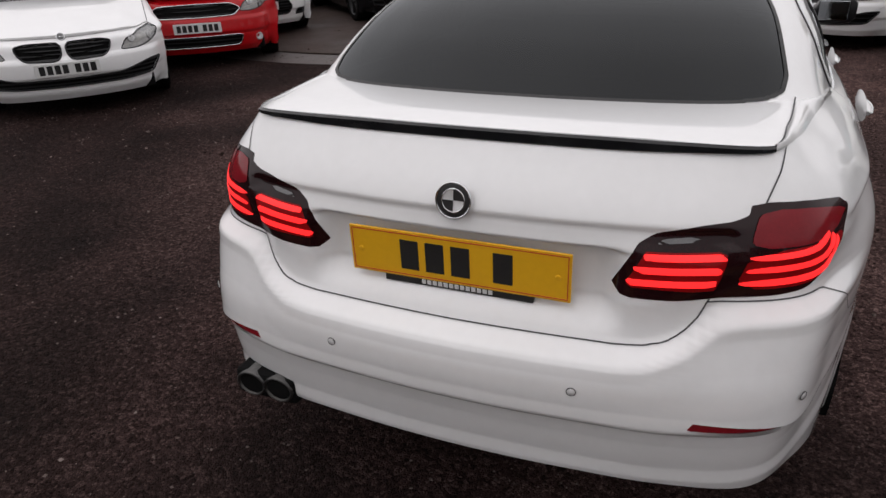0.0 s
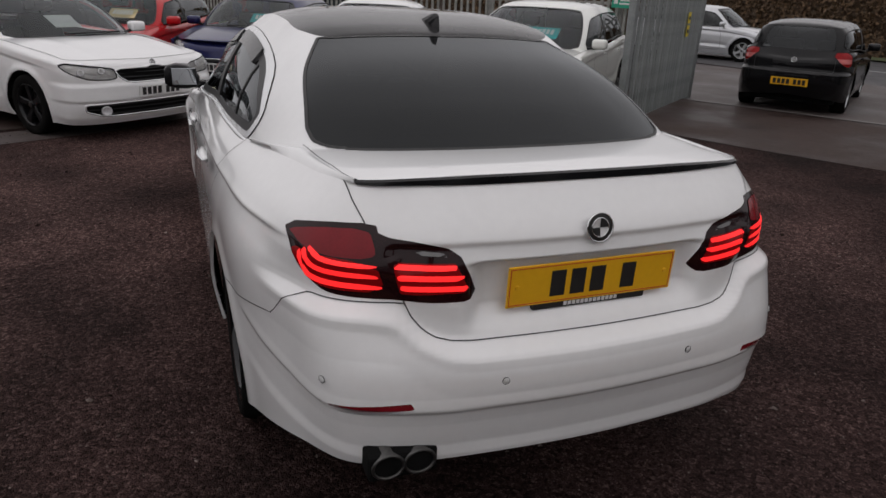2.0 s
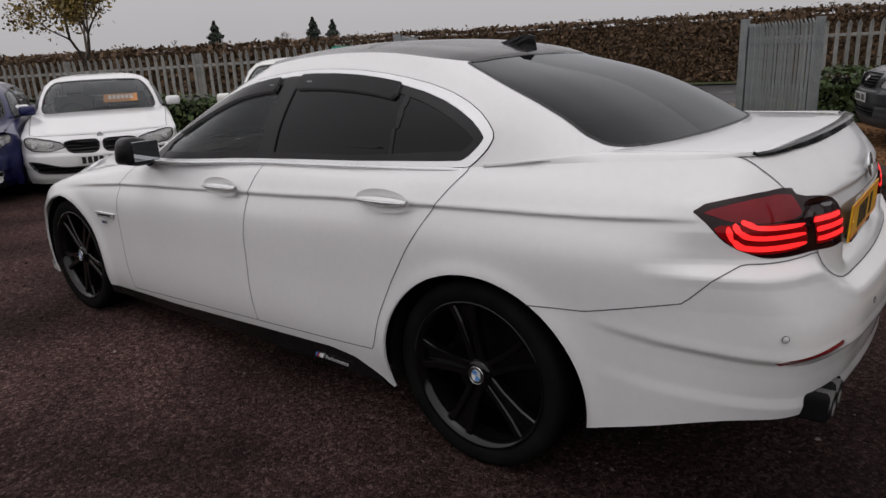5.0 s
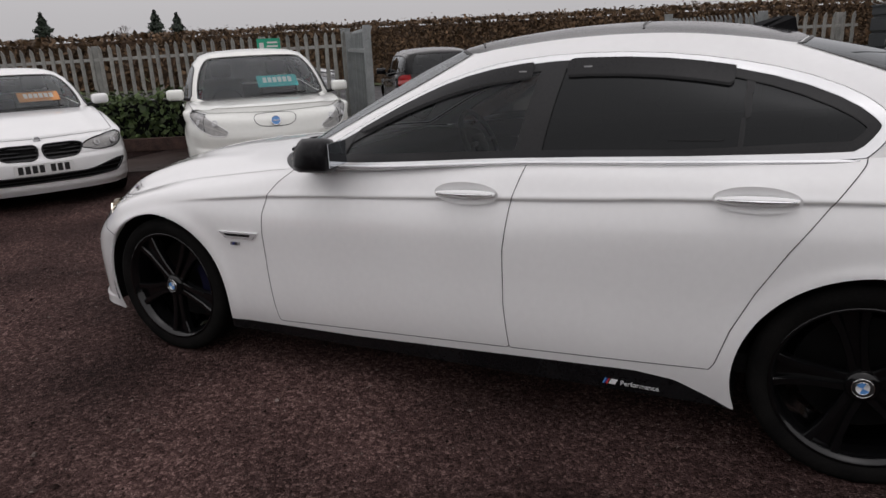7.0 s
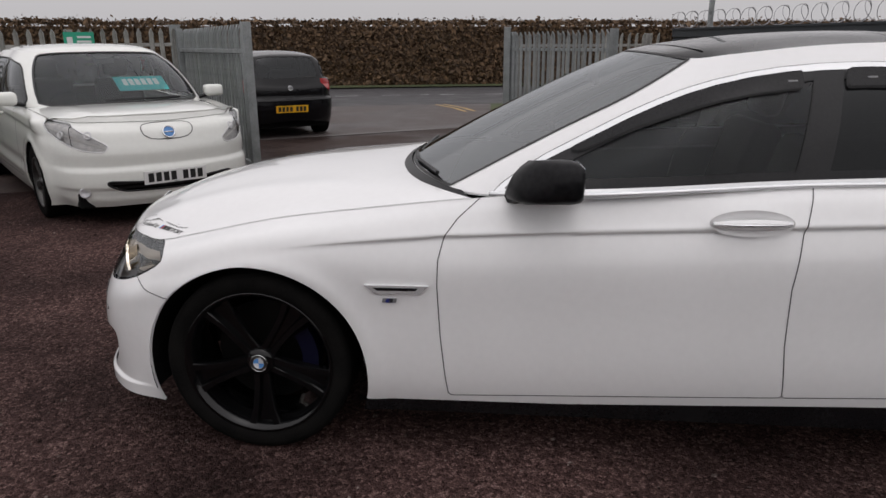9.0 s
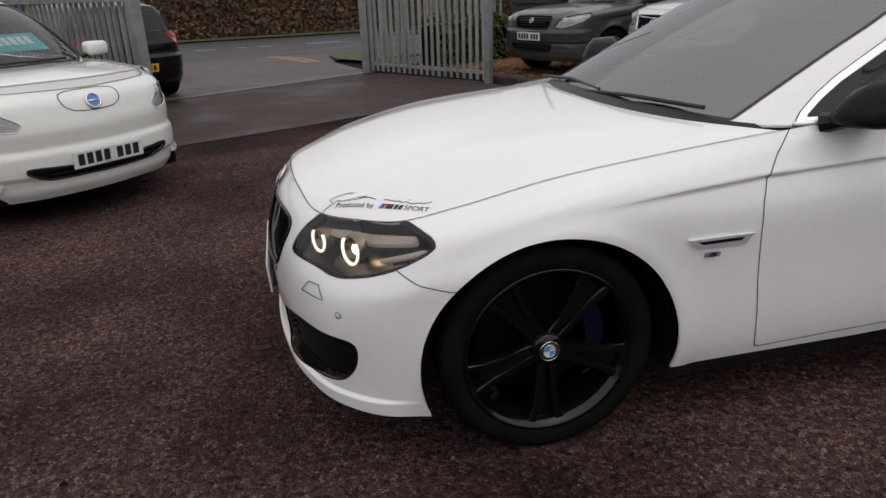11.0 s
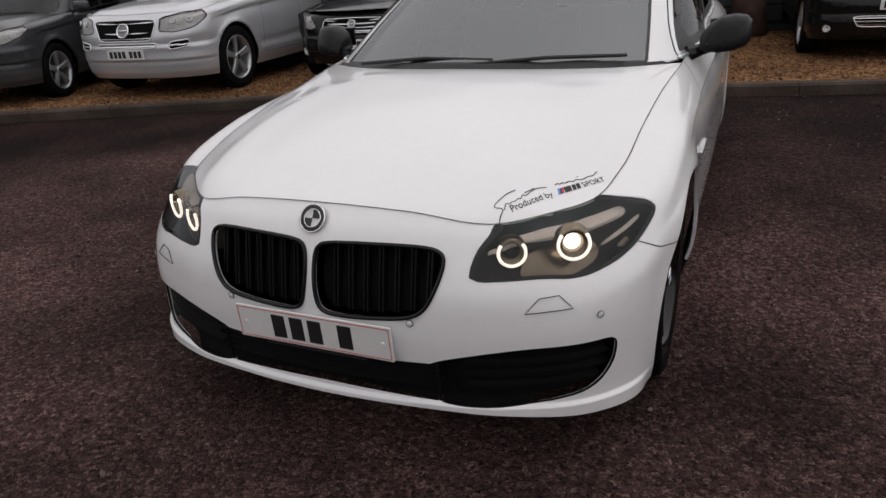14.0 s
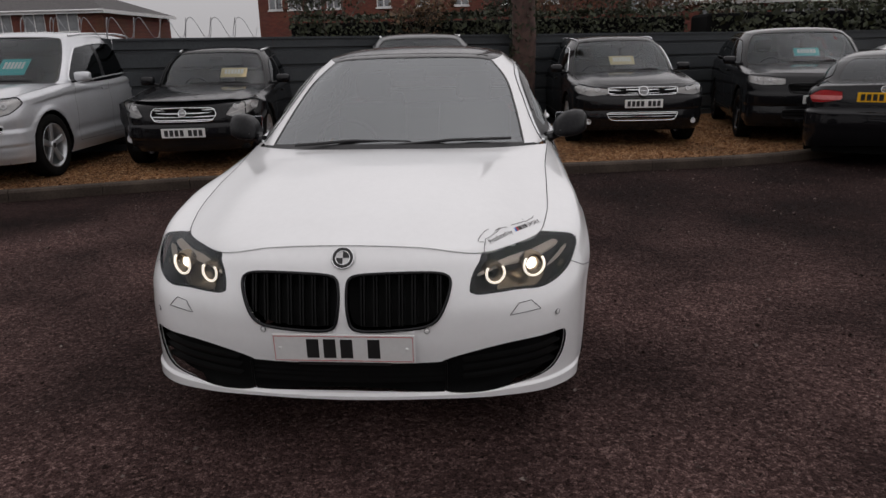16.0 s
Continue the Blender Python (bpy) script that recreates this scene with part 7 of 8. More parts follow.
        for i in range(6):
            part("bar", box_bm(-w_ * .36 + i * w_ * .125, -w_ * .27 + i * w_ * .125, .001, .004, -.02 - h_ * .05, .07 * h_ / .26 + .01), WHITE_INK, o)
    bars = s.get("bars", (4, 3))
    zp = s.get("plate_z", .45)
    if not at_rear:
        yy = np.interp(zp, [lev[1][0][2], lev[2][0][2], lev[3][0][2]], [lev[1][0][1], lev[2][0][1], lev[3][0][1]])
        number_plate(car, pose(0, yy + .030, zp, 3, 0, 180), PLATE_W, bars=bars)
    else:
        zq = s.get("rear_plate_z", .78)
        yy = np.interp(zq, [l[17][2] for l in lev], [l[17][1] for l in lev])
        number_plate(car, pose(0, yy - .034, zq, 6), PLATE_Y, bars=bars)
    if s.get("badge"):
        bz, br = s["badge"]
        zs_ = [l[0 if not at_rear else 17][2] for l in lev]
        yy = np.interp(bz, zs_, [l[0 if not at_rear else 17][1] for l in lev])
        tilt = -66 if not at_rear else 82
        bm = bmesh.new()
        add_lathe(bm, [(.0005, .004), (br * .8, .005), (br, 0)], 24, axis="z")
        o = part("badge", bm, s.get("badge_mat", INK_GREY), car, "round badge with a bright rim", True)
        bm = bmesh.new()
        add_tube(bm, [(br * .92 * math.cos(a), br * .92 * math.sin(a), .006) for a in np.linspace(0, math.tau, 24, endpoint=False)], br * .13, 6, closed=True)
        add_tube(bm, [(-br * .7, 0, .007), (br * .7, 0, .007)], br * .12, 6)
        part("badge_rim", bm, CHROME, o, "", True)
        o.matrix_basis = pose(0, yy + (.008 if not at_rear else -.008), bz, tilt)
    # wheels
    rim = make_wheel(car, r, .21, s.get("wheel_style", "five"), s.get("rim", ALLOY), s.get("cap", STEEL), .70)
    rim.matrix_basis = pose(-hw + .115, ya, r)
    for x, y, rz in ((-hw + .115, yb, 0), (hw - .115, ya, 180), (hw - .115, yb, 180)):
        copy_thing(rim, pose(x, y, r, random.uniform(0, 70), 0, rz)).parent = car
    return car


def in_xz_mid(poly):
    """An outline on the nose, given for x >= 0 and mirrored."""
    f = poly_field(poly)
    return lambda P, U: np.where(U[:, 0] < 5.5, f(np.abs(P[:, 0]), P[:, 2]), -1.0)


KIDNEYS = [([(.018, .625), (.05, .650), (.30, .652), (.385, .635), (.375, .58), (.325, .515), (.06, .505), (.025, .55)], 1), ([(-.1, .285), (.42, .285), (.70, .305), (.79, .43), (.68, .425), (.42, .355), (-.1, .35)], 1)]
SALOON = dict(length=4.63, hw=.87, height=1.34, front=.79, base=2.81, belt=.89, rise=.05, hood=.70, tail=1.00, cowl=1.28, wtop=2.05, roofend=3.45, deck=4.02, hatch=False, wheel=.315, clear=.17, cf=.15, grilles=KIDNEYS, plate_z=.425, badge=(.69, .035))
HATCH = dict(length=4.0, hw=.86, height=1.36, front=.80, base=2.49, belt=.88, rise=.07, hood=.74, tail=.95, cowl=.98, wtop=1.62, roofend=3.55, wheel=.30, clear=.17, plate_z=.43, cf=.22,
             grilles=[([(-.1, .30), (.42, .30), (.48, .40), (.40, .53), (-.1, .545)], 1), ([(.52, .28), (.68, .29), (.69, .36), (.56, .36)], 1)])
SUV = dict(length=4.7, hw=.94, height=1.60, front=.87, base=2.85, belt=1.03, rise=.08, hood=.93, tail=1.10, cowl=1.22, wtop=1.92, roofend=4.2, wheel=.355, clear=.24, z=.095, cf=.13, plate_z=.58, rails=True, rear_glass=GLASS_TINT,
           grilles=[([(-.1, .68), (.36, .68), (.40, .84), (.36, .86), (-.1, .865)], 1), ([(-.1, .36), (.42, .36), (.46, .48), (-.1, .48)], 1)])

ROW = "cars for sale in the yard"
make_car("saloon_car", "white compact saloon with an orange price card, by the hedge", (1.13, 5.32), (-.46, -.888), WHITE, dict(SALOON, card=(ORANGE, .27, .42, .21), lamp=[(1.42, .83), (1.5, .90), (2.0, .955), (3.0, .985), (4.0, 1.0), (4.4, .97), (4.1, .87), (3.2, .79), (2.1, .775)]), ROW)
make_car("hatchback_car", "pearl-white rounded hatchback with a cyan price card", (2.40, 3.42), (-.70, -.714), OFFWHITE, dict(HATCH, length=4.44, hw=.885, height=1.44, base=2.70, front=.92, cowl=.98, wtop=1.78, roofend=3.95, belt=.92, hood=.84, cf=.24, crown=.08, card=(CYAN, .20, .46, .24), plate_z=.40, badge=(.755, .052), badge_mat=PALE_BLUE,
         port=[(-.1, .70), (.13, .70), (.20, .735), (.215, .80), (.17, .83), (-.1, .835)], lamp=[(1.75, .80), (2.2, .88), (3.2, 1.02), (4.2, 1.06), (4.55, 1.0), (3.6, .86), (2.6, .755), (1.9, .74)], lamp_rim=WHITE_INK, grilles=[([(-.1, .295), (.40, .30), (.52, .36), (.52, .39), (-.1, .345)], 1)], fogs=[(2.75, .30, .04)], rim=STEEL, wheel_style="five", wheel=.31), ROW)
make_car("hatchback_car", "dark blue hatchback with a cyan price card", (-.42, 6.12), (-.45, -.893), BLUE, dict(HATCH, height=1.33, card=(CYAN, .25, .40, .22), grille_frame=CHROME, fogs=[(2.75, .27, .035)], gap=INK, wheel_style="ten"), ROW)
make_car("hatchback_car", "bright red hatchback with a cream price card", (-2.3, 6.5), (-.38, -.925), RED, dict(HATCH, height=1.33, card=(CREAM, .25, .40, .22), gap=INK), ROW)
make_car("hatchback_car", "dark grey hatchback behind the red one", (-4.3, 9.2), (-.15, -.99), GREYCAR, dict(HATCH, height=1.30, gap=INK), ROW)
make_car("hatchback_car", "white liftback car with chrome-edged grille and black wheels", (-1.15, 3.92), (.62, -.785), WHITE, dict(HATCH, length=4.66, hw=.90, height=1.36, base=2.69, front=.88, cowl=1.16, wtop=1.9, roofend=3.9, belt=.90, hood=.77, cf=.10, card=(BANNER, -.05, .30, .24), rim=GLOSS_BLACK, plate_z=.47, badge=(.735, .035), grille_frame=SATIN,
         grilles=[([(-.1, .56), (.32, .56), (.41, .61), (.45, .68), (.40, .695), (.08, .695), (.04, .71), (-.1, .71)], 1), ([(-.1, .25), (.60, .25), (.76, .30), (.76, .37), (-.1, .375)], 1)], lamp=[(1.62, .79), (1.64, .91), (2.8, .955), (4.1, .98), (4.4, .95), (4.0, .86), (3.0, .79), (2.0, .775)], fogs=[(2.3, .30, .045)]), ROW)
make_car("roadster_car", "low white roadster with black kidney grilles", (-4.85, .66), (.74, -.67), WHITE, dict(SALOON, length=4.24, height=1.22, base=2.5, front=.88, cowl=1.75, wtop=2.35, roofend=2.9, deck=3.5, belt=.86, hood=.68, tail=.93, doors=2, cf=.22, plate_z=.44, crown=.07), ROW)
make_car("hatchback_car", "red family hatchback with a black hexagon grille", (-5.15, 2.72), (.62, -.785), RED, dict(HATCH, length=4.36, hw=.91, base=2.65, height=1.38, cowl=1.05, wtop=1.75, roofend=3.8, hood=.76, grille_frame=CHROME, gap=INK, fogs=[(2.7, .30, .04)], plate_z=.46,
         grilles=[([(-.1, .565), (.42, .57), (.50, .64), (.40, .70), (-.1, .71)], 1), ([(-.1, .24), (.45, .24), (.50, .36), (-.1, .36)], 1)]), ROW)
make_car("hatchback_car", "white hatchback at the yard's far side", (-5.75, 4.75), (.75, -.66), WHITE, dict(HATCH, length=4.2), ROW)
make_car("hatchback_car", "black hatchback standing on the wet concrete", (-4.1, 6.6), (.72, -.69), BLACK, dict(HATCH, gap=INK, rim=SATIN_BLACK), ROW)
make_car("hatchback_car", "black hatchback farther back on the concrete", (-6.9, 7.7), (.72, -.69), BLACK, dict(HATCH, gap=INK), ROW)
make_car("hatchback_car", "small black hatchback seen from behind, outside the gate", (7.72, 4.10), (.82, .57), BLACK, dict(HATCH, height=1.33, roofend=3.74, tail=.93, belt=.85, rise=.08, cr=.09, hw=.79, tumble=.70, gap=INK, rear_plate_z=.47, ledge=.62, badge=(.79, .04), rear_glass=GLASS_MID, handle=BLACK, tail_lamp=[(12.2, .80), (12.5, .97), (13.3, 1.02), (14.3, 1.0), (14.5, .93), (13.9, .82), (12.9, .77)]), at_rear=True)
make_car("hatchback_car", "silver hatchback standing on the road beyond the gate", (14.6, 10.9), (.50, -.866), SILVER, dict(HATCH, length=4.2, height=1.40, tail=.97))
BED = "cars on the gravel bed"
make_car("suv_car", "dark grey compact off-roader with plastic cladding", (7.45, -1.42), (-.34, .94), GREYCAR, dict(SUV, length=4.18, hw=.89, height=1.48, base=2.5, front=.84, belt=.98, hood=.88, cladding=.42, gap=INK, wheel=.33, badge=(.80, .04), roofend=3.7, cowl=1.1, wtop=1.7), BED)
make_car("suv_car", "silver off-roader with a bright louvred grille and cyan price card", (5.6, -2.38), (-.09, .996), SILVER, dict(SUV, length=4.78, height=1.70, base=2.92, belt=1.07, hood=.95, card=(CYAN, .22, .36, .30), grille_frame=SATIN, grille_bar=SATIN, bar_pitch=.055, badge=(.78, .085), mirror=SILVER, trim=SATIN, wheel=.37, plate_z=.52, cf=.15, gap=INK_GREY,
         grilles=[([(-.1, .665), (.36, .665), (.43, .86), (.40, .89), (-.1, .895)], 1), ([(-.1, .585), (.40, .585), (.43, .635), (-.1, .635)], 1), ([(.56, .56), (.76, .585), (.77, .665), (.57, .64)], 1)], lamp=[(1.62, .80), (1.70, .955), (2.8, .995), (4.2, 1.02), (4.5, .94), (3.6, .83), (2.4, .785)]), BED)
make_car("suv_car", "black crossover with a chrome grille and orange price card", (3.25, -3.55), (-.15, .989), BLACK, dict(SUV, length=4.63, hw=.90, height=1.47, base=2.80, front=.84, cowl=1.42, wtop=2.05, belt=.96, hood=.83, cf=.24, grille_frame=CHROME, grille_bar=SATIN, gap=INK, card=(CREAM, .30, .36, .21), badge=(.70, .05), plate_z=.47,
         grilles=[([(-.1, .60), (.34, .60), (.39, .68), (.36, .755), (-.1, .765)], 1)], lamp=[(1.80, .80), (2.1, .92), (3.0, 1.0), (4.1, 1.06), (4.6, 1.0), (4.0, .88), (3.0, .80), (2.2, .77)], fogs=[(3.4, .38, .05)]), BED)
make_car("suv_car", "dark grey off-roader with roof rails behind the saloon", (.45, -4.75), (-.12, .99), GREYCAR, dict(SUV, height=1.62, gap=INK, card=(CYAN, .32, .34, .2)), BED)
make_car("suv_car", "black off-roader with chrome grille bars and a cream price card", (-2.55, -5.30), (-.05, .999), BLACK, dict(SUV, length=4.80, height=1.53, base=2.90, front=.90, belt=.99, hood=.86, gap=INK, card=(CREAM, .0, .38, .22), grille_frame=CHROME, grille_bar=CHROME, trim=CHROME, badge=(.775, .07), wheel_style="seven", wheel=.355, lamp=[(1.66, .85), (1.68, .955), (3.0, .985), (4.4, 1.02), (4.65, .95), (4.0, .87), (2.8, .825)],
         grilles=[([(-.1, .725), (.46, .725), (.50, .80), (.46, .82), (-.1, .825)], 1), ([(-.1, .38), (.44, .38), (.50, .49), (-.1, .49)], 1)], plate_z=.61, fogs=[(2.9, .36, .035)]), BED)
make_car("suv_car", "tall black luxury off-roader with black wheels", (-5.0, -5.45), (.17, .985), BLACK, dict(SUV, length=4.99, hw=.98, height=1.60, base=2.92, front=.87, belt=1.06, hood=.97, rails=False, gap=INK, card=(CYAN, .05, .36, .2), rim=GLOSS_BLACK, crown=.03, cf=.085, wheel=.37, plate_z=.62, tumble=.72, lamp=[(1.62, .84), (1.64, .945), (3.0, .97), (4.5, .985), (4.7, .93), (4.2, .87), (3.0, .835)],
         grilles=[([(-.1, .70), (.42, .70), (.46, .83), (-.1, .84)], 1), ([(-.1, .36), (.50, .36), (.50, .48), (-.1, .48)], 1)]), BED)
make_car("saloon_car", "silver saloon at the end of the gravel bed", (-7.6, -6.6), (.25, .97), SILVER, dict(SALOON, z=.095), BED)
make_car("saloon_car", "black saloon seen from behind, with red lamps", (-4.95, -3.85), (-.5, -.866), BLACK, dict(SALOON, gap=INK, height=1.33, rear_plate_z=.84, tail=.98, badge=(.93, .04), tail_lamp=[(12.9, .86), (13.5, .90), (14.2, .94), (15.2, .92), (15.3, .82), (14.2, .78), (13.3, .78)]), at_rear=True)

# ---------------------------------------------------------------- fences and gates
def pale_mesh(name, h, wd=.065):
    """A palisade pale: a folded strip with a notched, bent-out head."""
    prof = [(-wd / 2, .0), (-wd / 2 + .012, -.016), (-.008, -.012), (.008, -.012), (wd / 2 - .012, -.016), (wd / 2, .0)]
    rows = []
    for z, k, out in ((0, 1, 0), (h - .14, 1, 0), (h - .06, 1, -.012), (h - .035, .62, -.022), (h, .12, -.035)):
        rows.append([(x * k, y + out, z) for x, y in prof])
    vs = [p for r in rows for p in r] + [(x, y + .003, z) for r in rows for x, y, z in r]
    n, m = 6, len(rows) * 6
    fs = []
    for i in range(len(rows) - 1):
        for k in range(5):
            a = i * n + k
            fs.append((a, a + 1, a + n + 1, a + n))
            fs.append((m + a, m + a + n, m + a + n + 1, m + a + 1))
    me = bpy.data.meshes.new(name)
    me.from_pydata(vs, [], fs)
    return me


def palisade(name, a, b, h, material, label, z0=0.0, z1=0.0, pitch=.155, post_every=2.75, posts=True, gate=False):
    """A run of palisade from a to b, its pales facing to the right of that way."""
    a, b = Vector(a), Vector(b)
    d = b - a
    L = d.length
    ang = math.atan2(d.y, d.x)
    base = Matrix.Translation((a.x, a.y, 0)) @ Matrix.Rotation(ang, 4, "Z")
    fence = thing(name, base, label, "gate" if gate else "fence", kind="" if gate else "structure")
    zz = lambda x: z0 + (z1 - z0) * x / L
    me = pale_mesh("pale", h - .06)
    me.materials.append(material)
    n = int(L / pitch)
    for i in range(n):
        x = (i + .5) * L / n
        o = new("pale", me)
        o.parent = fence
        o.matrix_basis = pose(x, -.028, zz(x) + .05, 0, random.uniform(-.5, .5), random.uniform(-2, 2))
    for z in ((.22, h - .24) if not gate else (.16, h - .30)):
        bm = bmesh.new()
        add_box(bm, 0, L, -.022, .022, -.025, .025, .004)
        for v in bm.verts:
            v.co.z += zz(v.co.x) + z
        part("rail", bm, material, fence)
    xs = np.arange(0, L + .01, post_every) if posts else ([0.0, L] if gate else [])
    for x in xs:
        w_ = .05 if gate else .052
        bm = box_bm(-w_, w_, -.045, .045, 0, h - (.0 if gate else .02), .004)
        o = part("post", bm, material, fence)
        o.matrix_basis = pose(x, .03 if not gate else 0, zz(x))
    return fence


FA = Vector((7.1, 5.55))
U120 = Vector((-.5, .866))
palisade("fence_a", FA + U120 * 15.2, FA, 1.70, GALV_OLD, "weathered galvanised palisade fence beside the yard", -.20, 0.0, post_every=2.75)
palisade("fence_b", FA + U120 * 15.2 + Vector((-24, 3.5)), FA + U120 * 15.2, 1.70, GALV_OLD, "weathered galvanised palisade fence at the yard's back", -.45, -.20)
palisade("gate_a", (4.25, 3.42), (7.02, 5.50), 1.68, GALV, "grey galvanised palisade gate, standing open", posts=False, gate=True, pitch=.125)
palisade("gate_b", (9.98, .64), (7.62, -.84), 1.66, GALV, "grey galvanised palisade gate leaf, standing open", posts=False, gate=True, pitch=.135)
palisade("fence_c", (10.15, .60), (11.35, -2.25), 1.66, GALV_OLD, "short run of galvanised palisade fence by the gate", post_every=2.8)
for x, y in ((9.98, .74), (7.1, 5.6)):
    p = thing("gate_post", pose(x, y, 0), "square galvanised steel gate post", "post")
    part("post", box_bm(-.06, .06, -.06, .06, 0, 1.72, .006), GALV, p)
    part("cap", box_bm(-.068, .068, -.068, .068, 1.72, 1.735, .004), GALV, p)
# signs
s = thing("fence_sign", Matrix.Translation((6.33, 6.62, 1.50)) @ Matrix.Rotation(math.radians(-60), 4, "Z"), "green sign with white writing on the fence", "sign")
part("board", box_bm(-.19, .19, -.062, -.058, -.125, .125), GREEN_SIGN, s)
for z, x0, x1 in ((.06, -.02, .15), (.0, -.03, .15), (-.055, -.05, .13)):
    part("bar", box_bm(x0, x1, -.066, -.062, z - .014, z + .014), WHITE_INK, s)
part("bar", box_bm(-.15, -.08, -.066, -.062, -.06, .06), WHITE_INK, s)
s = thing("gate_sticker", Matrix.Translation((6.3, 4.94, 1.12)) @ Matrix.Rotation(math.atan2(2.08, 2.77), 4, "Z"), "yellow warning notices on the gate", "sign")
for z in (0, .19):
    part("board", box_bm(-.07, .07, -.060, -.056, z - .08, z + .08), YELLOW_SIGN, s)
    part("bar", box_bm(-.045, .045, -.063, -.060, z - .03, z + .02), INK, s)
for i in range(1):
    p = thing("road_sign_pole", pose(5.1, 25.0, 0), "dark pole with an amber sign behind the fence", "sign")
    bm = bmesh.new()
    add_tube(bm, [(0, 0, -.5), (-.25, 0, 4.6)], .06, 8)
    part("pole", bm, SATIN_BLACK, p)
    part("board", box_bm(-.50, .42, -.06, -.03, 2.62, 3.08), AMBER_SIGN, p)
    for z in (2.76, 2.94):
        part("bar", box_bm(-.38, .30, -.07, -.06, z - .05, z + .05), INK, p)
p = thing("lamp_pole", pose(11.75, -3.25, 0), "plain grey steel lamp pole behind the fence", "pole")
bm = bmesh.new()
add_tube(bm, [(0, 0, 0), (0, 0, 5.0)], .055, 8)
part("pole", bm, GALV, p)

# ---------------------------------------------------------------- steel-clad wall with razor wire
WA, WB = Vector((11.35, -2.45)), Vector((-9.5, -12.7))
wd_ = WB - WA
wl_ = wd_.length
wall = thing("wall_clad", Matrix.Translation((WA.x, WA.y, 0)) @ Matrix.Rotation(math.atan2(wd_.y, wd_.x), 4, "Z"), "dark grey ribbed steel cladding wall behind the gravel bed", "wall", kind="structure")
me = None
for i in range(10):
    bm = bmesh.new()
    x0, x1 = i * wl_ / 10, (i + 1) * wl_ / 10 - .01
    z = 0.0
    prof = []
    while z < 1.66:
        prof += [(0.0, z), (0.0, z + .20), (.035, z + .215), (.035, z + .245), (0.0, z + .26)]
        z += .262
    prof = [(y, min(q, 1.70)) for y, q in prof]
    a_ = [[bm.verts.new((x, y + k, q)) for y, q in prof] for x in (x0, x1) for k in (0, .05)]
    for j in range(len(prof) - 1):
        bm.faces.new((a_[0][j], a_[0][j + 1], a_[2][j + 1], a_[2][j]))
        bm.faces.new((a_[1][j + 1], a_[1][j], a_[3][j], a_[3][j + 1]))
    part("panel", bm, CLAD, wall)
    part("capping", box_bm(x0, x1, -.03, .07, 1.70, 1.73), CLAD, wall)
wire = thing("razor_wire", Matrix.Translation((WA.x, WA.y, 1.73)) @ Matrix.Rotation(math.atan2(wd_.y, wd_.x), 4, "Z"), "coils of razor wire along the wall's top", "wire")
bm = bmesh.new()
turns, pts = 50, []
for i in range(turns * 14 + 1):
    a = i * math.tau / 14
    x = 9.0 * i / (turns * 14)
    pts.append((x + .09 * math.cos(a * .5), .05 + .16 * math.cos(a), .15 + .15 * math.sin(a)))
add_tube(bm, pts, .005, 4)
part("coil", bm, WIRE, wire)


# ---------------------------------------------------------------- plants
def leaf_cloud(name, places, normals, size, material, label, category, rng, kind="", wobble=.7, squash=.6):
    """Many small leaves at the given places."""
    n = len(places)
    t = rng.normal(size=(n, 3))
    nn = normals + rng.normal(size=(n, 3)) * wobble
    nn /= np.linalg.norm(nn, axis=1, keepdims=True)
    t -= (t * nn).sum(1, keepdims=True) * nn
    t /= np.linalg.norm(t, axis=1, keepdims=True) + 1e-9
    b = np.cross(nn, t)
    s = size * rng.lognormal(0, .35, (n, 1))
    tip, back = places + t * s, places - t * s
    l, r = places + b * s * squash, places - b * s * squash
    V = np.stack([tip, l, back, r], 1).reshape(-1, 3)
    F = (np.arange(n)[:, None] * 4 + np.arange(4)).tolist()
    ob = mesh_ob(name, V, F, material)
    return tagged(ob, label, category, kind=kind)


def hedge(name, a, b, h, depth, material, label, count, size, rng, seed_top=.18, core=None):
    """A clipped hedge: a dark core with leaves over its face, top and ends."""
    a, b = np.array(a, float), np.array(b, float)
    d = b - a
    L = np.linalg.norm(d)
    u = d / L
    v = np.array([-u[1], u[0]])
    hd = thing(name, Matrix(), label, "hedge")
    s, q = rng.uniform(0, L, count), rng.uniform(0, 1, count)
    top = q < .30
    across = np.where(top, rng.uniform(-depth / 2, depth / 2, count), np.where(rng.random(count) < .8, -depth / 2, depth / 2))
    z = np.where(top, h, rng.uniform(.02, h, count))
    lump = np.array([noise.noise(Vector((x * .9, y * 1.3, float(k)))) for x, y, k in zip(s, z, across)])
    z = np.where(top, z + lump * .10 + rng.exponential(.035, count), z + rng.normal(0, .03, count))
    across = across * (1 + .25 * lump) + rng.normal(0, .05, count)
    P = np.stack([a[0] + u[0] * s + v[0] * across, a[1] + u[1] * s + v[1] * across, z], 1)
    N = np.where(top[:, None], [0, 0, 1.0], np.stack([v[0] * np.sign(across), v[1] * np.sign(across), np.full(count, .25)], 1))
    lf = leaf_cloud("leaves", P, N, size, material, "", "", rng)
    lf.parent = hd
    for k in ("category", "kind"):
        if k in lf:
            del lf[k]
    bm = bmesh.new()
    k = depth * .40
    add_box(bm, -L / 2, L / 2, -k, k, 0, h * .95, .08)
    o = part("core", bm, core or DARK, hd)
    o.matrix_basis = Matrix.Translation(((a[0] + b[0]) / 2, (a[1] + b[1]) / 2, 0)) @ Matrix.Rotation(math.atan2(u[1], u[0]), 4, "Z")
    return hd


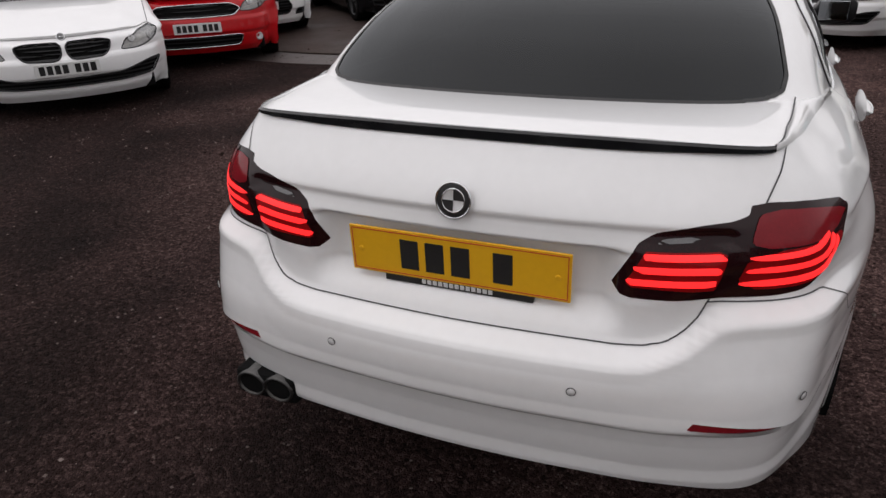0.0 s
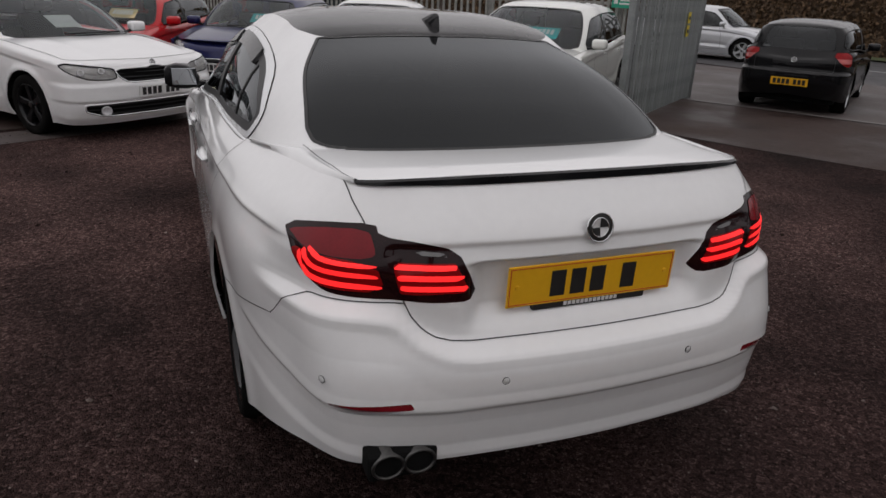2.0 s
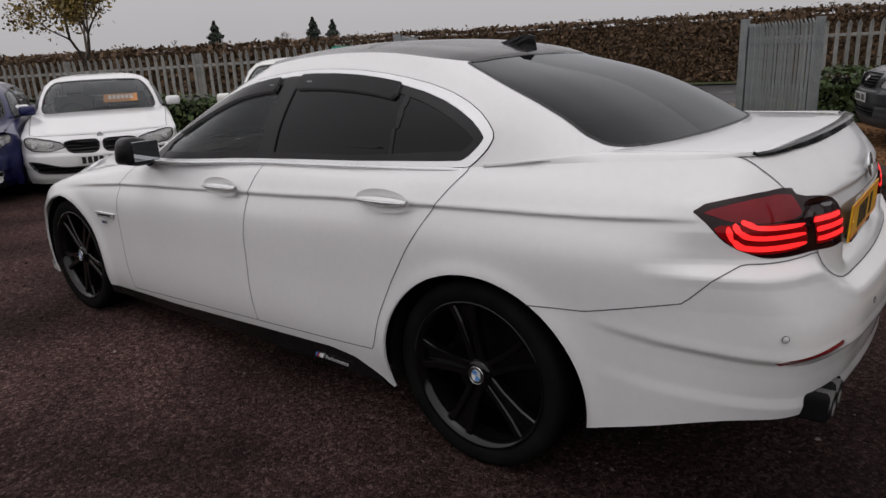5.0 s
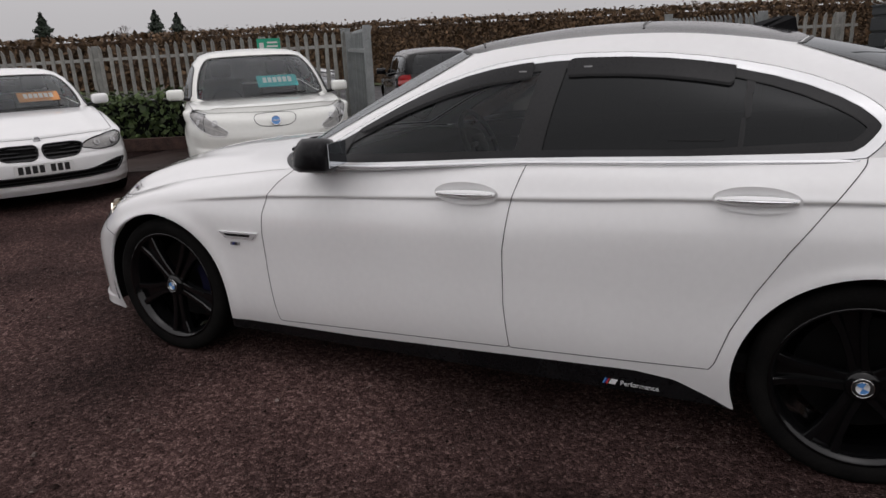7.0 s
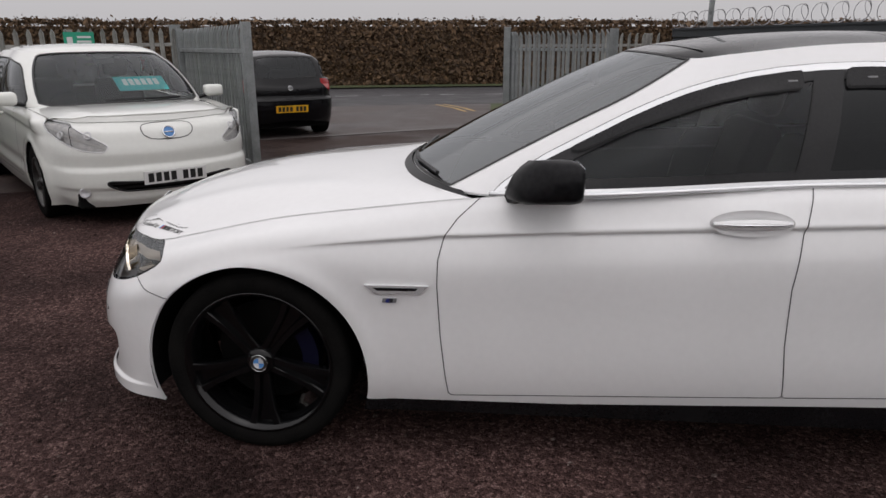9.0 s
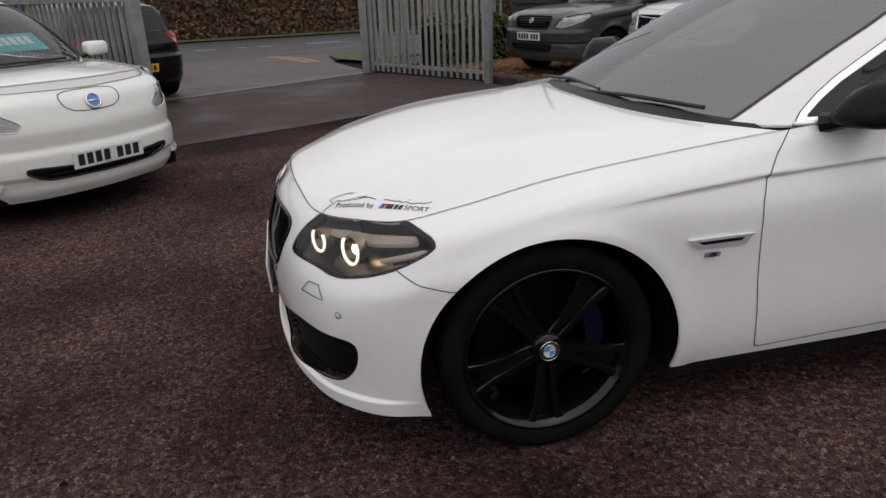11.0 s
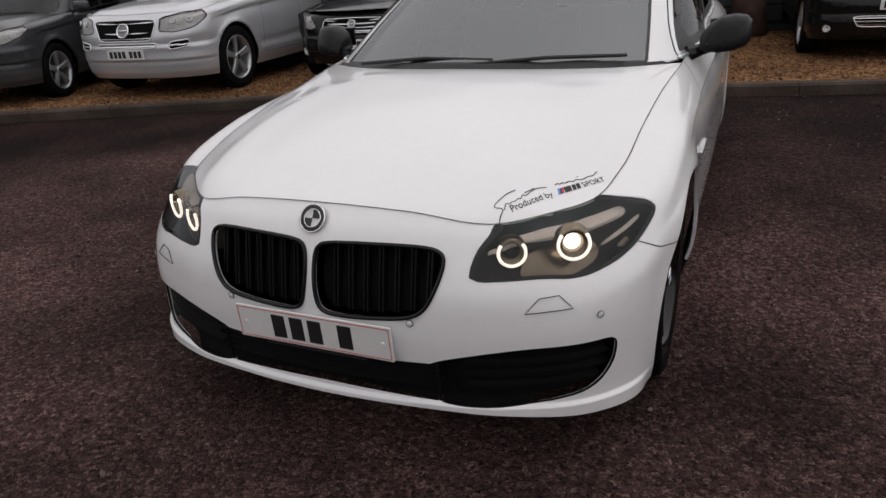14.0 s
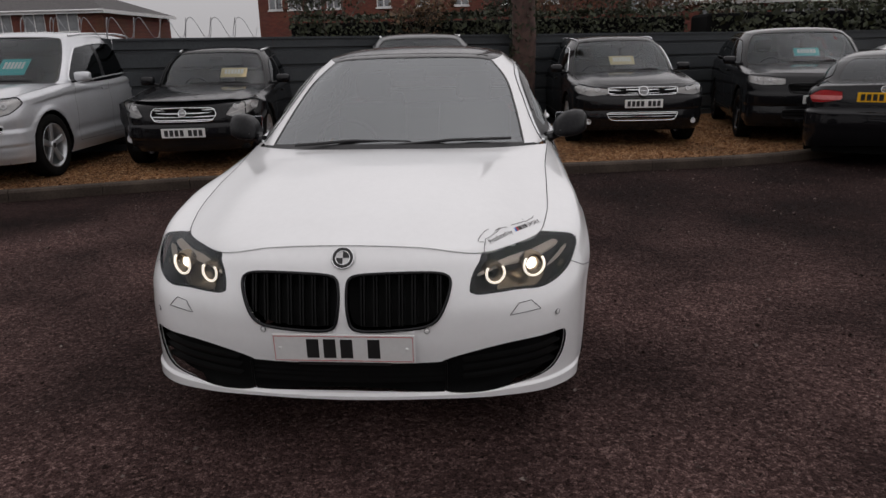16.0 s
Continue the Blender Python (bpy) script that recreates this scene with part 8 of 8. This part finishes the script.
rng = np.random.default_rng(11)
hx = lambda t: (np.array((20.3 + 2.0, 6.9)) + np.array((-.242, .970)) * t)
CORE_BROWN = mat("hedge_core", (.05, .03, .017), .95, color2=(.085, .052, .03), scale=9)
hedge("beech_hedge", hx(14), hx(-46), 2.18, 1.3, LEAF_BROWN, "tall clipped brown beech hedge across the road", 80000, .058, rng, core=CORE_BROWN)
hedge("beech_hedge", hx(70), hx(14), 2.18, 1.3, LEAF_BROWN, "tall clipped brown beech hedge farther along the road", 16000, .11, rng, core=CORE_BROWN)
lh = np.array(FA + U120 * .8) + np.array((-.62, -.36))
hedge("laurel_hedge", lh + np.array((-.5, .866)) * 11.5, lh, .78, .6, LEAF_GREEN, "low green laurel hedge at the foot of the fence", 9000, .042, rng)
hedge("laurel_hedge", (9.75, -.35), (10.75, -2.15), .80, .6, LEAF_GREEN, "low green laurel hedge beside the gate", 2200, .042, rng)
bed = thing("planter_edge", Matrix.Translation((FA.x - .95, FA.y - .1, 0)) @ Matrix.Rotation(math.radians(120), 4, "Z"), "dark timber edging along the hedge", "edging", kind="structure")
part("board", box_bm(-.2, 12.0, .22, .30, 0, .20, .01), BARK, bed)


def tree(name, pos, h, r, label, leaf=None, leaves=900, size=.09, spread=.55, seed=1, depth=4, start=.35, bare=True):
    """A tapered trunk with forking limbs, twigs and, if asked, clumps of leaves."""
    rg = random.Random(seed)
    t = thing(name, pose(*pos), label, "tree")
    bm = bmesh.new()
    tips = []

    def grow(p, d, ln, rad, k):
        q = p + d * ln
        mid = p + d * ln * .5 + Vector((rg.uniform(-1, 1), rg.uniform(-1, 1), 0)) * ln * .05
        add_tube(bm, [p, mid, q], [rad, rad * .85, rad * .68], 7 if k > 2 else 4, caps=False)
        if k == 0:
            tips.append(q)
            return
        if k <= 2:
            tips.append(q)
        for _ in range(3 if k > 1 else 4):
            ax = Vector((rg.gauss(0, 1), rg.gauss(0, 1), rg.gauss(0, .4)))
            nd = (d + ax.normalized() * spread * rg.uniform(.7, 1.25) + Vector((0, 0, .12))).normalized()
            grow(q, nd, ln * rg.uniform(.58, .80), rad * .58, k - 1)

    grow(Vector((0, 0, 0)), Vector((rg.uniform(-.05, .05), rg.uniform(-.05, .05), 1)).normalized(), h * start, r, depth)
    part("trunk", bm, BARK if r > .15 else TWIG, t, "", True)
    if leaf:
        g = np.random.default_rng(seed)
        tp = np.array([tuple(v) for v in tips])
        P = tp[g.integers(0, len(tp), leaves)] + g.normal(0, h * .045, (leaves, 3))
        lf = leaf_cloud("crown", P, g.normal(size=(leaves, 3)), size, leaf, "", "", g)
        lf.parent = t
    return t


def fir(name, pos, h, label, seed):
    """A conifer: a straight stem with drooping whorls of needles."""
    g = np.random.default_rng(seed)
    t = thing(name, pose(*pos), label, "tree")
    bm = bmesh.new()
    add_tube(bm, [(0, 0, 0), (0, 0, h)], [h * .02, .01], 6)
    part("trunk", bm, BARK, t)
    n = 3000
    f = g.uniform(.08, 1, n) ** .8
    a = g.uniform(0, math.tau, n)
    rad = (1 - f) ** .9 * h * .42 * g.uniform(.35, 1.1, n) * (1 + .3 * np.sin(f * 50))
    P = np.stack([rad * np.cos(a), rad * np.sin(a), f * h - rad * .25], 1)
    lf = leaf_cloud("crown", P, np.stack([np.cos(a), np.sin(a), np.full(n, .8)], 1), h * .022, LEAF_FIR, "", "", g)
    lf.parent = t
    return t


# the ivy-clad trunk on the gravel and the bare growth behind the wall
tr = thing("tree", pose(-.98, -8.25, .08), "stout dark ivy-wrapped tree trunk on the gravel bed", "tree")
bm = bmesh.new()
add_tube(bm, [(0, 0, -.1), (.02, 0, .5), (-.02, .02, 1.6), (.06, 0, 3.2), (.02, .03, 4.6), (.1, 0, 5.6)], [.30, .24, .21, .19, .15, .05], 14)
part("trunk", bm, BARK, tr, "", True)
g = np.random.default_rng(3)
a, z = g.uniform(0, math.tau, 900), g.uniform(.9, 4.4, 900)
lf = leaf_cloud("ivy", np.stack([np.cos(a) * .23, np.sin(a) * .23, z], 1), np.stack([np.cos(a), np.sin(a), 0 * a], 1), .035, LEAF_DARK, "", "", g)
lf.parent = tr
for i in range(9):
    x = 3.4 - i * 1.25
    g_ = random.Random(i)
    tree("sapling", (x + g_.uniform(-.5, .5), -14.5 - .25 * i + g_.uniform(-1, 1), 0), g_.uniform(3.4, 5.0), .05, "bare shrubby sapling behind the wall", LEAF_BROWN if i % 3 else LEAF_DARK, 900, .045, .5, 40 + i, 3, .30)
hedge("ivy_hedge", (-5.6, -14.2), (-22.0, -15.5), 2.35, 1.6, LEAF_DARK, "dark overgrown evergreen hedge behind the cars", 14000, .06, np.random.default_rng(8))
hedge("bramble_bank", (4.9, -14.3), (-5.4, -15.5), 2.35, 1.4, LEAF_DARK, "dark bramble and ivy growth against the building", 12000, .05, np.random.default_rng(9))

# trees on the skyline
tree("tree", (8.4, 21.0, 0), 4.3, .10, "half-bare golden autumn tree beyond the fence", LEAF_GOLD, 4500, .050, .62, 5, 4, .36)
for i, (x, y, h) in enumerate(((31.0, 47, 4.6), (41.3, 47, 5.0), (43.7, 47, 4.8), (6.5, 47, 3.95))):
    fir("conifer", (x, y, 0), h, "dark conifer on the skyline", 60 + i)
for i, (x, y, h) in enumerate(((13.8, 47, 3.6), (23.0, 47, 3.5), (28.2, 47, 3.6), (37.3, 47, 4.4), (38.9, 47.5, 4.0), (46.5, 46, 4.2), (-6, 50, 3.4), (3.0, 47, 2.6))):
    tree("tree", (x, y, 0), h, .12, "bare rounded winter tree on the skyline", LEAF_BROWN if i in (1, 7) else None, 500, .09, .70, 70 + i, 4, .32)
for i, (x, h) in enumerate(((5.2, 2.5), (15.6, 2.8), (17.4, 2.7), (20.5, 2.6), (25.6, 2.7), (1.0, 2.3))):
    tree("shrub", (x, 46.0, 0), h * .9, .06, "dense autumn shrub beyond the fence", LEAF_GOLD if i in (1, 2) else LEAF_BROWN, 900, .09, .8, 120 + i, 3, .25)
hut = thing("hut", pose(10.1, 47, 0), "low dark hut with a hipped roof behind the fence", "hut")
part("wall", box_bm(-1.0, 1.0, -1.0, 1.0, 0, 1.62, .02), CLAD, hut)
bm = bmesh.new()
v = [bm.verts.new(q) for q in ((-1.35, -1.35, 1.6), (1.35, -1.35, 1.6), (1.35, 1.35, 1.6), (-1.35, 1.35, 1.6), (-.2, 0, 2.42), (.2, 0, 2.42))]
for q in ((0, 1, 5, 4), (1, 2, 5), (2, 3, 4, 5), (3, 0, 4)):
    bm.faces.new([v[k] for k in q])
part("roof", bm, SLATE, hut)
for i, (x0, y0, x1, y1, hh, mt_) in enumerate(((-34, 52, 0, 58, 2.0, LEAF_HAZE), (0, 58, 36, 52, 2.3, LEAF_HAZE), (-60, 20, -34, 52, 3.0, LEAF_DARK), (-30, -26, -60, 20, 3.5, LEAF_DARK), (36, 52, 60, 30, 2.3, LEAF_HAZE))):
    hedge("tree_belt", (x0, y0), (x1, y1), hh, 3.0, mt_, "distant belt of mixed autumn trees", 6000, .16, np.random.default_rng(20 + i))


# ---------------------------------------------------------------- brick buildings
def brick_house(name, pos, ang, length, depth, eaves, rise, rows, label, win=(1.1, 1.15), course=True):
    """A brick block facing its own -y, with framed windows in rows (height, first x, pitch, count), a tiled roof, fascia and gutter."""
    h = thing(name, Matrix.Translation(pos) @ Matrix.Rotation(math.radians(ang), 4, "Z"), label, "building")
    bm = bmesh.new()
    xs = sorted({0.0, length} | {round(x0 + i * p + e * win[0] / 2, 4) for z, x0, p, n in rows for i in range(n) for e in (-1, 1)})
    zs = sorted({-.5, eaves} | {z + e for z, *_ in rows for e in (0, win[1])})
    holes = [(x0 + i * p, z) for z, x0, p, n in rows for i in range(n)]

    def is_hole(xa, xb, za, zb):
        return any(abs((xa + xb) / 2 - hx_) < win[0] / 2 and z < (za + zb) / 2 < z + win[1] for hx_, z in holes)

    for xa, xb in zip(xs[:-1], xs[1:]):
        for za, zb in zip(zs[:-1], zs[1:]):
            if is_hole(xa, xb, za, zb):
                for p in (((xa, 0, za), (xa, .12, za), (xa, .12, zb), (xa, 0, zb)), ((xb, 0, za), (xb, 0, zb), (xb, .12, zb), (xb, .12, za)), ((xa, 0, za), (xb, 0, za), (xb, .12, za), (xa, .12, za)), ((xa, 0, zb), (xa, .12, zb), (xb, .12, zb), (xb, 0, zb))):
                    bm.faces.new([bm.verts.new(q) for q in p])
            else:
                bm.faces.new([bm.verts.new(q) for q in ((xa, 0, za), (xb, 0, za), (xb, 0, zb), (xa, 0, zb))])
    for p in (((0, 0, -.5), (0, 0, eaves), (0, depth, eaves), (0, depth, -.5)), ((length, 0, -.5), (length, depth, -.5), (length, depth, eaves), (length, 0, eaves)), ((0, depth, -.5), (0, depth, eaves), (length, depth, eaves), (length, depth, -.5)), ((0, 0, eaves), (length, 0, eaves), (length, depth, eaves), (0, depth, eaves))):
        bm.faces.new([bm.verts.new(q) for q in p])
    wl__ = part("wall", bm, BRICK_WALL, h)
    if rise:
        o = .35
        bm = bmesh.new()
        v = [bm.verts.new(q) for q in ((-o, -o, eaves), (length + o, -o, eaves), (length + o, depth + o, eaves), (-o, depth + o, eaves), (depth * .45, depth / 2, eaves + rise), (length - depth * .45, depth / 2, eaves + rise))]
        for q in ((0, 1, 5, 4), (1, 2, 5), (2, 3, 4, 5), (3, 0, 4)):
            bm.faces.new([v[k] for k in q])
        rf = part("roof", bm, TILED, h)
        part("fascia", box_bm(-o, length + o, -o - .02, -o + .02, eaves - .20, eaves + .02, .004), UPVC, h)
        part("fascia", box_bm(length + o - .02, length + o + .02, -o, depth + o, eaves - .20, eaves + .02, .004), UPVC, h)
        bm = bmesh.new()
        add_tube(bm, [(-o, -o - .07, eaves - .02), (length + o, -o - .07, eaves - .02)], .055, 8)
        part("gutter", bm, UPVC, h)
    for hx_, z in holes:
        w_, t_ = win
        bm = bmesh.new()
        f = .06
        for xa, xb, za, zb in ((-w_ / 2, w_ / 2, 0, f), (-w_ / 2, w_ / 2, t_ - f, t_), (-w_ / 2, -w_ / 2 + f, f, t_ - f), (w_ / 2 - f, w_ / 2, f, t_ - f), (-f / 2, f / 2, f, t_ - f)):
            add_box(bm, xa, xb, .04, .10, za, zb)
        wn_ = part("window", bm, UPVC, h)
        wn_.matrix_basis = pose(hx_, 0, z)
        for sx in (-1, 1):
            part("pane", box_bm(min(sx * f / 2, sx * (w_ / 2 - f)), max(sx * f / 2, sx * (w_ / 2 - f)), .07, .08, f, t_ - f), PANE, wn_)
        part("sill", box_bm(-w_ / 2 - .06, w_ / 2 + .06, -.05, .05, -.07, 0), UPVC, wn_)
    return h


def bricked(name):
    m = bpy.data.materials.new(name)
    m.use_nodes = True
    nt = m.node_tree
    b = nt.nodes["Principled BSDF"]
    co, mp, br, nz, mx = (nt.nodes.new("ShaderNode" + k) for k in ("TexCoord", "Mapping", "TexBrick", "TexNoise", "Mix"))
    mp.inputs["Rotation"].default_value = (math.pi / 2, 0, 0)
    nt.links.new(co.outputs["Object"], mp.inputs["Vector"])
    nt.links.new(mp.outputs["Vector"], br.inputs["Vector"])
    br.inputs["Scale"].default_value = 1.0
    br.inputs["Brick Width"].default_value, br.inputs["Row Height"].default_value, br.inputs["Mortar Size"].default_value = .225, .075, .006
    br.inputs["Color1"].default_value, br.inputs["Color2"].default_value, br.inputs["Mortar"].default_value = (.20, .058, .036, 1), (.13, .040, .027, 1), (.18, .10, .075, 1)
    nz.inputs["Scale"].default_value = .7
    nt.links.new(co.outputs["Object"], nz.inputs["Vector"])
    mx.data_type, mx.blend_type = "RGBA", "MULTIPLY"
    mx.inputs["Factor"].default_value = .5
    nt.links.new(br.outputs["Color"], mx.inputs["A"])
    nt.links.new(nz.outputs["Color"], mx.inputs["B"])
    nt.links.new(mx.outputs["Result"], b.inputs["Base Color"])
    b.inputs["Roughness"].default_value = .9
    bp = nt.nodes.new("ShaderNodeBump")
    bp.inputs["Strength"].default_value, bp.inputs["Distance"].default_value = .5, .01
    nt.links.new(br.outputs["Fac"], bp.inputs["Height"])
    bp.invert = True
    nt.links.new(bp.outputs["Normal"], b.inputs["Normal"])
    return m


BRICK_WALL = bricked("red_brick_wall")
TILED = mat("dark_roof_tiles", (.040, .037, .038), .75, color2=(.08, .072, .07), scale=4, bump=.6, bscale=18)

# facing the yard from beyond the wall
brick_house("brick_building", (35.2, -38, 0), 180, 11.5, 9.0, 4.35, 1.7, [(3.10, 2.72, 2.17, 4), (.6, 2.72, 2.17, 4)], "low red-brick block with white windows and tiled roof", win=(1.42, 1.15))
big = brick_house("brick_building", (13.85, -38, 0), 180, 25.0, 10.0, 8.2, 2.4, [(4.05, 1.05, 1.18, 4), (4.05, 7.6, 2.3, 3), (4.05, 15.0, 2.4, 2), (3.45, 22.35, 1.8, 2), (.9, 1.6, 2.4, 9)], "tall red-brick building behind bare saplings", win=(.85, 1.45))
part("banner", box_bm(4.0, 6.6, -.06, -.03, 4.55, 6.0, .004), BANNER, big, "white banner")
brick_house("brick_building", (-10.6, -38, 0), 180, 11.1, 8.0, 3.95, 1.5, [(2.30, 6.2, 1.37, 4), (2.30, 2.0, 1.6, 2), (.2, 2.0, 1.9, 4)], "red-brick house with white windows and tiled roof", win=(.95, 1.25))
